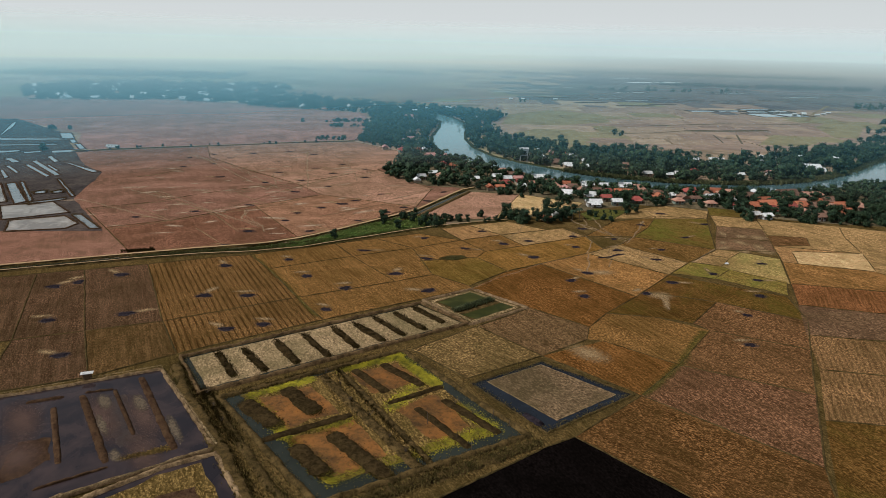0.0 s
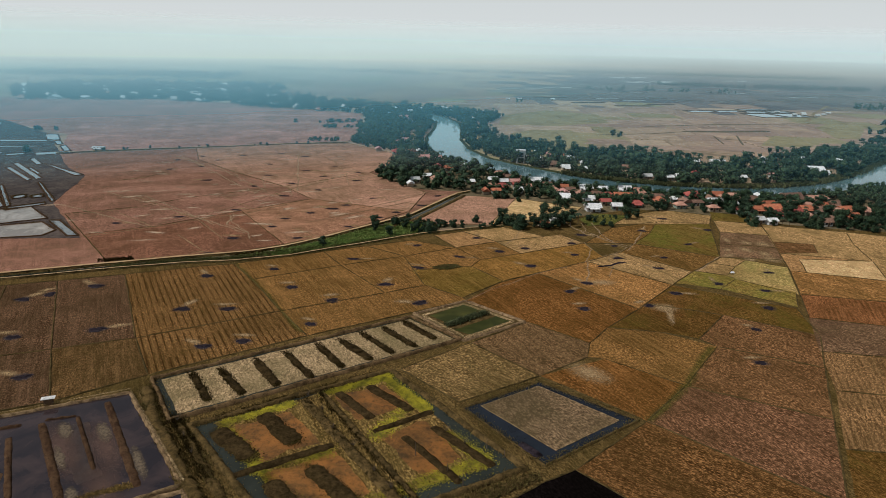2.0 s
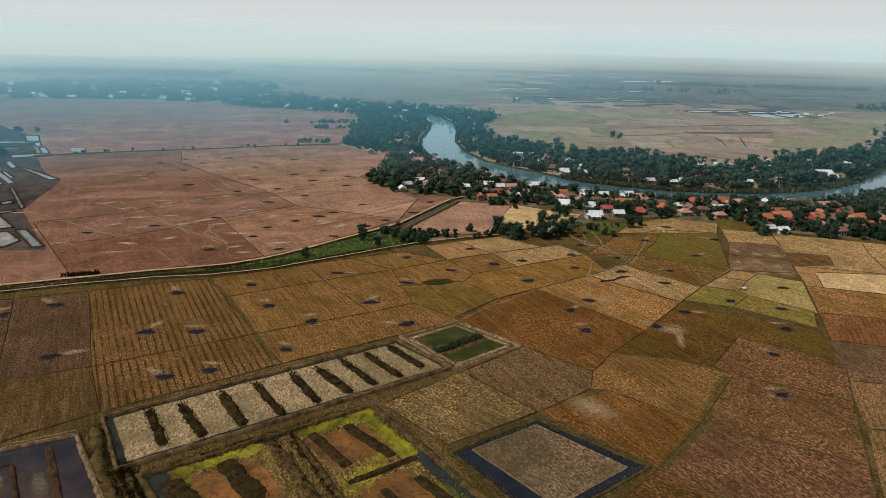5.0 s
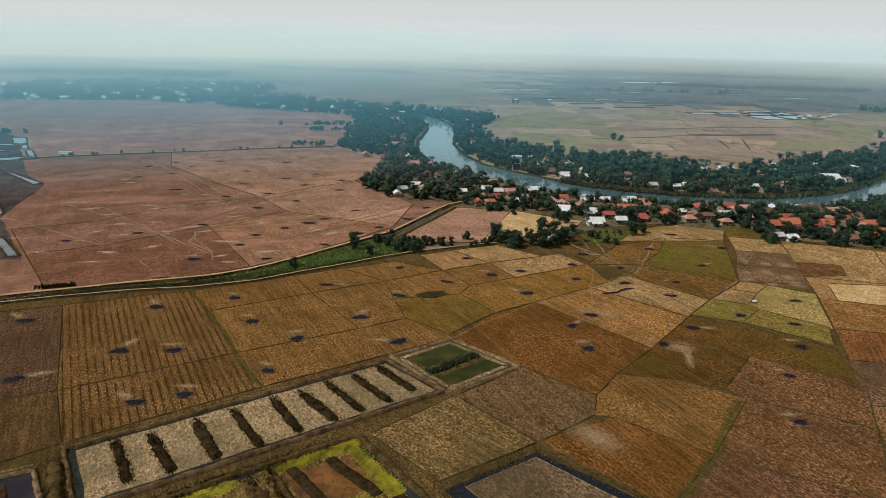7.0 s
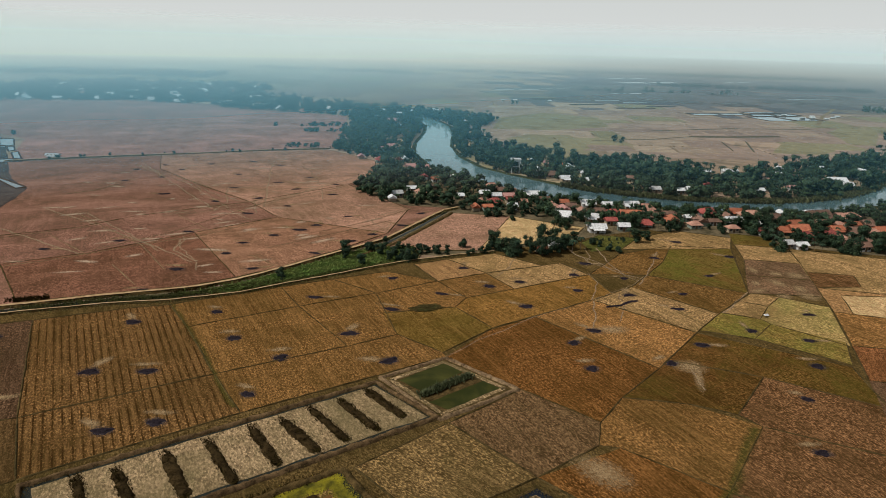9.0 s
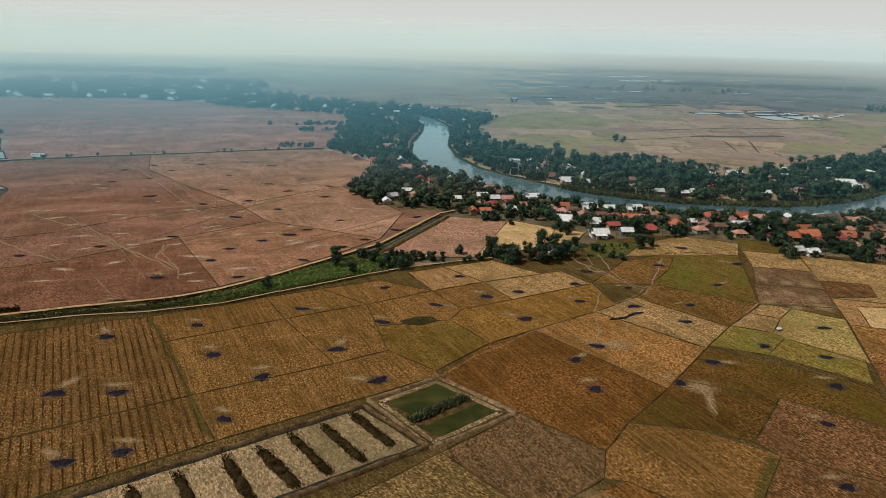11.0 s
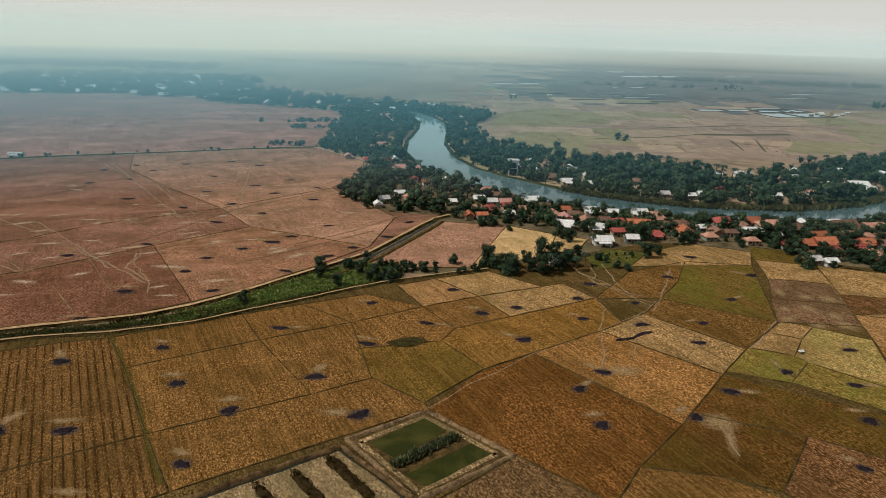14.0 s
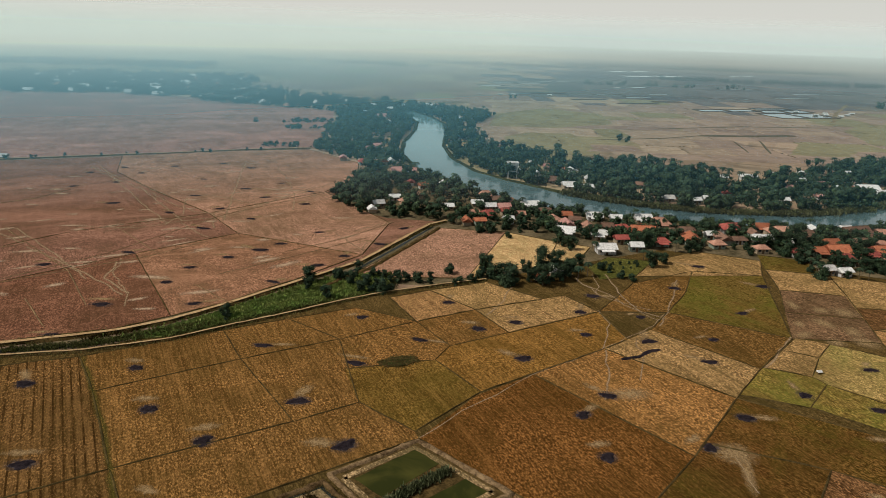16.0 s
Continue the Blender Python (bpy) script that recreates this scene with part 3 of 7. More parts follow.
class Heap:
    """Gathers many small pieces into one mesh."""

    def __init__(self):
        self.v, self.f, self.m, self.n = [], [], [], 0

    def add(self, verts, faces, slot=0):
        self.v.append(np.asarray(verts, float))
        self.f.append(np.asarray(faces, int) + self.n)
        self.m += [slot] * len(faces)
        self.n += len(verts)

    def mesh(self, name, materials):
        v, f = np.concatenate(self.v), np.concatenate(self.f)
        me = bpy.data.meshes.new(name)
        k = f.shape[1]
        me.vertices.add(len(v))
        me.vertices.foreach_set("co", v.ravel())
        me.loops.add(f.size)
        me.loops.foreach_set("vertex_index", f.ravel().astype(np.int32))
        me.polygons.add(len(f))
        me.polygons.foreach_set("loop_start", np.arange(0, f.size, k, dtype=np.int32))
        for mat in materials:
            me.materials.append(mat)
        me.polygons.foreach_set("material_index", np.array(self.m, np.int32))
        me.update(calc_edges=True)
        return me


# ---- the plain ----
def plain():
    xs = [-5200, -2500, -1200, -600, -300, -150, 0, 150, 300, 600, 1200, 2500, 5200]
    ys = [-900, -300, 0, 150, 300, 450, 600, 900, 1300, 2000, 3200, 5400]
    verts = [(x, y, 0.0) for y in ys for x in xs]
    w = len(xs)
    faces = [(j * w + i, j * w + i + 1, j * w + w + i + 1, j * w + w + i) for j in range(len(ys) - 1) for i in range(w - 1)]
    return tagged(part("ground", verts, faces, COUNTRY), "flat plain of dry brown farmland reaching the horizon", "ground", kind="structure")


plain()


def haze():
    """Painted haze sheet over the far plain, thickening into a bank at the horizon."""
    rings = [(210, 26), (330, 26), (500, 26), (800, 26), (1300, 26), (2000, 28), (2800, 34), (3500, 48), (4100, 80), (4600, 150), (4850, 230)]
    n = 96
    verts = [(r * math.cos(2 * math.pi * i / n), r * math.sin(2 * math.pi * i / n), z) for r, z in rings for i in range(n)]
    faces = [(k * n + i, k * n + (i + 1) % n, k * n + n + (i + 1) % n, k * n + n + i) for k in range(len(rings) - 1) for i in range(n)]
    return tagged(part("backdrop", verts, faces, HAZE, smooth=True), "tinted see-through sheet standing in for haze over the far plain", "haze", kind="structure")


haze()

# ---- fields ----
BUNDED = []
FIELDS = 0


def stalks(places, size, rise, seed, lie=0.35):
    """Little leaning blades of straw at the given places, each a bent quad."""
    g = np.random.default_rng(seed)
    n = len(places)
    a = g.uniform(0, 2 * np.pi, n)
    s = size * g.uniform(0.5, 1.3, n)
    d = np.stack([np.cos(a), np.sin(a)], 1)
    e = np.stack([-d[:, 1], d[:, 0]], 1)
    h = rise * g.uniform(0.3, 1.2, n)
    v = np.empty((n, 4, 3))
    for k, (u, w, z) in enumerate(((-0.5, -lie, 0.2), (0.5, -lie, 0.0), (0.5, lie, 0.7), (-0.5, lie, 1.0))):
        v[:, k, :2] = places[:, :2] + d * (s * u)[:, None] + e * (s * w)[:, None]
        v[:, k, 2] = places[:, 2] + h * z
    return v.reshape(-1, 3), np.arange(4 * n).reshape(n, 4)


LITTER = {}


def litter(plot, outline, kind, top):
    """Straw clumps left on the plot."""
    g = np.random.default_rng(FIELDS)
    o = np.array(outline)
    area = abs(np.dot(o[:, 0], np.roll(o[:, 1], -1)) - np.dot(o[:, 1], np.roll(o[:, 0], -1))) / 2
    bare = kind in ("rust", "maroon", "sienna")
    near = 0.11 if bare else 1.0 if o[:, 1].mean() < 215 else 0.55
    p = g.uniform(o.min(0), o.max(0), (int(np.prod(np.ptp(o, 0)) * 6.0 * near), 2))
    odd = np.zeros(len(p), bool)
    for (ax, ay), (bx, by) in zip(outline, outline[1:] + outline[:1]):
        if ay != by:
            odd ^= ((ay > p[:, 1]) != (by > p[:, 1])) & (p[:, 0] < (bx - ax) * (p[:, 1] - ay) / (by - ay) + ax)
    p = p[odd]
    ph = g.uniform(0, 6.28, 6)
    thick = 0.0
    for k, wave in enumerate((0.06, 0.11, 0.19, 0.33, 0.57, 0.9)):
        a = ph[k] * 1.7
        thick = thick + np.sin((p[:, 0] * np.cos(a) + p[:, 1] * np.sin(a)) * 6.28 * wave + ph[k] + 1.3 * np.sin(p[:, 0] * wave * 2.1 + ph[k - 1])) * 0.12
    p = p[thick > g.uniform(-0.7, 0.7, len(p))]
    if kind not in LITTER:
        base = SOIL[kind]
        LITTER[kind] = [mottled("straw_" + kind, toned(base, 1.7), toned(base, 1.0), 0.2, 2.0, 0.9, 0.0, 0.3, 0.0, 0.0), mottled("rotten_straw_" + kind, toned(base, 0.7), toned(base, 0.4), 0.4, 2.0, 0.9, 0.0, 0.3, 0.0, 0.0)]
    heap = Heap()
    k = len(p) * 3 // 5
    heap.add(*stalks(np.c_[p[:k], np.full(k, top)], 0.30 if bare else 0.17, 0.08 if bare else 0.13, FIELDS), 0)
    heap.add(*stalks(np.c_[p[k:], np.full(len(p) - k, top)], 0.30 if bare else 0.18, 0.10, FIELDS + 500), 1)
    ob = new("straw_stubble", heap.mesh("straw_stubble", LITTER[kind]))
    ob.parent = plot
    tagged(ob, "short tufts of cut straw", kind="stuff")


def field(kind, outline):
    """A plot with its low earth bunds along the sides that no neighbour has bunded yet."""
    global FIELDS
    FIELDS += 1
    top = 0.05 + 0.0015 * FIELDS
    edge = wobbly(outline, 4.0, 0.15, FIELDS)
    plot = tagged(slab("field", edge, top, -0.2, FIELD[kind]), WORDS[kind], "field", "rice fields")
    verts, faces = [], []
    for a, b in zip(outline, outline[1:] + outline[:1]):
        m = Vector(((a[0] + b[0]) / 2, (a[1] + b[1]) / 2))
        if any((min(max((m - p).dot(q) / q.dot(q), 0.0), 1.0) * q + p - m).length < 1.8 for p, q in BUNDED):
            continue
        BUNDED.append((Vector(a), Vector(b) - Vector(a)))
        v, f = ridge([a, b], 0.38 if kind in ("ochre", "moss") else 0.55, 0.3, 0.0, False, FIELDS + m[0], 2.5)
        faces += [tuple(i + len(verts) for i in g) for g in f]
        verts += v
    if sum(p[1] for p in outline) / len(outline) < 300 and kind not in ("pale_rust", "black") or kind in ("rust", "sienna"):
        litter(plot, outline, kind, top)
    if verts:
        part("bund", verts, faces, DRYBUND, plot, "low bund of dry grass and earth", True)
    return plot


tagged(slab("ground", [(-260, -320), (320, -320), (320, 40), (270, 330), (150, 330), (60, 348), (-8, 300), (-45, 278), (-112, 226), (-205, 186)], 0.03, -0.3, FIELD["verge"]), "dry ochre farmland between the fields", "ground", kind="structure")
tagged(slab("ground", [(-205, 186), (-112, 236), (-60, 306), (-36, 366), (-62, 366), (-96, 384), (-96, 445), (-155, 524), (-345, 414), (-460, 520), (-760, 480), (-760, 160), (-330, 110)], 0.03, -0.3, FIELD["rust"]), "bare rust-brown farmland beside the canal", "ground", kind="structure")
tagged(slab("ground", [(-345, 420), (-155, 530), (-165, 610), (-205, 747), (-300, 765), (-360, 775), (-400, 806), (-520, 812), (-600, 775), (-720, 765), (-900, 700), (-520, 560), (-400, 500)], 0.03, -0.3, FIELD["far_plain"]), "wide bare rust-brown farmland far off", "ground", kind="structure")
YARD = mottled("village_yard_earth", (0.060, 0.050, 0.027), (0.165, 0.128, 0.076), 0.12, 1.5)
tagged(slab("ground", [(-130, 216), (-60, 286), (20, 292), (80, 312), (310, 300), (345, 455), (190, 420), (120, 395), (60, 410), (0, 430), (-70, 470), (-120, 440)], 0.02, -0.3, YARD), "earth and weedy yards of the village", "ground", kind="structure")
field("umber", [(-200.1, 170.7), (-178.8, 184.0), (-145.9, 135.1), (-162.4, 119.0)])
field("umber", [(-178.8, 184.0), (-164.8, 191.3), (-129.6, 144.4), (-145.9, 135.1)])
field("umber", [(-164.8, 191.3), (-145.6, 201.9), (-110.9, 155.3), (-129.6, 144.4)])
field("umber", [(-145.9, 135.1), (-129.6, 144.4), (-110.5, 120.3), (-130.9, 107.6)])
field("drab", [(-129.6, 144.4), (-110.9, 155.3), (-95.1, 136.4), (-110.5, 120.3)])
field("rows", [(-145.6, 201.9), (-122.6, 215.8), (-111.8, 220.8), (-97.9, 206.5), (-76.7, 181.8), (-110.9, 155.3)])
field("rows", [(-110.9, 155.3), (-76.7, 181.8), (-62.2, 166.1), (-95.1, 136.4)])
field("ochre", [(-76.7, 181.8), (-46.9, 203.5), (-34.5, 213.6), (-19.4, 204.8), (-18.2, 202.4), (-34.2, 189.2), (-62.2, 166.1)])
field("ochre", [(-111.8, 220.8), (-82.7, 242.5), (-70.5, 227.7), (-97.9, 206.5)])
field("ochre", [(-82.7, 242.5), (-67.2, 253.3), (-48.3, 243.7), (-70.5, 227.7)])
field("ochre", [(-67.2, 253.3), (-49.4, 265.4), (-28.8, 259.4), (-48.3, 243.7)])
field("ochre", [(-97.9, 206.5), (-70.5, 227.7), (-46.9, 203.5), (-76.7, 181.8)])
field("ochre", [(-70.5, 227.7), (-48.3, 243.7), (-34.5, 213.6), (-46.9, 203.5)])
field("moss", [(-42.2, 227.8), (-19.7, 237.2), (-6.2, 223.7), (-19.4, 204.8), (-34.5, 213.6)])
field("ochre", [(-48.3, 243.7), (-28.8, 259.4), (-16.7, 245.8), (-19.7, 237.2), (-42.2, 227.8)])
field("tan", [(-40.6, 275.5), (-28.5, 284.4), (-11.8, 271.6), (-28.8, 259.4)])
field("straw", [(-28.5, 284.4), (-10.1, 295.8), (9.8, 284.7), (-11.8, 271.6)])
field("ochre", [(-28.8, 259.4), (-11.8, 271.6), (-0.6, 257.5), (-16.7, 245.8)])
field("straw", [(-11.8, 271.6), (17.4, 289.3), (27.6, 278.2), (-0.6, 257.5)])
field("gold", [(-16.7, 245.8), (27.6, 278.2), (34.3, 260.1), (26.8, 252.7), (-6.2, 223.7), (-19.7, 237.2)])
field("russet", [(-18.2, 202.4), (-7.0, 222.0), (6.8, 234.6), (40.9, 206.8), (28.7, 189.5), (22.1, 177.3), (3.2, 188.7)])
field("orange", [(6.8, 234.6), (26.8, 252.7), (57.0, 232.6), (40.9, 206.8)])
field("olive", [(44.0, 212.0), (57.0, 232.6), (95.8, 217.9), (94.8, 196.4), (68.5, 207.2)])
field("olive", [(40.9, 206.8), (44.0, 212.0), (68.5, 207.2), (55.9, 186.6), (44.4, 189.4), (28.7, 189.5)])
field("ochre", [(22.1, 177.3), (28.7, 189.5), (44.4, 189.4), (60.1, 182.3), (45.6, 156.9), (25.6, 168.0), (20.9, 168.1)])
field("pink", [(68.5, 207.2), (94.8, 196.4), (87.2, 174.3), (60.1, 182.3), (55.9, 186.6)])
field("pink", [(60.1, 182.3), (87.2, 174.3), (78.2, 146.8), (45.6, 156.9)])
field("grey", [(-13.2, 170.8), (3.2, 188.7), (22.1, 177.3), (20.9, 168.1), (7.2, 154.9)])
field("hay", [(-30.5, 151.5), (-13.2, 170.8), (7.2, 154.9), (-12.8, 138.2)])
field("russet", [(7.2, 154.9), (25.6, 168.0), (45.6, 156.9), (32.6, 137.9)])
field("mauve", [(45.6, 156.9), (78.2, 146.8), (67.6, 114.9), (32.6, 137.9)])
field("tuft", [(14.6, 116.7), (32.6, 137.9), (67.6, 114.9), (65.2, 101.9), (40.0, 97.8)])
field("black", [(-16.6, 87.9), (7.8, 111.5), (14.6, 116.7), (40.0, 97.8)])
field("sand", [(84.8, 161.6), (106.6, 161.1), (93.3, 134.8), (75.5, 134.6)])
field("olive", [(75.5, 134.6), (93.3, 134.8), (84.3, 104.8), (65.2, 101.9)])
field("sand", [(90.2, 185.0), (118.3, 184.4), (106.6, 161.1), (84.8, 161.6)])
field("straw", [(26.8, 252.7), (42.2, 267.9), (68.0, 249.2), (57.0, 232.6)])
field("stubble", [(42.2, 267.9), (49.9, 282.3), (84.0, 270.4), (68.0, 249.2)])
field("green", [(67.2, 323.8), (93.2, 324.7), (84.0, 270.4), (49.9, 282.3), (59.5, 300.3)])
field("stubble", [(42.5, 306.1), (67.2, 323.8), (59.5, 300.3), (49.9, 282.3), (27.6, 278.2)])
field("straw", [(54.0, 332.2), (74.1, 348.6), (98.3, 342.4), (93.2, 324.7), (44.5, 313.4)])
field("green", [(99.5, 350.1), (116.1, 347.0), (119.4, 330.5), (96.8, 332.2)])
field("straw", [(96.8, 332.2), (119.4, 330.5), (116.8, 309.8), (94.6, 310.8)])
field("dark", [(94.6, 310.8), (116.8, 309.8), (113.4, 290.0), (89.2, 290.6)])
field("dark", [(89.2, 290.6), (113.4, 290.0), (110.4, 272.7), (84.0, 270.4)])
field("straw", [(85.3, 271.1), (94.0, 268.7), (87.0, 259.2), (78.4, 262.0)])
field("straw", [(78.4, 262.0), (87.0, 259.2), (80.6, 247.4), (69.0, 250.2)])
field("lime", [(69.0, 250.2), (80.6, 247.4), (82.8, 244.0), (74.0, 231.6), (58.0, 234.3)])
field("maroon", [(-193.1, 242.8), (-170.6, 261.2), (-144.1, 295.7), (-102.2, 248.3), (-113.4, 237.0), (-138.0, 224.3), (-160.0, 212.5)])
field("sienna", [(-144.1, 295.7), (-118.0, 327.9), (-60.2, 313.8), (-76.6, 283.4), (-90.7, 260.7), (-102.2, 248.3)])
field("rust", [(-197.5, 291.7), (-184.1, 314.9), (-143.9, 353.2), (-118.0, 327.9), (-144.1, 295.7), (-170.6, 261.2), (-193.1, 242.8), (-223.9, 270.9)])
field("pale_rust", [(-143.9, 353.2), (-105.1, 406.2), (-58.8, 358.4), (-60.2, 313.8), (-118.0, 327.9)])
field("pale_rust", [(-143.9, 353.2), (-105.1, 406.2), (-97.0, 445.0), (-108.0, 486.0), (-154.0, 522.0), (-205.0, 500.0), (-262.0, 466.0), (-235.0, 420.0), (-190.0, 385.0)])
field("garden", [(27.4, 319.1), (36.4, 332.9), (54.0, 332.2), (44.5, 313.4), (30.9, 306.9)])
field("wheat", [(-5.5, 356.9), (16.9, 348.0), (11.8, 318.1), (-17.1, 298.1)])
field("wheat", [(16.9, 348.0), (30.6, 344.4), (26.1, 331.2), (11.8, 318.1)])
field("orange", [(118.3, 184.4), (146.1, 188.6), (129.9, 162.3), (106.6, 161.1)])
field("straw", [(119.4, 330.5), (157.7, 324.4), (151.9, 303.4), (148.5, 278.7), (111.9, 281.8)])
field("tan", [(111.9, 281.8), (148.5, 278.7), (142.7, 253.9), (108.2, 258.8)])
field("orange", [(108.2, 258.8), (142.7, 253.9), (148.8, 244.7), (141.2, 230.1), (102.2, 232.3)])
field("lines", [(102.2, 232.3), (141.2, 230.1), (129.7, 207.2), (96.8, 210.4)])
field("dark", [(96.8, 210.4), (129.7, 207.2), (126.8, 185.7), (90.2, 185.0)])
field("straw", [(157.7, 324.4), (195.1, 317.0), (170.9, 248.4), (148.8, 244.7), (142.7, 253.9), (148.5, 278.7), (151.9, 303.4)])
field("meadow", [(94.0, 268.7), (108.4, 262.8), (101.5, 231.5), (82.8, 244.0), (80.6, 247.4), (87.0, 259.2)])
field("lime", [(82.8, 244.0), (101.3, 234.0), (96.5, 219.0), (74.0, 231.6)])
field("pink", [(115.0, 299.6), (132.8, 299.2), (129.6, 286.0), (111.9, 281.8)])
field("wheat", [(117.6, 275.1), (148.5, 278.7), (142.7, 253.9), (114.3, 257.9)])
field("pale_rust", [(-37.1, 355.7), (-5.5, 356.9), (-17.1, 298.1), (-42.0, 293.2), (-58.0, 293.0), (-48.0, 319.6)])

# ---- lie of the land ----
DIRT_ROAD = [(-157.6, 210.3), (-136.3, 222.3), (-111.9, 234.7), (-100.4, 244.5), (-89.5, 258.3), (-74.0, 281.8), (-58.1, 305.5), (-50.1, 329.9), (-40.4, 358.4), (-33.6, 366.5)]
BANK_ROAD = [(-152.9, 206.0), (-131.3, 216.7), (-113.6, 223.0), (-94.2, 233.7), (-82.7, 244.3), (-69.7, 255.2), (-55.7, 268.1), (-43.1, 278.3), (-25.5, 289.2), (-10.2, 297.4)]
CANAL = [(-155.2, 208.1), (-133.9, 219.6), (-116.1, 226.3), (-106.8, 232.2), (-97.5, 239.5), (-87.3, 246.4)]
CANAL_UP = [(-67.5, 280.6), (-56.9, 300.8), (-48.9, 324.3), (-38.6, 357.1)]
VERGE = [(-114.0, 228.1), (-99.1, 242.1), (-88.4, 256.0), (-73.0, 278.9), (-62.7, 291.4), (-45.2, 296.4), (-41.9, 281.6), (-56.3, 269.8), (-70.8, 257.9), (-83.5, 246.1), (-95.6, 236.2)]
RIVER_NEAR = [(-143.1, 787.2), (-104.9, 690.8), (-98.1, 643.2), (-94.9, 574.9), (-87.1, 527.0), (-66.3, 476.2), (-41.3, 449.4), (-19.1, 419.6), (8.1, 404.0)]
RIVER_FAR = [(-141.0, 809.0), (-116.6, 764.0), (-96.5, 733.0), (-77.6, 688.5), (-69.1, 636.4), (-62.6, 570.2), (-50.1, 522.0), (-30.7, 483.2), (-8.2, 461.5), (24.4, 437.4)]
RIVER_NEAR0 = [(22.0, 399.5), (38.0, 397.5), (60.0, 395.0), (87.0, 391.5), (110.0, 392.5), (130.0, 394.0), (150.0, 399.0), (172.0, 408.5), (204.0, 427.0), (239.8, 453.0), (335.6, 536.3)]
RIVER_FAR0 = [(40.0, 427.5), (60.6, 421.5), (84.0, 418.0), (98.7, 416.8), (128.0, 419.7), (144.0, 423.6), (161.0, 430.3), (180.0, 440.0), (203.0, 457.0), (226.0, 480.0), (268.0, 532.0), (298.9, 565.0), (422.5, 686.0)]
WOOD_WEST = [(-93.7, 382.9), (-98.9, 401.5), (-92.8, 449.9), (-105.4, 484.7), (-153.2, 525.2), (-164.0, 612.1), (-201.6, 754.2), (-147.9, 794.3), (-104.7, 686.2), (-90.9, 550.6), (-60.6, 486.9), (-22.9, 431.3), (-19.1, 423.0), (-38.9, 366.1), (-58.1, 368.0)]
WOOD_FAR = [(-657, 750), (-596, 767), (-510, 804), (-454, 801), (-396, 799), (-358, 767), (-302, 759), (-241, 754), (-208, 741), (-141, 764), (-139, 825), (-199, 840), (-262, 862), (-340, 905), (-392, 935), (-430, 1090), (-520, 1100), (-690, 1060), (-790, 1000), (-800, 900), (-720, 800)]
WOOD_PEN = [(-57.7, 771.3), (-38.1, 769.0), (-45.2, 706.3), (-49.1, 632.2), (-31.6, 592.4), (-10.4, 565.4), (28.0, 529.0), (96.5, 529.2), (126.7, 510.7), (126.4, 479.4), (156.9, 512.4), (228.6, 566.3), (315.3, 621.8)]
STRIP = [(-92.7, 134.4), (-78.1, 118.0), (-16.3, 172.1), (-34.1, 185.0)]
DARKPOND = [(-94.1, 127.4), (-63.7, 98.1), (-96.2, 68.7), (-148.1, 92.3)]
GREENP = [(-33.5, 187.6), (-18.0, 201.4), (2.5, 188.4), (-15.3, 171.7)]
GREEN1 = [(-28.4, 187.2), (-18.3, 198.3), (-12.6, 194.7), (-21.8, 183.2)]
GREEN2 = [(-19.1, 178.4), (-6.7, 191.1), (-2.1, 188.2), (-14.1, 175.9)]
HEDGE = [(-21.3, 180.8), (-10.4, 192.7)]
YELLOW = [(-32.8, 150.1), (-72.3, 117.0), (-36.1, 85.2), (4.0, 115.2)]
SQUARE = [(-11.6, 135.6), (7.0, 151.6), (30.6, 137.9), (8.2, 116.9)]
ISLAND = [(-7.3, 137.3), (6.8, 149.3), (26.0, 137.0), (10.6, 122.4)]
FARLINES = [(-344.1, 415.6), (-321.0, 431.8), (-281.6, 455.6), (-237.3, 480.0), (-197.2, 506.2), (-154.8, 527.2)]
ASH_WEST = [(-248.0, 414.4), (-238.4, 432.0), (-235.4, 383.4), (-220.5, 420.8), (-220.4, 397.1), (-212.2, 443.3), (-195.8, 358.4), (-190.2, 261.6), (-189.0, 459.3), (-179.5, 415.9), (-168.0, 278.1), (-166.7, 451.6), (-165.9, 381.1), (-163.7, 173.9), (-161.6, 349.7), (-158.2, 179.5), (-148.2, 189.2), (-147.6, 401.1), (-147.2, 296.4), (-145.6, 148.8), (-142.5, 361.6), (-135.0, 330.9), (-133.7, 418.6), (-130.5, 387.0), (-127.5, 230.2), (-127.2, 251.4), (-125.7, 129.4), (-125.3, 158.1), (-121.4, 349.3), (-117.7, 272.1), (-117.0, 286.6), (-115.6, 206.3), (-112.3, 404.3), (-108.6, 176.9), (-108.6, 299.6), (-106.6, 379.5), (-100.4, 310.1), (-99.9, 257.8), (-95.5, 319.0), (-94.4, 218.3), (-94.2, 179.9), (-89.0, 153.9), (-85.3, 337.2), (-82.9, 280.1), (-80.9, 202.0), (-79.3, 159.1), (-73.1, 298.7), (-67.8, 235.9), (-66.3, 310.7), (-64.0, 174.0), (-63.1, 193.3)]
ASH_EAST = [(-55.7, 327.8), (-50.8, 351.5), (-48.7, 211.4), (-45.7, 258.9), (-40.1, 231.3), (-33.2, 197.2), (-25.8, 247.7), (-21.0, 275.5), (-9.7, 258.2), (1.2, 264.8), (4.0, 242.5), (18.2, 218.0), (21.7, 276.7), (22.2, 260.6), (22.3, 203.1), (25.1, 227.6), (26.9, 290.9), (40.2, 259.9), (40.6, 276.8), (44.9, 210.4), (55.1, 250.5), (56.4, 223.9), (56.6, 304.3), (59.8, 264.9), (69.9, 173.9), (70.9, 329.7), (74.5, 286.7), (74.8, 237.2), (75.8, 197.2), (86.0, 216.4), (89.5, 313.0), (90.5, 233.3), (98.5, 254.4)]
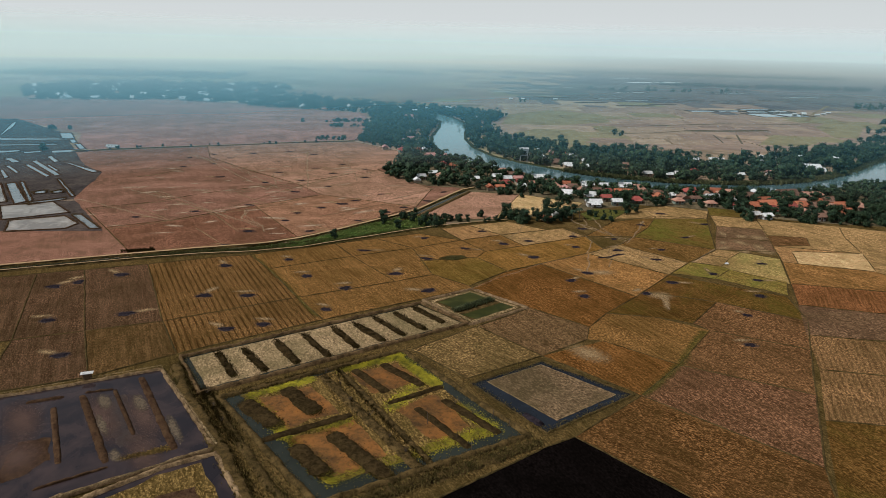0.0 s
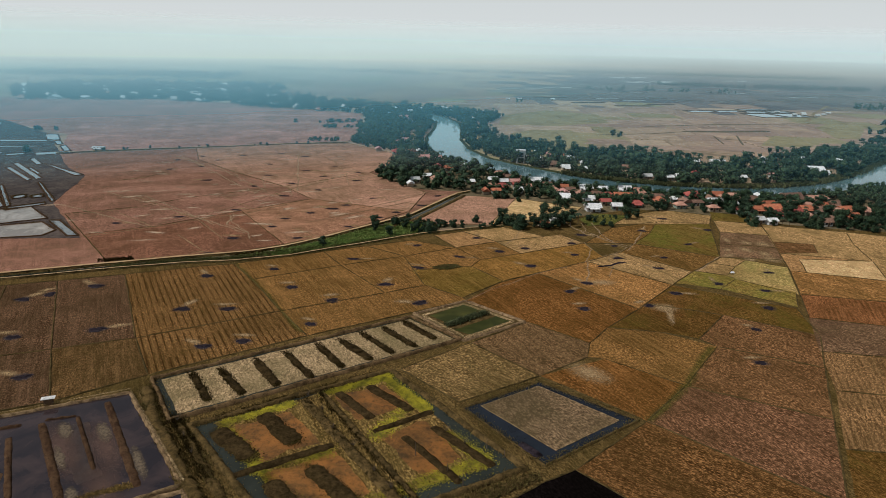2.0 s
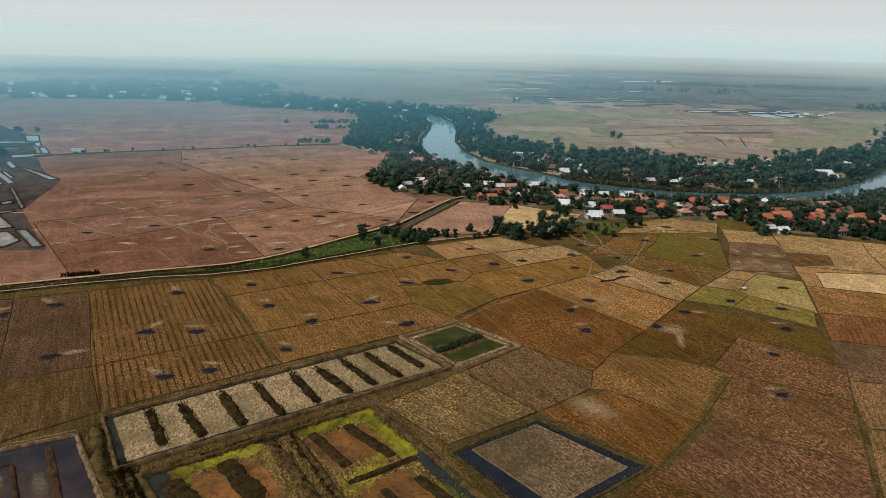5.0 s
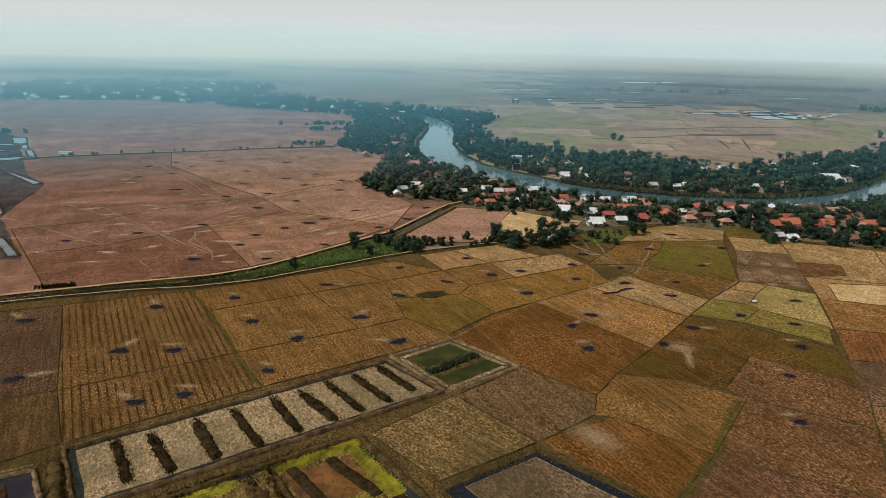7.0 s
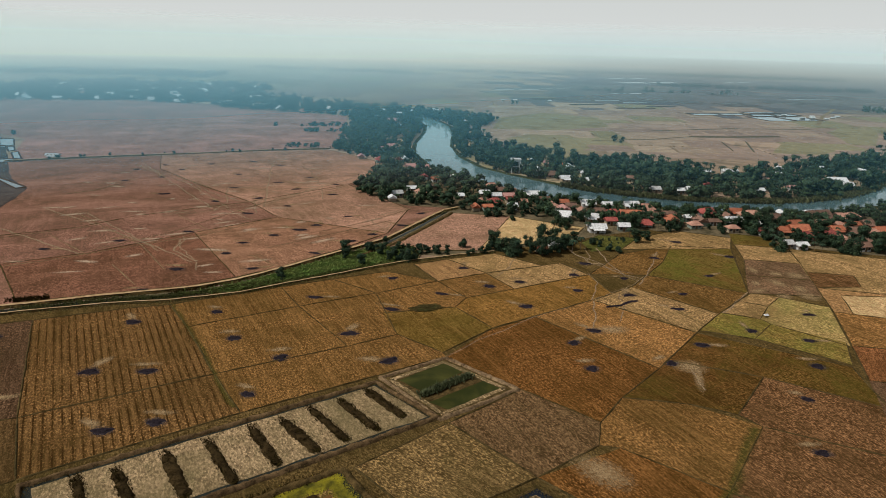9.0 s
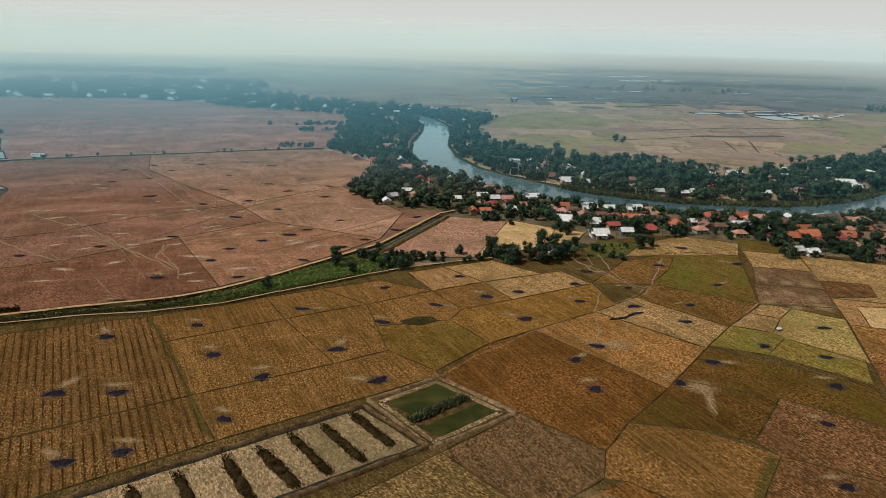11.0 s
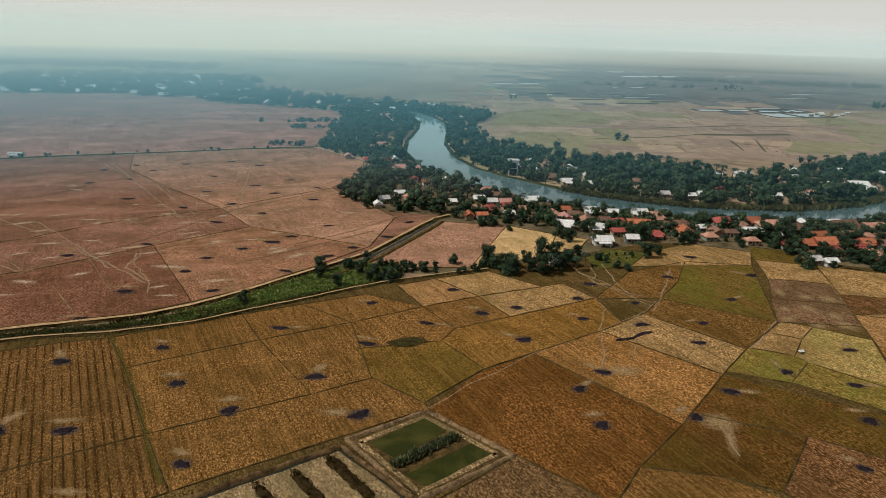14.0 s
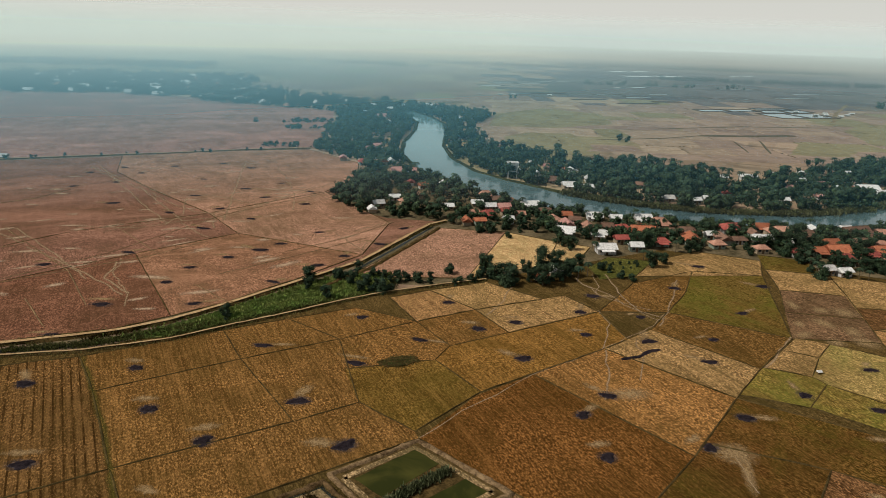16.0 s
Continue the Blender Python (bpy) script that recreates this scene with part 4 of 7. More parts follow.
HOUSES_MID = [(5, 401, 8.1, 'W'), (49, 344, 4.9, 'W'), (36, 339, 7.6, 'W'), (75, 360, 8.3, 'O'), (61, 354, 6.0, 'R'), (44, 353, 5.0, 'R'), (35, 358, 6.2, 'W'), (21, 359, 7.0, 'W'), (22, 370, 7.3, 'P'), (16, 376, 7.8, 'F'), (36, 388, 6.8, 'W'), (46, 387, 4.9, 'W'), (59, 389, 7.3, 'W'), (66, 385, 9.1, 'F'), (47, 370, 5.8, 'R'), (55, 366, 9.9, 'O'), (66, 370, 6.4, 'D'), (76, 374, 5.8, 'D'), (85, 369, 4.2, 'W'), (89, 364, 7.8, 'D'), (98, 382, 10.6, 'R'), (96, 365, 5.6, 'D'), (31, 368, 6.9, 'F'), (40, 370, 4.6, 'D')]
HOUSES_EAST = [(106, 366, 8.4, 'W'), (118, 366, 4.2, 'W'), (113, 388, 7.8, 'O'), (119, 380, 11.7, 'F'), (153, 395, 5.4, 'W'), (153, 386, 13.2, 'D'), (133, 357, 9.1, 'O'), (126, 356, 5.8, 'O'), (133, 348, 5.7, 'R'), (135, 368, 6.9, 'O'), (146, 359, 8.5, 'R'), (166, 391, 7.3, 'F'), (147, 343, 8.9, 'F'), (119, 332, 4.4, 'G'), (125, 332, 5.0, 'W'), (106, 377, 5.2, 'D'), (129, 380, 6.9, 'D'), (137, 390, 4.8, 'W'), (173, 393, 7.1, 'F'), (150, 373, 5.6, 'D'), (153, 336, 4.8, 'D'), (175, 367, 7.2, 'O'), (171, 350, 6.3, 'O'), (186, 366, 7.3, 'F')]
HOUSES_WESTV = [(-65, 399, 5.3, "W"), (-58, 391, 6.8, "F"), (-70, 383, 5.0, "G"), (-71, 374, 4.2, "W"), (-53, 404, 4.2, "D"), (-36, 388, 5.6, "W"), (-24, 365, 5.2, "O"), (-18, 366, 4.7, "O"), (-15, 379, 6.0, "R"), (-15, 393, 5.1, "W"), (-13, 406, 4.7, "D"), (-19, 416, 7.2, "F"), (-8, 393, 5.6, "P"), (-7, 385, 4.2, "R"), (-4, 406, 4.2, "D"), (-22, 398, 5.2, "W"), (-22, 379, 4.3, "F"), (-0, 382, 4.4, "F"), (-5, 371, 4.2, "W")]
HOUSES_BEND = [(-109, 527, 8.0, "P"), (-109, 544, 5.0, "P"), (-92, 489, 7.4, "O"), (-103, 482, 6.6, "R"), (-87, 491, 4.4, "W"), (-120, 492, 5.3, "P"), (-77, 463, 6.9, "P"), (-68, 464, 4.8, "P"), (-55, 428, 4.4, "O"), (-63, 434, 4.2, "R"), (-44, 435, 4.5, "W"), (-144, 710, 8.9, "P"), (-128, 669, 6.2, "W"), (-166, 732, 5.8, "W"), (-147, 614, 4.8, "W")]
HOUSES_TOPS = [(-225, 848, 10.9, "W"), (-211, 824, 6.6, "W"), (-115, 825, 7.7, "W"), (-105, 810, 8.8, "W"), (-102, 831, 6.5, "P"), (-114, 788, 6.1, "W"), (-93, 790, 7.4, "W"), (-69, 719, 6.6, "W"), (-149, 773, 6.1, "W"), (-176, 799, 7.6, "W"), (-144, 813, 6.4, "W"), (-121, 779, 6.1, "F")]
HOUSES_PENH = [(-7, 485, 7.9, "W"), (8, 478, 6.3, "W"), (6, 510, 4.2, "W"), (22, 498, 9.6, "O"), (31, 494, 5.8, "W"), (16, 500, 5.2, "P"), (17, 464, 6.1, "D"), (38, 448, 4.6, "W"), (27, 451, 7.3, "W"), (40, 472, 5.6, "G"), (80, 435, 5.2, "G"), (115, 456, 5.6, "R"), (94, 433, 4.5, "W"), (101, 438, 4.2, "W"), (127, 501, 4.2, "W"), (141, 507, 4.7, "W"), (147, 509, 4.8, "W"), (145, 448, 4.2, "W"), (159, 482, 5.3, "P"), (182, 495, 6.3, "P"), (192, 491, 4.7, "W")]
HOUSES_PENE = [(207, 490, 12.0, "W"), (209, 479, 6.3, "W"), (240, 528, 10.6, "W"), (231, 522, 9.5, "D"), (175, 504, 4.2, "W"), (185, 530, 4.2, "W"), (169, 462, 4.4, "P"), (162, 517, 4.9, "W"), (218, 539, 4.4, "W"), (250, 514, 8.7, "W"), (69, 463, 4.2, "D"), (199, 488, 5.5, "F")]
CLUMP_TREES = [(-11.3, 306.8), (-6.7, 299.3), (-1.3, 303.2), (3.8, 310.2), (10.1, 312.8), (15.6, 319.0), (20.7, 314.0), (24.3, 321.0), (-2.0, 294.8), (9.9, 297.4), (16.0, 302.6), (19.3, 307.8), (-8.5, 302.8), (5.9, 299.3)]
CANAL_TREES = [(-70.6, 282.5), (-57.1, 297.8), (-50.5, 292.4), (-46.3, 292.2), (-61.5, 287.2), (-37.9, 291.3), (-33.7, 290.6), (-24.0, 301.1), (-12.4, 299.7), (-43.4, 288.5), (-40.5, 289.1), (-86.2, 251.4), (-56.1, 290.0)]
VILLAGE_TREES = [(-12.0, 355.4), (-4.2, 348.8), (0.5, 358.5), (-6.0, 361.4), (5.5, 364.2), (19.7, 342.6), (21.8, 339.3), (17.4, 345.9), (36.3, 346.5), (50.2, 331.6), (52.4, 325.5), (57.5, 329.9), (36.0, 367.2), (77.8, 356.4), (91.5, 355.8), (96.5, 364.9), (110.0, 356.3), (124.1, 363.4), (124.9, 359.8), (130.9, 369.0), (141.9, 360.0), (134.3, 340.8), (125.0, 329.3), (132.4, 328.0), (119.8, 344.2), (112.2, 353.1), (76.3, 381.7), (86.4, 381.4), (96.4, 349.4), (121.2, 334.7), (38.6, 310.1), (35.1, 315.3), (42.4, 308.0), (32.3, 317.7), (-26.7, 375.3), (-30.8, 364.4), (-26.5, 360.8), (-16.9, 354.2), (8.0, 360.3), (159.2, 379.9), (159.7, 388.6)]
PLAIN_BUNDS = [[(-190.9, 240.3), (-180.1, 249.3), (-156.3, 275.1), (-137.6, 294.3), (-125.0, 315.6)], [(-211.2, 311.0), (-188.2, 295.8), (-156.3, 275.1), (-130.5, 249.3)], [(-218.0, 270.7), (-191.3, 296.0)], [(-201.2, 278.9), (-168.2, 258.3)], [(-153.1, 251.1), (-132.3, 233.8)], [(-108.7, 273.2), (-88.5, 259.9)], [(-104.8, 281.8), (-83.7, 308.0), (-62.4, 335.6)], [(-167.1, 321.6), (-136.8, 298.2)], [(-173, 261), (-154, 294), (-136, 353), (-101, 408)], [(-92, 308), (-73, 331), (-57, 360)], [(-246, 344), (-236, 357), (-232, 379)]]
CANAL_BUSHES = [(-68.8, 276.6), (-56.5, 283.6), (-50.9, 277.7), (-47.6, 278.4), (-43.9, 279.2), (-41.2, 281.2), (-50.2, 282.8), (-46.2, 282.9), (-60.6, 270.2), (-84.6, 249.1)]
PLAIN_SHEDS = [(-326.1, 438.3)]
BANK_LANE = [(-69.2, 734.7), (-62.2, 702.5), (-55.2, 666.2), (-52.2, 632.5), (-50.8, 596.2), (-46.3, 570.4)]
WEST_LANE = [(-111.9, 604.9), (-108.0, 576.6), (-103.5, 546.4)]
ROAD_SHRUBS = [(-163.0, 214.0), (-161.2, 213.9), (-160.5, 215.0), (-158.5, 214.9), (-157.8, 216.0), (-156.0, 215.9), (-154.9, 217.1), (-153.5, 216.9), (-115.2, 229.7), (-114.3, 230.9), (-113.2, 232.7), (-109.8, 235.0), (-108.1, 236.4), (-106.6, 238.3)]
POND_TREES = [(-367, 415), (-438, 514), (-441, 513), (-425, 518)]
WEEDPATCH = [(-34.8, 232.4), (-31.2, 236.4), (-25.6, 238.0), (-23.4, 235.6), (-26.7, 232.2), (-31.1, 230.8)]
PONDS_L_OUT = [(-191, 238), (-244, 288), (-273, 352), (-300, 371), (-381, 460), (-424, 503), (-526, 570), (-555, 560), (-490, 474), (-252, 223)]
FAR_PONDS = [
    [(-268, 265), (-249, 279), (-226, 262), (-247, 243)],
    [(-243, 243), (-224, 256), (-209, 246), (-209, 237), (-231, 227)],
    [(-223, 259), (-218, 260), (-194, 241), (-198, 239)],
    [(-305, 310), (-302, 314), (-262, 276), (-264, 270)],
    [(-301, 316), (-300, 318), (-261, 279), (-261, 276)],
    [(-286, 328), (-286, 330), (-247, 293), (-247, 290)],
    [(-275, 296), (-271, 301), (-266, 295), (-270, 291)],
    [(-266, 299), (-263, 304), (-258, 298), (-262, 295)],
    [(-260, 275), (-249, 288), (-246, 285), (-256, 270)],
    [(-319, 303), (-309, 311), (-271, 273), (-282, 265)],
]
FAR_PONDS += [
    [(-337, 361), (-337, 365), (-296, 335), (-296, 331)],
    [(-343, 374), (-342, 378), (-293, 340), (-294, 336)],
    [(-345, 391), (-345, 396), (-324, 378), (-325, 374)],
    [(-323, 364), (-322, 366), (-303, 351), (-303, 348)],
    [(-325, 380), (-319, 378), (-276, 354), (-279, 350)],
    [(-341, 345), (-337, 344), (-316, 325), (-316, 321)],
    [(-368, 378), (-365, 382), (-347, 370), (-350, 366)],
    [(-346, 355), (-345, 358), (-321, 339), (-321, 336)],
]
FAR_PONDS += [
    [(-403, 399), (-384, 411), (-377, 404), (-393, 388)],
    [(-360, 414), (-341, 428), (-333, 418), (-352, 405)],
    [(-375, 404), (-366, 412), (-361, 406), (-369, 397)],
    [(-417, 494), (-408, 498), (-385, 472), (-391, 465)],
    [(-384, 464), (-382, 468), (-368, 453), (-369, 448)],
    [(-364, 445), (-362, 449), (-337, 423), (-343, 423)],
    [(-454, 452), (-390, 469), (-384, 463), (-444, 442)],
    [(-428, 424), (-378, 442), (-372, 438), (-421, 418)],
    [(-458, 475), (-480, 506), (-506, 543), (-512, 555), (-484, 519), (-467, 492), (-451, 468)],
]
FAR_WATER = water("bright_shallow_water", (0.15, 0.155, 0.15), 0.004, 0.05, None, 0.5)
CANAL_GRASS = mottled("dark_rough_grass", (0.040, 0.050, 0.016), (0.095, 0.098, 0.032), 0.3, 1.2, 0.8, 0.05, 0.5, 0.0, 0.0)
GRASS_GREEN = mottled("weedy_green", (0.126, 0.1344, 0.04368), (0.1932, 0.168, 0.06048), 0.3, 1.2, 0.8, 0.1, 0.5, 0.0, 0.0)

REED_BANK = mottled("reedy_river_bank", (0.016, 0.022, 0.010), (0.046, 0.050, 0.020), 0.1, 1.2)
# river with its banks
near = RIVER_NEAR + RIVER_NEAR0
far = RIVER_FAR + RIVER_FAR0
outline = near + far[::-1]
RIVER_OUT = list(outline)
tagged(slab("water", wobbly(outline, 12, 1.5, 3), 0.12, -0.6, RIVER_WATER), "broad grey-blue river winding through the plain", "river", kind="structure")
for line, s in ((near, 1.0), (far, 2.0)):
    bank("river_bank", line, 3.6, 0.9, REED_BANK, "overgrown earth bank beside the river", "bank", seed=s, step=5, kind="structure", group="river banks")

DIRT_ROAD, BANK_ROAD, CANAL = [(-262.0, 150.0)] + DIRT_ROAD, [(-256.0, 147.0)] + BANK_ROAD, [(-259.0, 148.5)] + CANAL
def flakes(parent, name, lines, count, spread, size, mat, label, seed, z=0.24):
    """Floating weed scattered along the water's edge."""
    g = np.random.default_rng(int(abs(seed) * 10))
    a, b = np.array([l[0] for l in lines]), np.array([l[1] for l in lines])
    w = np.linalg.norm(b - a, axis=1)
    k = g.choice(len(lines), count, p=w / w.sum())
    p = a[k] + (b - a)[k] * g.uniform(0, 1, (count, 1)) + g.normal(0, spread, (count, 2))
    heap = Heap()
    heap.add(*stalks(np.c_[p, np.full(count, z)], size, 0.10, int(abs(seed) * 10)))
    ob = new(name, heap.mesh(name, [mat]))
    ob.parent = parent
    return tagged(ob, label, kind="stuff")


# roads and canal
def strip(line, width, top, seed=0.0):
    pts = wobbly(line, 3, 0.3, seed, False)
    left, right = [], []
    for i, (x, y) in enumerate(pts):
        a, b = pts[max(0, i - 1)], pts[min(len(pts) - 1, i + 1)]
        d = math.dist(a, b)
        nx, ny = -(b[1] - a[1]) / d, (b[0] - a[0]) / d
        w = width / 2 * (1 + 0.3 * noise.noise((x * 0.2, y * 0.2, seed)))
        left.append((x + nx * w, y + ny * w, top))
        right.append((x - nx * w, y - ny * w, top))
    n = len(pts)
    faces = [(n + i, n + i + 1, i + 1, i) for i in range(n - 1)]
    return left + right, faces


def track(name, line, width, height, label, category, kind=""):
    """A worn earth track on its low bank."""
    ob = bank(name, line, width * 1.9, height, GRASSY, label, category, seed=width + line[0][0], kind=kind)
    v, f = strip(line, width, height * 1.22, line[0][0])
    part("surface", v, f, DIRT, ob, "pale trodden earth surface")
    return ob


track("road", DIRT_ROAD, 1.4, 0.8, "pale dirt road beside the canal", "road", "structure")
track("road", BANK_ROAD, 0.7, 0.7, "narrow earth path on the canal bank", "path", "structure")
tagged(part("canal", *strip(CANAL, 2.4, 0.14, 4.0), MOAT_WATER), "narrow dark canal with still water", "canal", kind="structure")
tagged(part("canal", *strip(CANAL_UP, 1.2, 0.15, 5.0), MOAT_WATER), "narrow dark canal beside the dirt road", "canal", kind="structure")
bank("canal_bank", [(x + 3.4, y - 1.0) for x, y in CANAL_UP], 2.2, 0.8, GRASSY, "grassy earth bank of the canal", "bank", seed=6)
tagged(slab("verge", wobbly(VERGE, 3, 0.7, 5), 0.22, -0.1, mottled("reed_bed_ground", (0.1008, 0.1428, 0.04032), (0.1596, 0.168, 0.05712), 0.2, 1.5)), "fresh green reed bed along the canal", "verge", kind="structure")
track("road", FARLINES, 2.0, 0.7, "straight earth embankment across the far fields", "embankment", "structure")
FOOTPATHS = [
    ([(33.1, 313.2), (36.2, 295.6), (41.2, 280.2), (46.1, 275.2)], 0.7),
    ([(23.5, 302.6), (31.8, 293.5), (39.5, 281.9), (49.2, 276.8)], 0.7),
    ([(28.1, 311.4), (29.8, 300.2), (27.4, 288.0)], 0.5),
    ([(59.0, 312.9), (53.7, 293.6), (45.4, 271.2)], 0.6),
    ([(36.5, 260.4), (36.9, 248.2), (34.2, 236.8)], 0.5),
    ([(-18.0, 203.0), (-10.0, 214.0), (6.7, 234.5), (26.0, 252.2), (41.8, 268.2), (50.0, 282.0)], 0.34),
    ([(26.0, 252.5), (30.0, 270.0), (27.5, 279.0)], 0.5),
    ([(20.0, 312.0), (30.0, 290.0), (45.0, 283.0)], 0.6),
    ([(-1.0, 293.0), (-3.0, 280.0), (-8.0, 268.0)], 0.6),
    ([(49.7, 208.0), (50.4, 203.0), (50.7, 197.0)], 0.6),
    ([(24.5, 226.0), (26.0, 238.0), (27.0, 252.0)], 0.6),
    ([(69.0, 250.0), (77.0, 261.0), (84.0, 271.5)], 0.7),
]
PLAIN_TRAILS = [
    ([(-257.1, 428.1), (-226.2, 404.6), (-195.2, 385.2), (-167.9, 363.6), (-150.7, 354.0), (-142.1, 353.3), (-129.3, 368.6), (-116.8, 399.1), (-106.8, 425.6)], 1.0),
    ([(-172.3, 317.1), (-159.4, 335.2), (-146.5, 349.3)], 0.8),
    ([(-148.4, 335.3), (-135.7, 326.0), (-127.6, 320.5)], 0.8),
    ([(-71.7, 341.5), (-58.0, 360.3)], 0.8),
    ([(-260.9, 363.6), (-246.8, 371.1), (-235.1, 380.3)], 0.7),
    ([(-108.7, 367.7), (-116.9, 391.8), (-129.9, 419.1), (-152.8, 459.3)], 0.7),
    ([(-131.2, 331.9), (-137.6, 346.0), (-142.1, 353.3)], 0.8),
    ([(-258.0, 427.8), (-242.3, 453.8)], 0.7),
]
FAR_TRAILS = [
    ([(-254, 432), (-175, 354), (-153, 333)], 0.9),
    ([(-205, 393), (-149, 339), (-134, 350), (-126, 373)], 0.9),
    ([(-177, 466), (-150, 392), (-132, 344)], 0.9),
    ([(-209, 313), (-174, 290), (-145, 269)], 0.8),
    ([(-120, 252), (-124, 260), (-140, 276), (-146, 290)], 0.6),
    ([(-149, 339), (-162, 325), (-191, 321)], 0.8),
    ([(-114, 416), (-126, 373), (-158, 384)], 0.9),
    ([(-78, 338), (-62, 319), (-62, 330)], 0.6),
    ([(-236.6, 285.6), (-214.5, 276.4), (-172.5, 259.1)], 1.0),
    ([(-231.6, 315.5), (-191.4, 296.7)], 0.9),
    ([(-187.8, 293.8), (-154.5, 277.2), (-125.3, 259.5)], 0.9),
    ([(-259.5, 429.6), (-205.8, 396.3), (-180.9, 379.0)], 1.0),
    ([(-124.3, 260.8), (-139.2, 271.2), (-145.3, 286.1)], 0.9),
    ([(-168.3, 376.7), (-154.5, 349.1), (-153.0, 330.9)], 0.8),
    ([(-94.2, 409.0), (-98.5, 393.2), (-109.9, 380.0)], 0.8),
]
TRAIL = stain("trodden_trail", (0.44, 0.31, 0.19), (0.30, 0.21, 0.125), 0.80, 2.8, True, 0.60)


def trail(line, width, z, seed, material=None, label="narrow pale footpath worn into dry earth", name="footpath", category="path"):
    """A trodden path or a line of weeds that frays out at both sides."""
    v, f = strip(wobbly(line, 4.0, 0.9, seed, False), width, z, seed)
    ob = part(name, v, f, material or TRAIL)
    layer = ob.data.uv_layers.new(name="spread")
    half = len(v) // 2
    for loop in ob.data.loops:
        layer.data[loop.index].uv = (0.0 if loop.vertex_index < half else 1.0, 0.5)
    return tagged(ob, label, category, kind="stuff")


for k, (line, w) in enumerate(FOOTPATHS + PLAIN_TRAILS + FAR_TRAILS):
    trail(line, w * 1.25, 0.162 + 0.0006 * k, w * 5 + line[0][1])
WEEDS = stain("low_green_weeds", (0.060, 0.058, 0.012), (0.120, 0.098, 0.026), 0.9, 2.6, True, 0.6)
trail([(-111.4, 220.4), (-102.0, 210.6), (-93.1, 201.2), (-83.4, 190.2), (-76.4, 181.8), (-69.6, 173.4), (-64.5, 168.0)], 1.9, 0.20, 3.0, WEEDS, "line of low green weeds between two fields", "weeds", "weeds")

for k, line in enumerate((BANK_LANE, WEST_LANE)):
    tagged(part("road", *strip(line, 3.2, 0.5 + 0.01 * k, 60 + k), DIRT), "pale village lane beside the river", "road", kind="structure")
for k, line in enumerate(PLAIN_BUNDS):
    bank("bund", line, 0.6, 0.3, EARTH, "low dry bund between bare fields", "bund", seed=200 + k, step=4, kind="structure", group="bunds")
tagged(slab("weed_patch", wobbly(WEEDPATCH, 1.5, 0.8, 3), 0.26, -0.1, GRASSY), "dark green weedy patch in a dry field", "weeds")

trail([(58.4, 181.2), (52.5, 170.0), (46.7, 158.4), (40.0, 148.0), (33.2, 138.0)], 3.4, 0.20, 5.0, WEEDS, "line of low green weeds between two fields", "weeds", "weeds")

# ---- ponds ----
def pond(name, outline, bed, label, bank_w=1.8, bank_h=0.8, seed=0.0, bank_mat=None, top=0.17):
    """A walled pond: bed or water inside an earth embankment."""
    ob = tagged(new(name), label, "pond", "fish ponds")
    slab("bed", wobbly(outline, 3, 0.2, seed), top, -0.3, bed, ob)
    bank("embankment", outline, bank_w, bank_h, bank_mat or EARTH, "bare earth embankment", parent=ob, closed=True, seed=seed)
    return ob


def lay(parent, name, outline, top, mat, label="", wob=0.4, seed=1.0):
    return slab(name, wobbly(outline, 1.5, wob, seed), top, -0.2, mat, parent, label)


def mound(parent, a, b, width, height, mat, seed, name="mound", label="dark overgrown earth mound", rough=0.28):
    """A blunt bed of heaped earth from a to b, lumpy on top and ragged at the edge."""
    run = math.dist(a, b)
    n, m = max(4, round(run / 0.55)), 8
    ux, uy = (b[0] - a[0]) / run, (b[1] - a[1]) / run
    verts, faces = [], []
    for i in range(n + 1):
        u = 2 * i / n - 1
        for k in range(m + 1):
            v = 2 * k / m - 1
            px, py = a[0] + ux * run * (u + 1) / 2, a[1] + uy * run * (u + 1) / 2
            edge = 1 + rough * 0.7 * noise.noise((px * 0.45, py * 0.45, seed + 3.0 * (v > 0))) + rough * 0.5 * noise.noise((px * 1.7, py * 1.7, seed + 5.0 * (v > 0)))
            w = width / 2 * edge * (1 - 0.22 * abs(u) ** 8)
            x, y = px - uy * w * v, py + ux * w * v
            z = height * (1 - abs(v) ** 3.5) * (1 - abs(u) ** 14) * (1 + 0.5 * noise.noise((x * 0.8, y * 0.8, seed)))
            verts.append((x, y, 0.08 + z))
    for i in range(n):
        for k in range(m):
            q = i * (m + 1) + k
            faces.append((q, q + m + 1, q + m + 2, q + 1))
    return part(name, verts, faces, mat, parent, label, True)


def in_strip(u, v):
    """A place in the long pond: u along it, v across it."""
    a, b, c, d = STRIP
    p, q = (a[0] + (d[0] - a[0]) * u, a[1] + (d[1] - a[1]) * u), (b[0] + (c[0] - b[0]) * u, b[1] + (c[1] - b[1]) * u)
    return p[0] + (q[0] - p[0]) * v, p[1] + (q[1] - p[1]) * v


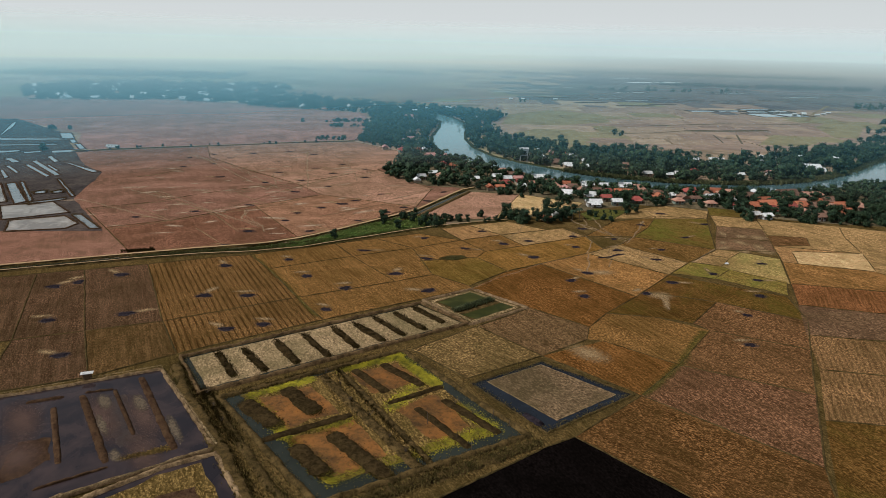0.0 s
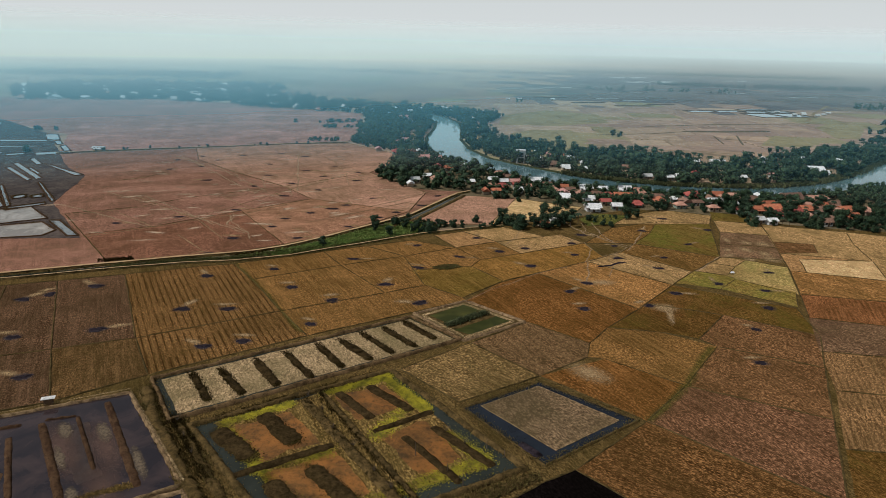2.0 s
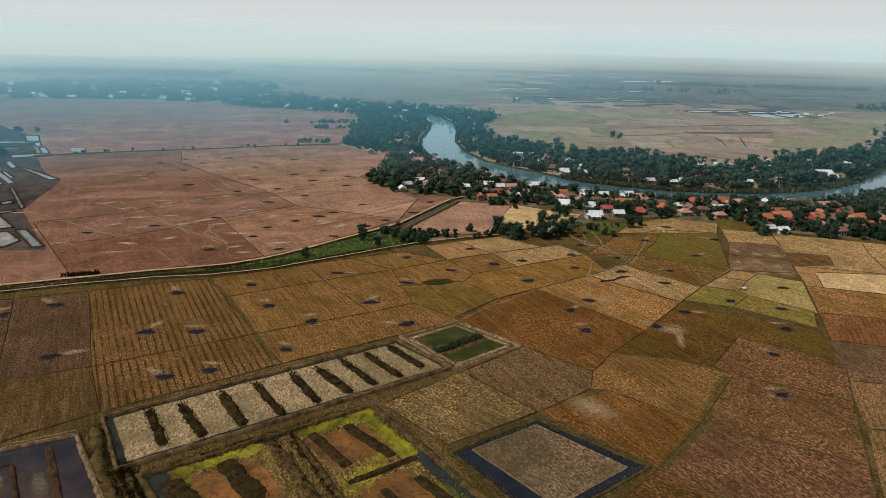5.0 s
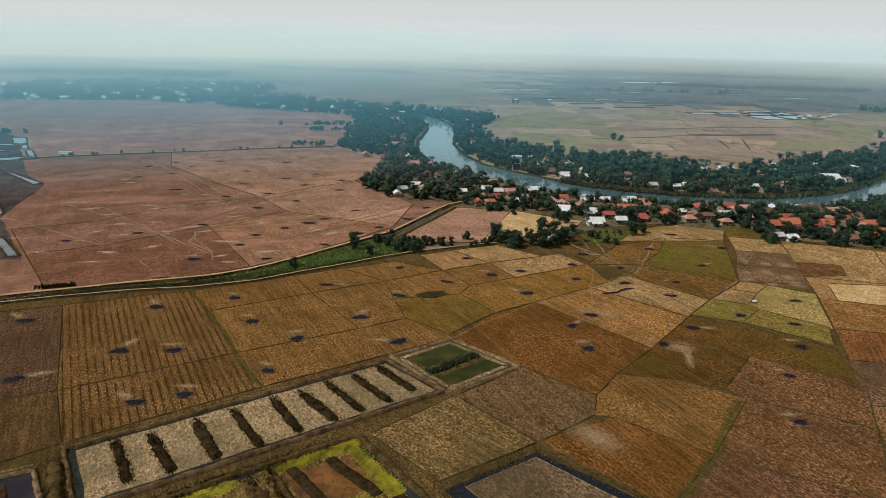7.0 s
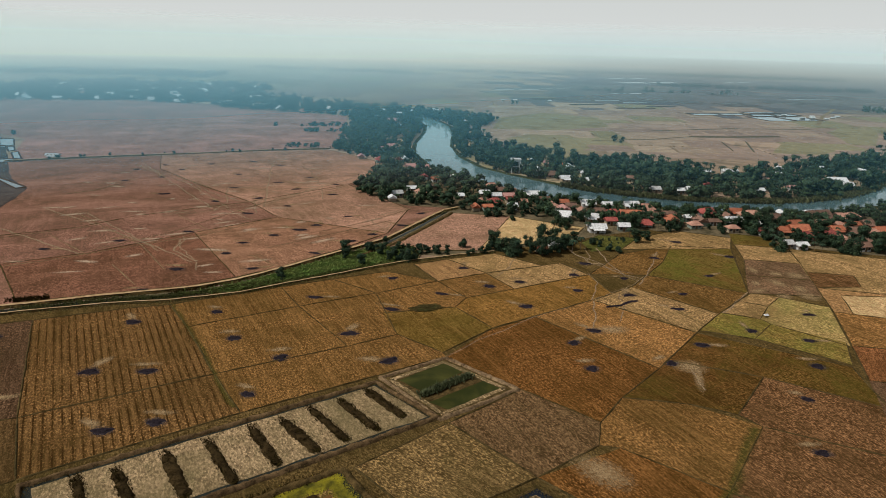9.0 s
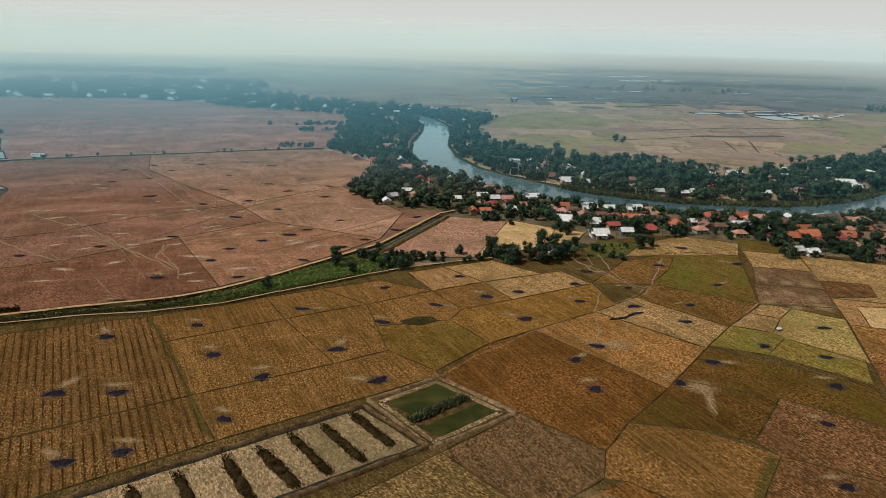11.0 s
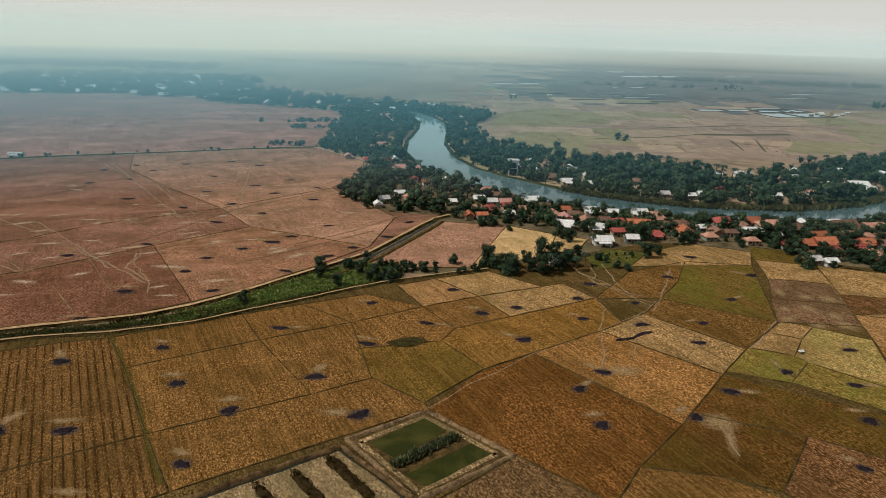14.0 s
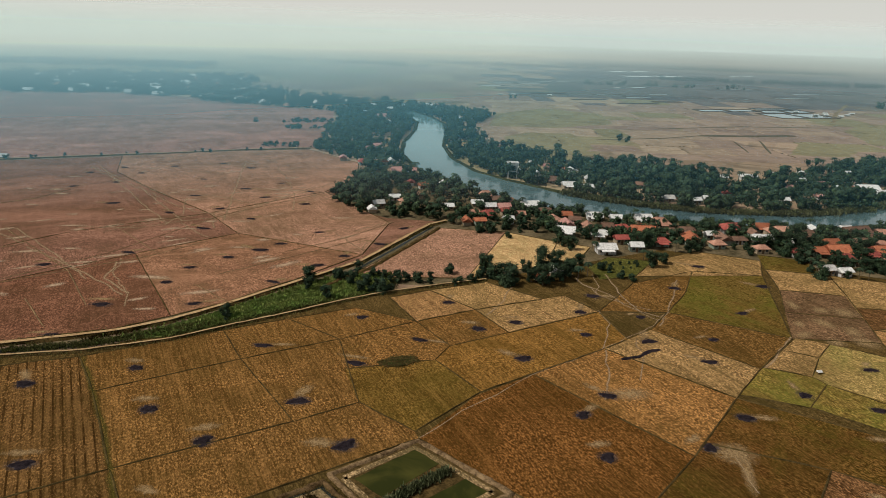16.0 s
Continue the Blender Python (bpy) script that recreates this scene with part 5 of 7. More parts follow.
# strip of nine bare beds
strip_pond = pond("fish_pond", STRIP, MOAT_WATER, "long drained fish pond with pale dry beds and dark mounds", 1.45, 0.9, 11, DRY_BANK)
lay(strip_pond, "dry_bed", [in_strip(0.026, 0.06), in_strip(0.026, 0.91), in_strip(0.985, 0.93), in_strip(0.985, 0.06)], 0.22, PALE_BED, "pale cracked dry bed", 0.3, 2)
MOUNDS = [((-84.2, 139.1), (-73.4, 127.4)), ((-78.3, 142.7), (-66.6, 131.7)), ((-71.4, 149.5), (-59.7, 137.2)), ((-64.6, 154.7), (-52.4, 142.6)), ((-57.6, 161.3), (-46.1, 149.3)),
          ((-52.1, 165.3), (-39.5, 155.0)), ((-47.1, 171.1), (-34.5, 159.9)), ((-41.2, 175.5), (-28.9, 164.9)), ((-36.1, 181.2), (-23.9, 171.0))]
for i, (a, b) in enumerate(MOUNDS):
    mound(strip_pond, (a[0] * 0.93 + b[0] * 0.07, a[1] * 0.93 + b[1] * 0.07), b, 2.2 + 0.35 * (i % 3), 0.6, MOUND, i * 3.7, rough=0.6)

WET_MUD = mottled("wet_mud", (0.052, 0.033, 0.026), (0.024, 0.018, 0.018), 0.3, 2.0, 0.35, 0.15)
# dark flooded pond
dark_pond = pond("fish_pond", DARKPOND, POND_WATER, "flooded fish pond with still dark water and mud ridges", 1.3, 0.8, 21)
for i, (a, b, w) in enumerate((((-109.0, 106.1), (-92.6, 87.3), 1.5), ((-106.1, 112.3), (-83.2, 89.3), 1.9), ((-100.0, 116.1), (-83.5, 99.3), 1.1), ((-97.3, 122.9), (-71.7, 96.0), 1.9),
                              ((-116.7, 106.4), (-109.5, 110.6), 1.2), ((-92.1, 79.3), (-82.0, 88.5), 0.7), ((-106.0, 113.1), (-100.0, 116.1), 0.7))):
    mound(dark_pond, a, b, w, 0.5, MUD, 40 + i, "mud_ridge", "bare brown mud ridge in the water")
lay(dark_pond, "mud_flat", [(-100.0, 111.5), (-95.5, 114.5), (-81.0, 98.0), (-84.0, 94.0)], 0.178, WET_MUD, "wet brown mud flat", 1.0, 3)
lay(dark_pond, "mud_flat", [(-107.0, 92.5), (-101.0, 95.5), (-94.0, 88.5), (-100.0, 80.5)], 0.184, MUD, "dark mud flat", 1.5, 6)

# pond with green cells and a hedge of broad leaves
green_pond = pond("fish_pond", GREENP, GRASSY, "small pond with two green cells", 1.5, 0.7, 31)
for g_line in ([(-30.5, 187.2), (-18.4, 199.0), (-1.0, 188.3)], [(-30.5, 187.2), (-15.3, 174.0), (-1.0, 188.3)]):
    part("crest", *strip(g_line, 1.3, 0.235, 2.2), SAND_PATH, green_pond, "sandy dry path round the cells")
lay(green_pond, "pond_cell", GREEN1, 0.24, GREEN_WATER, "green still water", 0.25, 7)
lay(green_pond, "pond_cell", GREEN2, 0.24, GREEN_WATER, "green still water", 0.25, 8)

# square pond round a dry island
square_pond = pond("fish_pond", SQUARE, DITCH_WATER, "square pond with a dark moat round a dry island", 0.9, 0.4, 41, GRASSY)
lay(square_pond, "dry_island", ISLAND, 0.26, GREY_BED, "pale grey dry island", 0.25, 9)
bank("island_rim", shrink(ISLAND, 0.1), 0.32, 0.34, PALE_BED, "pale rim of dried mud", parent=square_pond, closed=True, seed=42)
mound(square_pond, (2.6, 123.6), (7.2, 119.4), 2.2, 0.9, ASH, 43, "debris", "black heap of debris on the bank")

# weedy pond of four cells
yellow_pond = pond("fish_pond", YELLOW, MOAT_WATER, "weedy fish pond of four rusty cells with yellow-green weed", 2.0, 0.85, 51, GRASSY)
def between(a, b, k):
    return (a[0] + (b[0] - a[0]) * k, a[1] + (b[1] - a[1]) * k)


TOP, LEFT, LOW, RIGHT = YELLOW
def inside(u, v):
    """A place in the pond: u from the left bank to the right, v from the near end to the far end."""
    return between(between(LEFT, LOW, u), between(TOP, RIGHT, u), v)


lay(yellow_pond, "weed_bed", [inside(0.03, 0.095), inside(0.905, 0.095), inside(0.915, 0.91), inside(0.03, 0.955)], 0.21, DULL_WEED, "dull olive weed over mud", 0.7, 61)
for k, o in enumerate(([inside(0.10, 0.10), inside(0.42, 0.11), inside(0.42, 0.40), inside(0.12, 0.40)], [inside(0.52, 0.12), inside(0.88, 0.10), inside(0.84, 0.40), inside(0.52, 0.42)],
                       [inside(0.08, 0.64), inside(0.34, 0.62), inside(0.36, 0.88), inside(0.12, 0.90)], [inside(0.50, 0.62), inside(0.86, 0.62), inside(0.82, 0.84), inside(0.50, 0.86)])):
    lay(yellow_pond, "rusty_bed", o, 0.23, ORANGE_BED, "rust-coloured muddy bed", 1.2, 62 + k)


EDGE = [(inside(0.04, 0.12), inside(0.50, 0.11)), (inside(0.50, 0.11), inside(0.90, 0.12)), (inside(0.05, 0.12), inside(0.05, 0.44))]
flakes(yellow_pond, "water_weed", EDGE, 12000, 0.8, 0.20, ALGAE, "bright yellow-green water weed", 5)
EDGE = [(inside(0.04, 0.60), inside(0.04, 0.96)), (inside(0.03, 0.94), inside(0.42, 0.93))]
flakes(yellow_pond, "water_weed", EDGE, 17000, 0.9, 0.20, ALGAE, "bright yellow-green water weed", 15)
EDGE = [(inside(0.89, 0.12), inside(0.88, 0.88)), (inside(0.50, 0.12), inside(0.50, 0.40)), (inside(0.62, 0.90), inside(0.90, 0.90)), (inside(0.36, 0.86), inside(0.50, 0.62))]
flakes(yellow_pond, "water_weed", EDGE, 9500, 1.2, 0.20, ALGAE, "patchy yellow-green water weed", 6)
for i, (a, b, w) in enumerate((((-65.9, 116.6), (-53.8, 108.5), 4.2), ((-58.2, 124.5), (-46.6, 115.2), 4.2), ((-47.2, 102.1), (-37.3, 93.9), 3.8), ((-40.7, 108.0), (-23.8, 94.9), 3.8),
                              ((-43.8, 137.0), (-32.0, 127.0), 2.6), ((-37.1, 141.5), (-23.4, 131.9), 2.8), ((-23.7, 121.9), (-8.7, 108.1), 2.0), ((-17.8, 126.7), (-2.5, 114.5), 2.4),
                              ((-54.8, 102.4), (-37.8, 116.1), 2.2), ((-30.8, 121.9), (-18.3, 132.9), 1.8), ((-51.1, 132.6), (-15.8, 96.3), 2.6), ((-47.6, 136.3), (-13.8, 98.5), 1.6))):
    mound(yellow_pond, a, b, w * (1.2 if i < 4 else 1.1), 0.62, MOUND if i < 10 else GRASSY, 70 + i, rough=0.4)

YELLOW_MOUNDS = [((-65.9, 116.6), (-53.8, 108.5)), ((-58.2, 124.5), (-46.6, 115.2)), ((-47.2, 102.1), (-37.3, 93.9)), ((-40.7, 108.0), (-23.8, 94.9))]
flakes(yellow_pond, "dry_weed", YELLOW_MOUNDS, 9000, 0.95, 0.26, DARK_WEED, "dark dry weed on the mounds", 7, 0.40)
for k, line in enumerate(((inside(0.035, 0.66), inside(0.035, 0.95)), (inside(0.03, 0.935), inside(0.40, 0.93)))):
    part("weed_band", *strip(list(line), 2.6, 0.236 + 0.004 * k, 20 + k), ALGAE, yellow_pond, "thick band of yellow-green water weed")
flakes(strip_pond, "dry_weed", [(between(a, b, 0.08), b) for a, b in MOUNDS], 7000, 0.42, 0.28, DARK_WEED, "dark dry weed on the mounds", 8, 0.42)
flakes(dark_pond, "water_weed", [((-81.5, 91.0), (-73.4, 96.5))], 1200, 0.5, 0.22, DULL_WEED, "dull floating weed", 11, 0.19)
for line in ([(-148.0, 93.0), (-94.5, 128.0), (-63.5, 98.6)], [(-63.5, 97.5), (-96.0, 68.0)]):
    flakes(dark_pond, "crest", list(zip(line, line[1:])), 4200, 0.13, 0.13, PALE_BED, "pale crumbled crest of the bank", 13 + line[0][1], 0.97)

# corner of the next pond
next_pond = pond("fish_pond", [(-70.5, 90.5), (-62.5, 96.5), (-38.0, 70.0), (-60.0, 58.0), (-92.0, 66.0)], POND_WATER, "flooded pond with a weedy green edge", 1.6, 0.8, 81)
lay(next_pond, "weed_fringe", [(-71.0, 87.5), (-64.0, 92.8), (-50.0, 78.0), (-62.0, 66.0), (-84.0, 70.0)], 0.21, DULL_WEED, "dull green weed", 0.8, 82)
lay(next_pond, "muddy_bed", [(-67.0, 82.0), (-61.5, 86.0), (-55.0, 79.0), (-62.0, 70.0), (-76.0, 72.0)], 0.23, MUD, "dark muddy bed", 0.8, 83)
# overgrown ditch between the ponds
bank("ditch_bank", [(-92.0, 131.0), (-84.0, 120.0), (-72.0, 108.0), (-60.5, 96.0), (-44.0, 78.0)], 3.6, 0.9, GRASSY, "overgrown bank between the ponds", "bank", seed=91)
bank("ditch_bank", [(-75.5, 117.5), (-64.0, 106.0), (-46.0, 88.0), (-36.0, 80.0)], 2.4, 0.7, GRASSY, "overgrown bank between the ponds", "bank", seed=92)

# plots of the far country beyond the river
FAR_SOIL = mottled("far_field_edges", (0.085, 0.072, 0.045), (0.13, 0.105, 0.062), 0.03, 0.8)


def far_plot_soil(name, a, b_col):
    m, nt, b = shader(name, 0.95, 0.0)
    c = plan_coords(nt)
    g = nt.nodes.new("ShaderNodeNewGeometry")
    col = mix(nt, g.outputs["Random Per Island"], a, b_col)
    col = mix(nt, times(nt, ramp(nt, noise_of(nt, c, 0.035, 6, 0.7, 0.8), 0.48, 0.62), 0.45), col, tuple(0.5 * v for v in a))
    col = mix(nt, times(nt, ramp(nt, noise_of(nt, c, 0.12, 8, 0.85), 0.53, 0.60), 0.5), col, tuple(1.4 * v for v in b_col))
    nt.links.new(col, b.inputs["Base Color"])
    return m


FAR_SOILS = [far_plot_soil("far_brown_plot", (0.235, 0.165, 0.128), (0.320, 0.228, 0.168)), far_plot_soil("far_tan_plot", (0.290, 0.212, 0.150), (0.375, 0.282, 0.195)), far_plot_soil("far_green_plot", (0.205, 0.180, 0.098), (0.270, 0.228, 0.128)), far_plot_soil("far_wet_plot", (0.085, 0.075, 0.078), (0.150, 0.128, 0.122))]


def far_plots():
    rng = random.Random(77)
    heap, scrub = Heap(), Heap()
    y, n = 500.0, 0
    c, s = math.cos(radians(9)), math.sin(radians(9))
    while y < 1750:
        depth = rng.uniform(20, 52) * (1 + (y - 500) / 900)
        x = -330.0 + rng.uniform(0, 40)
        while x < 1150:
            w = rng.uniform(24, 75)
            q = [(x, y), (x + w, y), (x + w, y + depth), (x, y + depth)]
            q = [(a + rng.uniform(-4, 4), b + rng.uniform(-2.5, 2.5)) for a, b in q]
            q = [(c * a - s * (b - 500), 500 + s * a + c * (b - 500)) for a, b in q]
            mid = (sum(p[0] for p in q) / 4, sum(p[1] for p in q) / 4)
            far_side = mid[1] > 575 - 0.12 * abs(mid[0] - 100) + (330 if mid[0] < -60 else 0)
            if far_side and rng.random() < 0.93:
                green = 0.10 if mid[1] < 720 and mid[0] < 120 or mid[0] > 330 else 0.04
                slot = 2 if rng.random() < green else rng.choice((0, 0, 1))
                if mid[1] > rng.uniform(900, 1080) and mid[0] > rng.uniform(-120, 120):
                    slot = 3
                z = 0.05 + 0.0004 * (n % 40)
                gap = 0.8 + (mid[1] - 500) / 700
                q = [(mid[0] + (a - mid[0]) * (1 - gap / w), mid[1] + (b - mid[1]) * (1 - gap / depth)) for a, b in q]
                heap.add([(a, b, z) for a, b in q], [(0, 1, 2, 3)], slot)
                n += 1
                if rng.random() < 0.30:
                    (ax, ay), (bx, by) = rng.choice(((q[0], q[1]), (q[1], q[2]), (q[3], q[2])))
                    for _ in range(rng.randrange(4, 14)):
                        k, r, t = rng.random(), rng.uniform(0.4, 1.2), rng.uniform(0.2, 0.6)
                        px, py = ax + (bx - ax) * k, ay + (by - ay) * k
                        if in_outline(px, py, RIVER_OUT):
                            continue
                        scrub.add([(px - r, py, 0), (px, py - r, 0), (px + r, py, 0), (px + r * 0.4, py, t), (px - r * 0.5, py + 0.3, t * 0.9), (px, py + r, 0)], [(0, 1, 3, 4), (1, 2, 3, 3), (2, 5, 4, 3), (5, 0, 4, 4)])
            x += w
        y += depth
    tagged(new("shrubs", scrub.mesh("shrubs", [GRASSY])), "low dark scrub along far field edges", "shrubs", kind="stuff")
    return tagged(new("far_fields", heap.mesh("far_fields", FAR_SOILS)), "patchwork of dry brown and green plots far off", "fields", kind="stuff")


far_plots()

# scrubby bank between the weedy pond and the burnt field
low_run = [(LOW[0] + (RIGHT[0] - LOW[0]) * k + 1.7, LOW[1] + (RIGHT[1] - LOW[1]) * k - 2.6) for k in (0.0, 0.25, 0.5, 0.75, 1.02)]
bank("ditch_bank", low_run, 3.4, 0.6, GRASSY, "scrubby bank beside the weedy pond", "bank", seed=93)

# far flooded ponds
tagged(slab("pond_ground", wobbly(PONDS_L_OUT, 8, 1.0, 6), 0.10, -0.2, mottled("dark_wet_pond_earth", (0.050, 0.040, 0.038), (0.105, 0.082, 0.070), 0.08, 1.0)), "dark wet ground between far ponds", "ground", kind="structure")
MUDDY = water("muddy_shallow_water", (0.19, 0.155, 0.125), 0.004, 0.25, (0.34, 0.29, 0.24), 0.3)
for k, w in enumerate(FAR_PONDS):
    muddy = k in (0, 1, 9)
    ob = tagged(new("fish_pond"), "far pond with pale muddy shallows" if muddy else "far shallow pond with bright still water", "pond", "far fish ponds")
    slab("water", wobbly(w, 4, 0.5, k), 0.16 + 0.001 * k, -0.2, MUDDY if muddy else FAR_WATER, ob)
    bank("embankment", w, 1.3, 0.5, MUD, "", parent=ob, closed=True, seed=k, step=4)
    if k < 10:
        flakes(ob, "bank_weeds", list(zip(w, w[1:] + w[:1])), 400, 0.7, 0.4, DARK_WEED, "dark weeds on the bank", 30 + k, 0.4)
SALT_NEAR = [(327, 915, 85, 44, 21), (327, 959, 79, 24, 22), (252, 940, 89, 21, 22), (319, 988, 55, 16, 22), (122, 1094, 50, 16, 25), (162, 1075, 49, 16, 25), (204, 1144, 43, 16, 25), (253, 1110, 52, 13, 25), (315, 1119, 53, 13, 24), (327, 1088, 62, 12, 24), (84, 1005, 54, 9, 24), (193, 1021, 47, 9, 24), (29, 1075, 58, 9, 26), (148, 978, 62, 8, 23)]
SALT_FAR = [(176, 1268, 72, 24, 27), (-65, 1179, 42, 24, 28), (-23, 1257, 103, 26, 29), (8, 1212, 122, 16, 28), (46, 1333, 75, 20, 29), (283, 1657, 184, 46, 32), (255, 1840, 155, 40, 34), (528, 1817, 99, 36, 32), (420, 1180, 80, 14, 22), (505, 1290, 120, 18, 20), (380, 1330, 90, 16, 24)]
for k, (x, y, w, d, r) in enumerate(SALT_NEAR + SALT_FAR):
    c, sn = math.cos(radians(r)), math.sin(radians(r))
    n = 2 if w > 70 and d > 18 else 1
    for j in range(n):
        u0, u1 = -0.5 + j / n + 0.012, -0.5 + (j + 1) / n - 0.012
        o = [(x + c * a * w - sn * b * d, y + sn * a * w + c * b * d) for a, b in ((u0, -0.5), (u1, -0.5), (u1, 0.5 - 0.12 * (k % 2)), (u0, 0.5))]
        ob = tagged(new("salt_pond"), "pale shallow pond far off on the plain", "pond", "far salt ponds")
        slab("water", o, 0.2, -0.2, FAR_WATER, ob)
        bank("embankment", o, 2.2, 0.7, MUD, "", parent=ob, closed=True, seed=k + 0.5 * j, step=12)
tagged(slab("road", [(341, 858), (348, 860), (403, 982), (398, 981)], 0.25, -0.1, PALE_BED), "pale straight road far off on the plain", "road", kind="structure")
tagged(slab("road", [(400, 982), (404, 982), (466, 1097), (461, 1098)], 0.25, -0.1, PALE_BED), "pale straight road far off on the plain", "road", kind="structure")
for k, (line, w, h) in enumerate((([(158, 696), (200, 707), (255, 729)], 6.0, 1.2), ([(183, 673), (178, 616)], 1.5, 0.6), ([(208, 681), (195, 616)], 2.0, 0.7), ([(124, 728), (221, 780), (318, 806)], 2.0, 0.6), ([(60, 640), (120, 668), (158, 696)], 1.5, 0.5))):
    bank("embankment", line, w, h, FAR_SOIL, "long low embankment across far fields", "embankment", seed=500 + k, step=8, kind="structure")
for k, o in enumerate(([(-11, 562), (-19, 629), (-1, 661), (41, 668), (56, 594), (31, 560)], [(-35, 692), (-35, 790), (18, 865), (84, 836), (87, 750), (27, 702)], [(209, 615), (247, 694), (280, 688), (285, 667), (256, 621)], [(326, 791), (360, 835), (400, 835), (331, 694), (307, 693)])):
    tagged(slab("field", wobbly(o, 8, 3.0, 510 + k), 0.075 + 0.001 * k, -0.1, FAR_SOILS[2]), "far field of short green grass", "field", "rice fields")

# ---- ash patches and straw on the fields ----
ASH_DUST = stain("scattered_ash", (0.034, 0.028, 0.031), (0.105, 0.086, 0.080), 0.55, 1.8, False, 0.62)
CHAFF = stain("trodden_chaff", (0.40, 0.275, 0.145), (0.27, 0.18, 0.09), 0.80, 2.4, False, 0.62)


def dusting(name, rx, ry, z, material, parent, label, middle=(0.0, 0.0), turn=0.0):
    """A thin layer of ash or chaff on the ground; its map runs from the middle outwards."""
    n = 20
    verts, uv = [(0, 0, z)], [(0, 0)]
    c, s = math.cos(turn), math.sin(turn)
    for i in range(n):
        a = 2 * math.pi * i / n
        x, y = rx * math.cos(a), ry * math.sin(a)
        verts.append((middle[0] + c * x - s * y, middle[1] + s * x + c * y, z))
        uv.append((math.cos(a), math.sin(a)))
    verts[0] = (*middle, z)
    ob = part(name, verts, [(0, 1 + i, 1 + (i + 1) % n) for i in range(n)], material, parent, label)
    layer = ob.data.uv_layers.new(name="spread")
    for loop in ob.data.loops:
        layer.data[loop.index].uv = uv[loop.vertex_index]
    return tagged(ob, kind="stuff")


def ash_patch(seed):
    """A heap of burnt straw with scattered ash round it and a fan of trodden chaff on one side."""
    rng = random.Random(seed)
    n, verts = 26, []
    ph = [rng.uniform(0, 6.28) for _ in range(5)]
    def rad(a):
        return 1.12 * (1 + 0.20 * math.sin(2 * a + ph[0]) + 0.15 * math.sin(3 * a + ph[1]) + 0.12 * math.sin(5 * a + ph[2]) + 0.10 * math.sin(8 * a + ph[3]) + 0.07 * math.sin(13 * a + ph[4]))
    for k, (f, z) in enumerate(((1.12, 0.0), (1.0, 0.19), (0.72, 0.30), (0.38, 0.38))):
        for i in range(n):
            a = 2 * math.pi * i / n
            verts.append((f * rad(a) * 1.1 * math.cos(a), f * rad(a) * math.sin(a), z + (0.08 * rng.random() if k > 1 else 0)))
    verts.append((0, 0, 0.34))
    faces = [(k * n + i, k * n + (i + 1) % n, k * n + n + (i + 1) % n, k * n + n + i) for k in range(3) for i in range(n)]
    faces += [(3 * n + i, 3 * n + (i + 1) % n, 4 * n) for i in range(n)]
    ob = tagged(part("ash_patch", verts, faces, ASH, smooth=True), "charred black patch of burnt rice straw", "burnt patch", "burnt straw patches")
    dusting("ash_fringe", 2.2, 2.0, 0.185, ASH_DUST, ob, "grey scattered ash")
    spot = ((-1.0, 3.6), (-2.8, 2.0), (2.8, 1.8), (0.6, 3.8), (-2.4, 2.8))[seed % 5]
    dusting("trodden_chaff", 2.9, 1.25, 0.172, CHAFF, ob, "pale trodden chaff", spot, (0.3, -0.5, 0.4, 1.2, 0.1)[seed % 5])
    return ob


pile = new("straw_litter")
tagged(pile, "pale trampled litter of threshed straw", "straw")
dusting("chaff", 5.5, 4.5, 0.178, CHAFF, pile, "", (49.5, 209.2))
dusting("chaff", 1.6, 9.0, 0.176, CHAFF, pile, "", (50.6, 203.5), -0.12)
dusting("chaff", 7.0, 3.6, 0.174, CHAFF, pile, "", (30.5, 229.5), 0.2)
dusting("chaff", 8.0, 5.0, 0.174, CHAFF, pile, "", (20.5, 159.0), -0.6)
SMEAR = stain("pale_dust_smear", (0.52, 0.37, 0.25), (0.38, 0.26, 0.175), 0.80, 2.4, False, 0.75)
smears = tagged(new("straw_litter"), "pale smears of chaff over the bare plain", "straw")
rng = random.Random(88)
for i in range(400):
    x, y = rng.uniform(-265, -60), rng.uniform(240, 500)
    if len(smears.children) < 85 and in_outline(x, y, [(-240, 270), (-150, 222), (-95, 262), (-62, 330), (-66, 352), (-112, 402), (-150, 510), (-265, 455)]):
        dusting("chaff", rng.uniform(2.5, 8.0), rng.uniform(1.0, 2.4), 0.172 + 0.0002 * i, SMEAR, smears, "", (x, y), rng.uniform(-0.2, 0.9))
for k, (x, y) in enumerate([(93.9, 297.1), (101.9, 294.7), (109.2, 294.3), (90.2, 281.9), (98.7, 283.6), (105.1, 279.1), (88.4, 273.7), (96.2, 270.4), (105.4, 272.2)]):
    dusting("chaff", 2.2 + 1.3 * (k % 3), 5.0 - 1.6 * (k % 2), 0.176, CHAFF, pile, "", (x, y), 0.9 * k)
PATCHES = [ash_patch(k) for k in range(5)]
placed = 0
for x, y in ASH_WEST + ASH_EAST:
    rng = random.Random(placed)
    m = pose(x, y, 0, 0, 0, rng.uniform(-25, 25) + 8) @ Matrix.Diagonal(((1.0 if x > -30 else 1.15) * rng.uniform(0.8, 1.2) * (1.08 if y > 230 and x < 0 else 1.0), (1.1 if x > -30 else 1.0 if y > 230 else 1.3) * rng.uniform(0.8, 1.2), 1, 1))
    if placed < len(PATCHES):
        PATCHES[placed].matrix_world = m
    else:
        copy_thing(PATCHES[placed % len(PATCHES)], m)
    placed += 1
v, f = ridge([(30.8, 247.3), (35.8, 249.9), (39.6, 253.9), (42.9, 255.3)], 1.6, 0.35, 0.0, False, 3.0, 1.0)
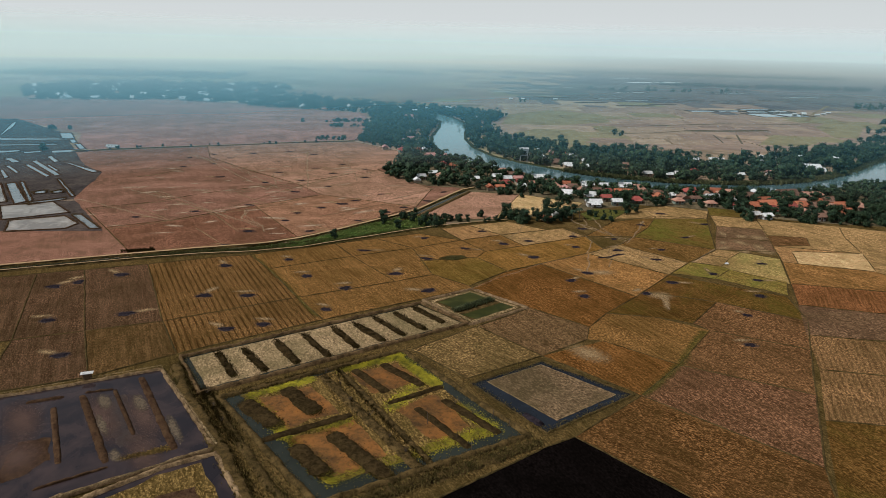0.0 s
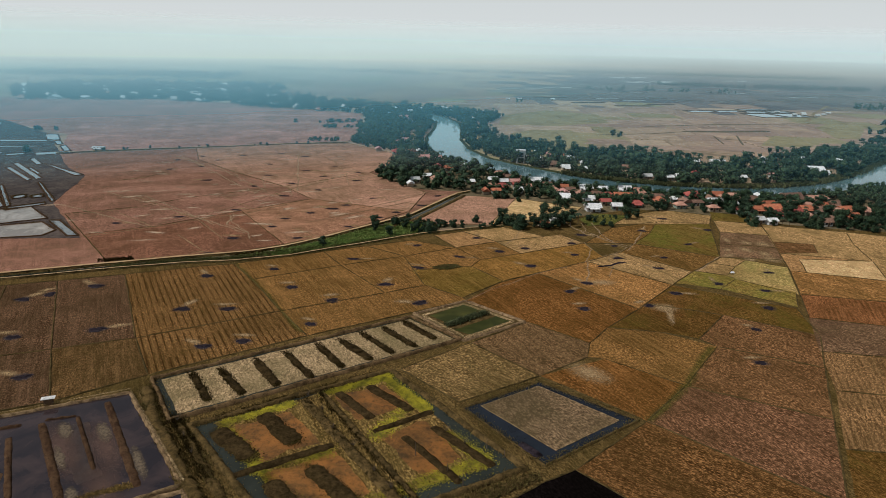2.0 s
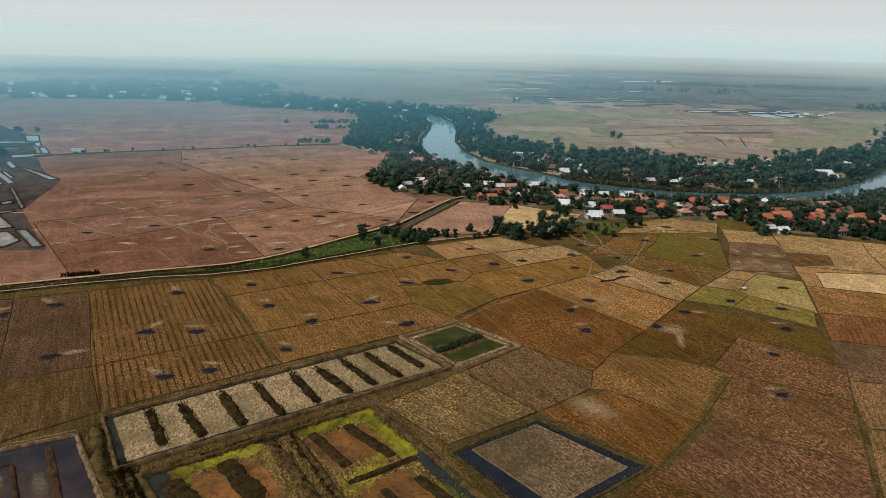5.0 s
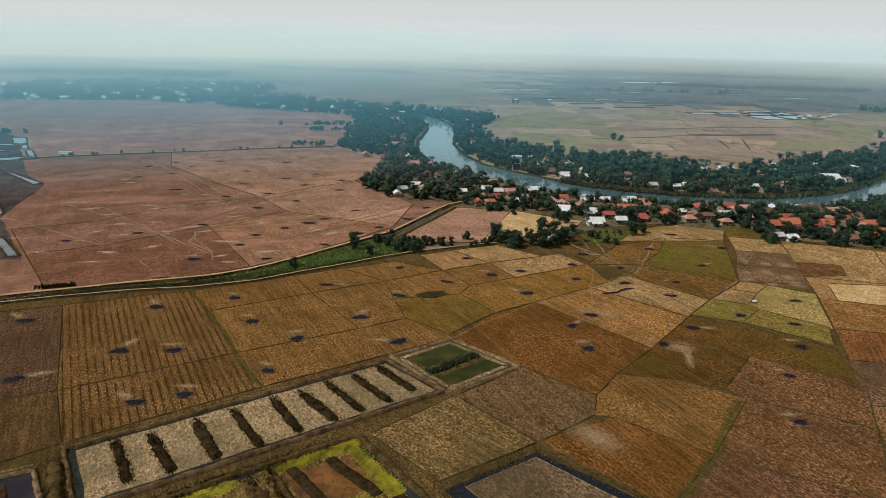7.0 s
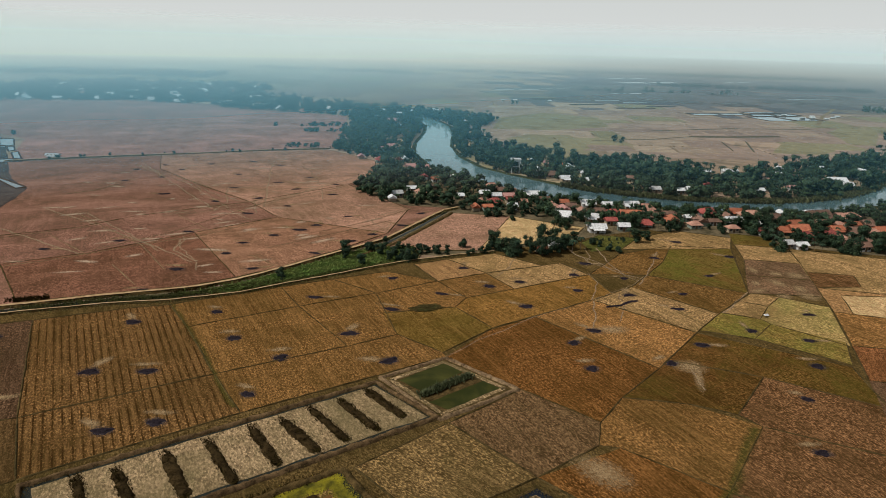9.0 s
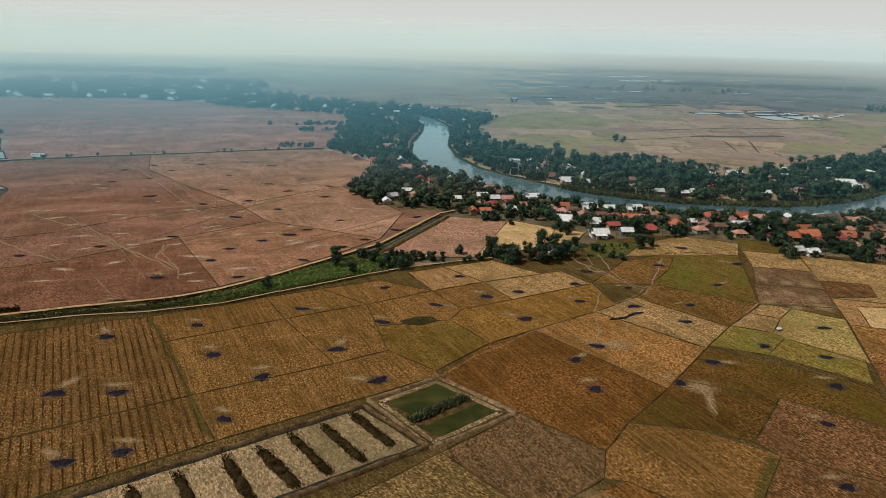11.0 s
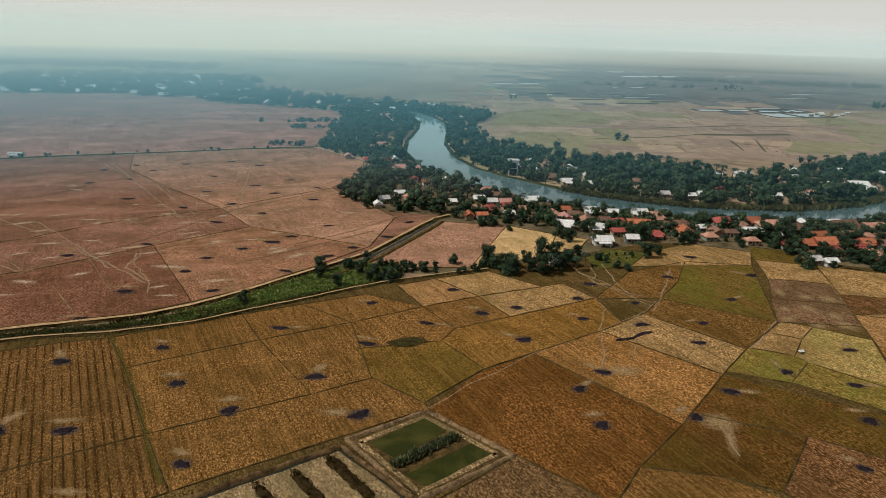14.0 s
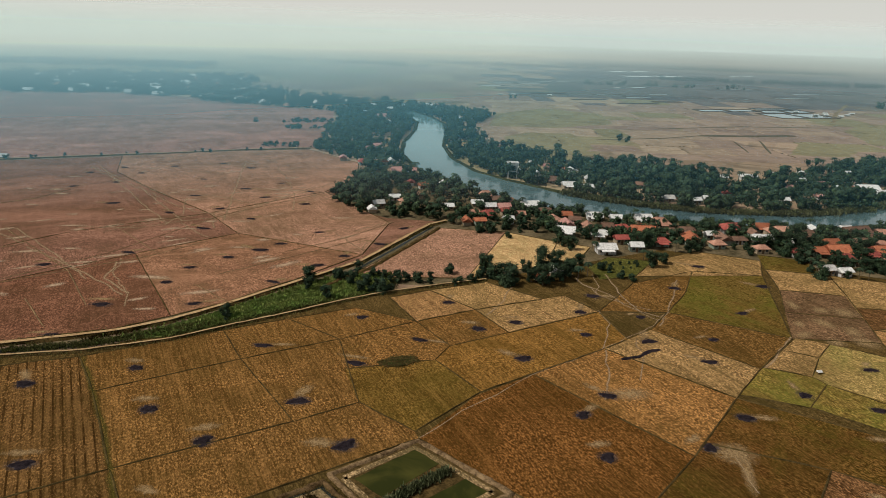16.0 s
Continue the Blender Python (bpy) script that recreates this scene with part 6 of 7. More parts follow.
tagged(part("ash_patch", v, f, ASH, smooth=True), "long charred streak of burnt straw", "burnt patch", "burnt straw patches")

# mud and scum under and on the dark water
MUD_FILM = stain("mud_under_shallow_water", (0.130, 0.082, 0.064), (0.080, 0.050, 0.042), 0.9, 1.2, False, 0.75)
SCUM_FILM = stain("floating_scum", (0.155, 0.120, 0.082), (0.090, 0.068, 0.048), 0.5, 2.2, False, 0.8)
for k, (x, y, rx, ry, turn) in enumerate(((-95.0, 104.5, 3.6, 15.0, 0.80), (-86.0, 106.5, 4.0, 14.0, 0.80), (-103.0, 88.0, 6.0, 9.0, 0.8), (-112.0, 100.0, 5.0, 12.0, 0.8), (-78.0, 94.0, 4.0, 10.0, 0.8))):
    dusting("mud_shallow", rx, ry, 0.186 + 0.002 * k, MUD_FILM, dark_pond, "brown mud under shallow water", (x, y), turn)
for k, (x, y, rx, ry, turn) in enumerate(((-98.8, 110.5, 1.6, 4.5, 0.8), (-93.0, 101.5, 1.1, 5.5, 0.8), (-90.0, 111.5, 1.6, 5.0, 0.8), (-76.0, 103.0, 1.3, 7.0, 0.75), (-83.0, 92.0, 1.2, 3.0, 0.8))):
    dusting("scum", rx, ry, 0.200 + 0.002 * k, SCUM_FILM, dark_pond, "pale floating scum", (x, y), turn)

# ---- trees ----
REEDS = mottled("yellow_green_reeds", (0.060, 0.074, 0.032), (0.120, 0.122, 0.058), 0.03, 0.6, 0.8, 0.05, 0.5, 0.0, 0.0)


def crown_of(rng, centre, radius, squash, leaves, size, blobs=12):
    """Leaf clumps over several lobes of an uneven crown."""
    cx, cy, cz = centre
    lobes = []
    for i in range(blobs):
        a, up = rng.uniform(0, 6.28), rng.uniform(-0.9, 0.9)
        r = radius * rng.uniform(0.15, 0.70)
        lobes.append((cx + r * math.cos(a), cy + r * math.sin(a), cz + up * radius * squash * 0.7, radius * rng.uniform(0.30, 0.48)))
    verts, faces = [], []
    for lx, ly, lz, lr in lobes:
        k, q = len(verts), lr * 0.46
        turn = Matrix.Rotation(rng.uniform(0, 3), 3, Vector((rng.random(), rng.random(), 1)).normalized())
        verts += [Vector((lx, ly, lz)) + turn @ Vector((x * q, y * q, z * q)) for x, y, z in ((-1, -1, -1), (1, -1, -1), (1, 1, -1), (-1, 1, -1), (-1, -1, 1), (1, -1, 1), (1, 1, 1), (-1, 1, 1))]
        faces += [tuple(k + i for i in f) for f in ((3, 2, 1, 0), (4, 5, 6, 7), (0, 1, 5, 4), (1, 2, 6, 5), (2, 3, 7, 6), (3, 0, 4, 7))]
    for i in range(leaves):
        lx, ly, lz, lr = lobes[i % blobs]
        d = Vector((rng.gauss(0, 1), rng.gauss(0, 1), rng.gauss(0.25, 0.9))).normalized()
        p = Vector((lx, ly, lz)) + d * lr * rng.uniform(0.7, 1.25)
        n = (d + 0.7 * Vector((rng.uniform(-1, 1), rng.uniform(-1, 1), rng.uniform(-0.4, 1)))).normalized()
        t = n.orthogonal().normalized()
        t = (Matrix.Rotation(rng.uniform(0, 6.28), 3, n) @ t)
        b = n.cross(t)
        s = size * rng.uniform(0.6, 1.3)
        k = len(verts)
        bend = n * s * 0.25
        verts += [p - t * s, p - b * s * 0.55 - bend, p + t * s, p + b * s * 0.55 - bend]
        faces.append((k, k + 1, k + 2, k + 3))
    return [tuple(v) for v in verts], faces


def tube(path, radii, sides=6):
    verts, faces = [], []
    for p, r in zip(path, radii):
        verts += [(p[0] + r * math.cos(2 * math.pi * i / sides), p[1] + r * math.sin(2 * math.pi * i / sides), p[2]) for i in range(sides)]
    for k in range(len(path) - 1):
        faces += [(k * sides + i, k * sides + (i + 1) % sides, k * sides + sides + (i + 1) % sides, k * sides + sides + i) for i in range(sides)]
    return verts, faces


def broadleaf(seed, height, radius, leaves=1200, size=0.34, label="broad dark green village tree"):
    rng = random.Random(seed)
    ob = tagged(new("tree"), label, "tree", "trees")
    v, f = tube([(0, 0, -0.2), (0.1, 0.05, height * 0.3), (0.2, -0.1, height * 0.72)], [0.28, 0.2, 0.1])
    for i in range(5):
        a = i * 1.26 + rng.random()
        w, g = tube([(0.1, 0.0, height * 0.32), (radius * 0.35 * math.cos(a), radius * 0.35 * math.sin(a), height * 0.5), (radius * 0.7 * math.cos(a), radius * 0.7 * math.sin(a), height * 0.66)], [0.12, 0.08, 0.04], 5)
        f += [tuple(k + len(v) for k in q) for q in g]
        v += w
    part("trunk", v, f, BARK, ob, "", True)
    v, f = crown_of(rng, (0, 0, height * 0.47), radius, height * 0.66 / radius, leaves, size)
    part("crown", v, f, LEAF, ob)
    return ob


def palm_shape(rng, height, fronds=17, length=2.3, steps=4):
    verts, faces = [], []
    lean = (rng.uniform(-0.8, 0.8), rng.uniform(-0.8, 0.8))
    for i in range(fronds):
        a = 2 * math.pi * i / fronds + rng.uniform(-0.25, 0.25)
        rise, le = rng.uniform(-0.1, 1.0), length * rng.uniform(0.8, 1.15)
        c, s = math.cos(a), math.sin(a)
        k = len(verts)
        for j in range(steps + 1):
            u = j / steps
            r, z = le * u * (1 - 0.12 * u), rise * le * 0.55 * u - 0.75 * le * u * u
            w = 0.40 * (0.35 + 1.3 * u) * (1 - u) ** 0.6 + 0.03
            x, y, zz = lean[0] + c * r, lean[1] + s * r, height + z
            verts += [(x - s * w, y + c * w, zz - 0.22), (x, y, zz), (x + s * w, y - c * w, zz - 0.22)]
        for j in range(steps):
            q = k + 3 * j
            faces += [(q, q + 3, q + 4, q + 1), (q + 1, q + 4, q + 5, q + 2)]
    return verts, faces, lean


def palm(seed, height):
    rng = random.Random(seed)
    ob = tagged(new("palm_tree"), "tall coconut palm with drooping green fronds", "palm tree", "palms")
    v, f, lean = palm_shape(rng, height)
    part("crown", v, f, PALM_LEAF, ob)
    v, f = tube([(0, 0, -0.2), (lean[0] * 0.25, lean[1] * 0.25, height * 0.5), (lean[0], lean[1], height)], [0.16, 0.12, 0.09])
    part("trunk", v, f, BARK, ob, "", True)
    return ob


KINDS = [broadleaf(101, 8.0, 3.9), broadleaf(102, 6.5, 3.3), broadleaf(103, 9.5, 4.4, 1500), broadleaf(104, 5.0, 2.6, 700, 0.30, "low bushy green tree"), broadleaf(105, 7.2, 3.0), palm(106, 7.5), palm(107, 6.0), palm(108, 8.5)]
USED = set()


def plant(k, x, y, scale=1.0, turn=0.0):
    if in_outline(x, y, RIVER_OUT):
        return None
    m = pose(x, y, 0, 0, 0, turn) @ Matrix.Scale(scale, 4)
    if k in USED:
        return copy_thing(KINDS[k], m)
    USED.add(k)
    KINDS[k].matrix_world = m
    return KINDS[k]


rng = random.Random(5)
for x, y in CLUMP_TREES:
    plant(rng.choice((0, 2, 4, 1)), x, y, rng.uniform(0.65, 1.05), rng.uniform(0, 360))
    if rng.random() < 0.5:
        plant(rng.choice((1, 3)), x + rng.uniform(-4, 4), y + rng.uniform(-3, 5), rng.uniform(0.6, 0.9), rng.uniform(0, 360))
for x, y in ((80, 641), (85, 637), (88, 645), (-24, 968), (-18, 975), (-246, 640), (62, 452), (70, 450)):
    plant(rng.choice((0, 2)), x, y, rng.uniform(0.5, 0.7), rng.uniform(0, 360))
for i in range(18):
    x, y = rng.uniform(29, 52), rng.uniform(309, 331)
    if in_outline(x, y, [(28.5, 319.1), (36.4, 331.9), (52.0, 331.2), (44.0, 314.4), (31.2, 308.5)]):
        plant(3, x, y, rng.uniform(0.25, 0.6), rng.uniform(0, 360))
for x, y in ((22.5, 303.5), (13.0, 305.5), (26.5, 309.5)):
    plant(6, x, y, rng.uniform(0.8, 1.0), rng.uniform(0, 360))
for x, y in CANAL_TREES:
    plant(rng.choice((1, 3, 3, 4)), x, y, rng.uniform(0.75, 1.1), rng.uniform(0, 360))
for i in range(16):
    k = rng.random()
    plant(3, -58 + 46 * k + rng.uniform(-2, 2), 289 + 9 * k * k + rng.uniform(-4, 4), rng.uniform(0.45, 0.9), rng.uniform(0, 360))
for i in range(15):
    k = rng.random()
    plant(3, -330 + 175 * k, 428 + 100 * k + rng.uniform(-3, 3), rng.uniform(0.4, 0.8), rng.uniform(0, 360))
for x, y in POND_TREES:
    plant(rng.choice((0, 1)), x, y, rng.uniform(0.9, 1.1), rng.uniform(0, 360))
for i, (x, y) in enumerate(CANAL_BUSHES):
    plant(rng.choice((0, 1, 4)) if i < 9 else 3, x, y, rng.uniform(0.6, 0.8), rng.uniform(0, 360))
for x, y in VILLAGE_TREES:
    plant(rng.choice((0, 1, 2, 3, 4, 1, 6)), x, y, rng.uniform(0.6, 0.9), rng.uniform(0, 360))

# ---- houses ----
def box(x0, x1, y0, y1, z0, z1):
    return ([(x0, y0, z0), (x1, y0, z0), (x1, y1, z0), (x0, y1, z0), (x0, y0, z1), (x1, y0, z1), (x1, y1, z1), (x0, y1, z1)],
            [(3, 2, 1, 0), (4, 5, 6, 7), (0, 1, 5, 4), (1, 2, 6, 5), (2, 3, 7, 6), (3, 0, 4, 7)])


def roof_shape(w, d, eave, rise, hip, over=0.6, thick=0.16):
    """A ridged roof along x with overhanging eaves and a real thickness."""
    x, y = w / 2 + over, d / 2 + over
    low = eave - over * rise / (d / 2)
    e = x - (hip * (d / 2 + over))
    top = [(-x, -y, low), (x, -y, low), (x, y, low), (-x, y, low), (-e, 0, eave + rise), (e, 0, eave + rise)]
    verts = top + [(a, b, c - thick) for a, b, c in top]
    f = [(0, 1, 5, 4), (2, 3, 4, 5), (1, 2, 5), (3, 0, 4)]
    faces = f + [tuple(reversed([i + 6 for i in g])) for g in f] + [(0, 6, 7, 1), (1, 7, 8, 2), (2, 8, 9, 3), (3, 9, 6, 0)]
    return verts, faces


def house(x, y, turn, w, d, h, rise, hip, roof, wall, label):
    ob = tagged(new("house"), label, "house", "village houses")
    v, f = box(-w / 2, w / 2, -d / 2, d / 2, -0.3, h)
    if not hip:
        k = len(v)
        v += [(-w / 2, 0, h + rise), (w / 2, 0, h + rise)]
        f = [g for i, g in enumerate(f) if i != 1] + [(4, 7, k), (5, k + 1, 6)]
    part("wall", v, f, wall, ob)
    v, f = roof_shape(w, d, h + 0.12, rise, hip)
    r = part("roof", v, f, roof, ob)
    part("ridge_cap", *box(-w / 2 * (0.96 if not hip else 0.5), w / 2 * (0.96 if not hip else 0.5), -0.16, 0.16, h + rise + 0.02, h + rise + 0.2), roof, r)
    part("door", *box(-0.5, 0.5, -d / 2 - 0.06, -d / 2 + 0.05, 0, 2.05), DARKWOOD, ob)
    for sx in (-w * 0.3, w * 0.3):
        win = part("window", *box(sx - 0.62, sx + 0.62, -d / 2 - 0.05, -d / 2 + 0.05, 0.9, 2.1), DARKWOOD, ob)
        part("pane", *box(sx - 0.5, sx + 0.5, -d / 2 - 0.07, -d / 2 - 0.04, 1.0, 2.0), GLASS, win)
    if w > 5.6:
        v, f = box(-w * 0.36, w * 0.36, -d / 2 - 2.2, -d / 2 + 0.1, h - 0.35, h - 0.2)
        part("porch_roof", [(x, y, z - (0.45 if y < -d / 2 - 1 else 0.0)) for x, y, z in v], f, roof, ob)
        for sx in (-w * 0.3, w * 0.3):
            part("post", *box(sx - 0.08, sx + 0.08, -d / 2 - 1.9, -d / 2 - 1.74, -0.1, h - 0.70), wall, ob)
    ob.matrix_world = pose(x, y, 0, 0, 0, turn)
    return ob


rng = random.Random(9)
HOUSES = []
ROOFS = {"W": (SHEET[0], "white sheet-roofed", 0.0), "G": (SHEET[1], "grey sheet-roofed", 0.0), "P": (TILE[4], "faded pink tiled", 0.0), "O": (TILE[0], "orange tiled", 0.0), "F": (TILE[1], "faded brown tiled", 0.85), "D": (TILE[2], "dull brown tiled", 0.0), "R": (TILE[3], "red tiled", 0.85)}


def put_house(x, y, w, k):
    """One village house of the given width and roof."""
    if any(in_outline(x + dx, y + dy, RIVER_OUT) for dx, dy in ((0, 0), (4, 0), (-4, 0), (0, 3), (0, -4))):
        return
    HOUSES.append((x, y))
    across = rng.random() < 0.25
    turn = (22 if x < 10 else 8 if x < 100 else 14) + (90 if across else 0) + rng.uniform(-9, 9)
    roof, words, hip = ROOFS[k]
    d = max(3.6, w * rng.uniform(0.62, 0.8))
    if across:
        w, d = d, w
    house(x, y, turn, max(w, d), min(w, d), rng.uniform(2.2, 2.8), min(w, d) * rng.uniform(0.24, 0.36), hip if w > 5 else 0.0, roof, rng.choice(PLASTER), words + " village house with " + ("hipped" if hip and w > 5 else "gabled") + " roof")


for x, y, w, k in HOUSES_MID + HOUSES_EAST + HOUSES_WESTV + HOUSES_BEND + HOUSES_TOPS + HOUSES_PENH + HOUSES_PENE:
    put_house(x, y, w, k)
# more roofs half hidden between them
VILLAGE = [(-24, 378), (10, 372), (44, 352), (90, 356), (136, 346), (165, 345), (190, 385), (160, 378), (120, 368), (84, 368), (50, 378), (20, 388), (-12, 404)]
for i in range(500):
    x, y = rng.uniform(-28, 192), rng.uniform(338, 410)
    if in_outline(x, y, VILLAGE) and all(math.dist((x, y), o) > 7.5 for o in HOUSES):
        put_house(x, y, rng.uniform(4.2, 6.5), rng.choice("DDFFOR"))

for i in range(900):
    x, y = rng.uniform(min(p[0] for p in WOOD_FAR), -120), rng.uniform(min(p[1] for p in WOOD_FAR), max(p[1] for p in WOOD_FAR))
    if in_outline(x, y, WOOD_FAR) and all(math.dist((x, y), o) > 34 for o in HOUSES):
        put_house(x, y, rng.uniform(8.0, 15.0), rng.choice("WWWGF"))

for x, y in [o for o in HOUSES if o[1] < 352 and o[0] > 95]:
    for dx, dy in ((-5.5, 1.0), (5.0, 3.0), (1.0, 6.5), (-4.0, -5.0)):
        if rng.random() < 0.7 and all(math.dist((x + dx, y + dy), o) > 4.2 for o in HOUSES):
            plant(rng.choice((0, 1, 3, 4)), x + dx, y + dy, rng.uniform(0.65, 0.95), rng.uniform(0, 360))

for x, y in [o for o in HOUSES if o[1] < 412 and -40 < o[0] < 200]:
    for dx, dy in ((-4.6, -2.0), (4.4, -3.0), (0.5, 5.0), (-5.0, 3.0)):
        if rng.random() < (0.75 if x > 118 else 0.42) and all(math.dist((x + dx, y + dy), o) > 3.4 for o in HOUSES) and not in_outline(x + dx, y + dy, RIVER_OUT):
            plant(rng.choice((1, 3, 4, 5, 6, 7, 1)), x + dx, y + dy, rng.uniform(0.6, 0.95), rng.uniform(0, 360))

for x, y in ((-76, 370), (-67, 367), (-81, 377), (-62, 377), (-74, 379), (-86, 382), (-58, 372), (-50, 374), (-44, 372), (-41, 378)):
    plant(rng.choice((1, 4, 5, 6, 3)), x, y, rng.uniform(0.7, 1.0), rng.uniform(0, 360))

# water tower on the far bank
def water_tower(x, y):
    ob = tagged(new("water_tower"), "pale concrete water tower with a flat tank", "water tower")
    for i, (sx, sy) in enumerate(((-2.6, -2), (2.6, -2), (2.6, 2), (-2.6, 2))):
        part("leg", *box(sx - 0.3, sx + 0.3, sy - 0.3, sy + 0.3, -0.2, 8.0), PLASTER[0], ob)
    part("tank", *box(-3.4, 3.4, -2.6, 2.6, 8.0, 9.6), PLASTER[0], ob)
    part("brace", *box(-2.6, 2.6, -2.15, -1.85, 4.4, 4.8), PLASTER[0], ob)
    part("tank_lid", *box(-3.7, 3.7, -2.9, 2.9, 9.6, 9.85), SHEET[1], ob)
    ob.matrix_world = pose(x, y, 0, 0, 0, 8)


water_tower(-6.5, 470)

# small field hut by the dark pond
hut = tagged(new("hut"), "small watch hut with a white sheet roof on the pond bank", "hut")
part("wall", *box(-0.9, 0.9, -0.7, 0.7, 0.5, 2.0), DARKWOOD, hut)
part("roof", *box(-1.5, 1.5, -0.75, 0.75, 2.0, 2.1), SHEET[1], hut)
for sx, sy in ((-0.8, -0.6), (0.8, -0.6), (0.8, 0.6), (-0.8, 0.6)):
    part("leg", *box(sx - 0.07, sx + 0.07, sy - 0.07, sy + 0.07, -0.1, 0.5), BARK, hut)
hut.matrix_world = pose(-109.5, 119.0, 0.1, 0, 0, 28)

# ---- woods ----
LANES = BANK_LANE + WEST_LANE


def wood(name, outline, spacing, leaves, size, label, seed, tall=1.0, palms=0.4, keep_off=()):
    rng = random.Random(seed)
    heap = Heap()
    shapes = []
    for k in range(6):
        r = random.Random(seed + k)
        h = (4.0 + 1.0 * k) * tall
        v, f = crown_of(r, (0, 0, h * 0.46), h * 0.48, 1.0, leaves, size, 9)
        shapes.append((np.array(v), np.array(f), 0))
    for k in range(4):
        r = random.Random(seed + 20 + k)
        h = (5.2 + 0.9 * k) * tall
        v, f, _ = palm_shape(r, h, 14, 2.05, 3)
        tv, tf = tube([(0, 0, 0), (0, 0, h)], [0.2, 0.14], 4)
        shapes.append((np.array(v + tv), np.array(f + [tuple(i + len(v) for i in q) for q in tf]), 1))
    xs, ys = [p[0] for p in outline], [p[1] for p in outline]
    n = int((max(xs) - min(xs)) * (max(ys) - min(ys)) / spacing ** 2)
    for i in range(n):
        x, y = rng.uniform(min(xs), max(xs)), rng.uniform(min(ys), max(ys))
        if not in_outline(x, y, outline) or noise.noise((x * 0.03, y * 0.03, seed)) < -0.42:
            continue
        if any(abs(x - hx) < 4.6 and -10.0 < y - hy < 3.4 for hx, hy in keep_off):
            continue
        if any(abs(x - lx) < 4 and -14 < y - ly < 4 for lx, ly in LANES):
            continue
        v, f, slot = shapes[rng.randrange(6, 10) if rng.random() < palms else rng.randrange(6)]
        a, s = rng.uniform(0, 6.28), rng.choice((0.6, 0.75, 0.9, 1.0, 1.15, 1.4)) * rng.uniform(0.9, 1.1)
        c, sn = math.cos(a) * s, math.sin(a) * s
        heap.add(v @ np.array([[c, sn, 0], [-sn, c, 0], [0, 0, s]]) + (x, y, 0), f, slot)
    return tagged(new(name, heap.mesh(name, [LEAF, PALM_LEAF])), label, "woods", kind="stuff")


# banana-like hedge on the pond bank, reeds on the verge, grass on mounds and banks
HEDGE_LEAF = mottled("grey_green_hedge_leaf", (0.060, 0.075, 0.035), (0.130, 0.140, 0.070), 0.4, 1.5, 0.7, 0.05, 0.6, 0.0, 0.0)


def tufts(name, places, count, height, width, material, label, seed, spread=0.8, z=0.2, category="grass"):
    rng = random.Random(seed)
    heap = Heap()
    for i in range(count):
        x, y = rng.choice(places) if not callable(places) else places(rng)
        x, y = x + rng.gauss(0, spread), y + rng.gauss(0, spread)
        for j in range(4):
            a, h, w = rng.uniform(0, 6.28), height * rng.uniform(0.5, 1.2), width * rng.uniform(0.6, 1.2)
            c, s = math.cos(a), math.sin(a)
            tip = (x + c * h * 0.55, y + s * h * 0.55, z + h)
            heap.add([(x - s * w, y + c * w, z), (x + s * w, y - c * w, z), (x + c * h * 0.25 + s * w * 0.8, y + s * h * 0.25 - c * w * 0.8, z + h * 0.7), tip], [(0, 1, 2, 3)])
    return tagged(new(name, heap.mesh(name, [material])), label, category, kind="stuff")


def along(pairs):
    def pick(rng):
        a, b = rng.choice(pairs)
        k = rng.random()
        return a[0] + (b[0] - a[0]) * k, a[1] + (b[1] - a[1]) * k
    return pick


def within(outline):
    xs, ys = [p[0] for p in outline], [p[1] for p in outline]
    def pick(rng):
        while True:
            x, y = rng.uniform(min(xs), max(xs)), rng.uniform(min(ys), max(ys))
            if in_outline(x, y, outline):
                return x, y
    return pick


def sides(outline):
    return list(zip(outline, outline[1:] + outline[:1]))


tufts("hedge", along([tuple(HEDGE)]), 750, 1.0, 0.16, HEDGE_LEAF, "thick hedge of broad-leaved green plants", 1, 0.55, 0.3, "hedge")
tufts("grass", along(MOUNDS), 4200, 0.5, 0.06, DARK_WEED, "dry grass on the pond mounds", 2, 0.6, 0.3)
tufts("reeds", within(VERGE), 11000, 0.30, 0.24, BRIGHT_LEAF, "fresh green reeds along the canal", 3, 0.3, 0.2, "reeds")
tufts("grass", along(sides(YELLOW) + sides(SQUARE) + sides(STRIP)), 9000, 0.24, 0.07, DRY_GRASS, "dry grass on the pond banks", 4, 0.9, 0.3)
tufts("shrubs", along([((-77.0, 119.0), (-60.0, 101.0)), ((-78.0, 120.0), (-66.0, 108.0)), ((-51.1, 132.6), (-15.8, 96.3)), ((-48.0, 135.5), (-14.0, 98.0)), ((-90.0, 130.0), (-44.0, 80.0)), ((-70.0, 119.0), (-36.0, 148.0))]), 5200, 0.55, 0.06, DARK_WEED, "scrubby weeds on the pond banks", 6, 0.7, 0.3, "shrubs")
tufts("grass", along([((-92.0, 131.0), (-84.0, 120.0)), ((-84.0, 120.0), (-60.5, 96.0)), ((-60.5, 96.0), (-44.0, 78.0)), ((-75.5, 117.5), (-46.0, 88.0)), ((-46.0, 88.0), (-36.0, 80.0))] + list(zip(low_run, low_run[1:]))), 5200, 0.5, 0.07, DRY_GRASS, "dry grass on the ditch banks", 11, 1.0, 0.35)
tufts("reeds", within(VERGE), 1500, 0.75, 0.22, BRIGHT_LEAF, "taller clumps of fresh reeds along the canal", 13, 1.0, 0.2, "reeds")
tufts("weeds", within(WEEDPATCH), 700, 0.25, 0.12, CANAL_GRASS, "dark green weeds in a dry field", 9, 0.4, 0.2, "weeds")
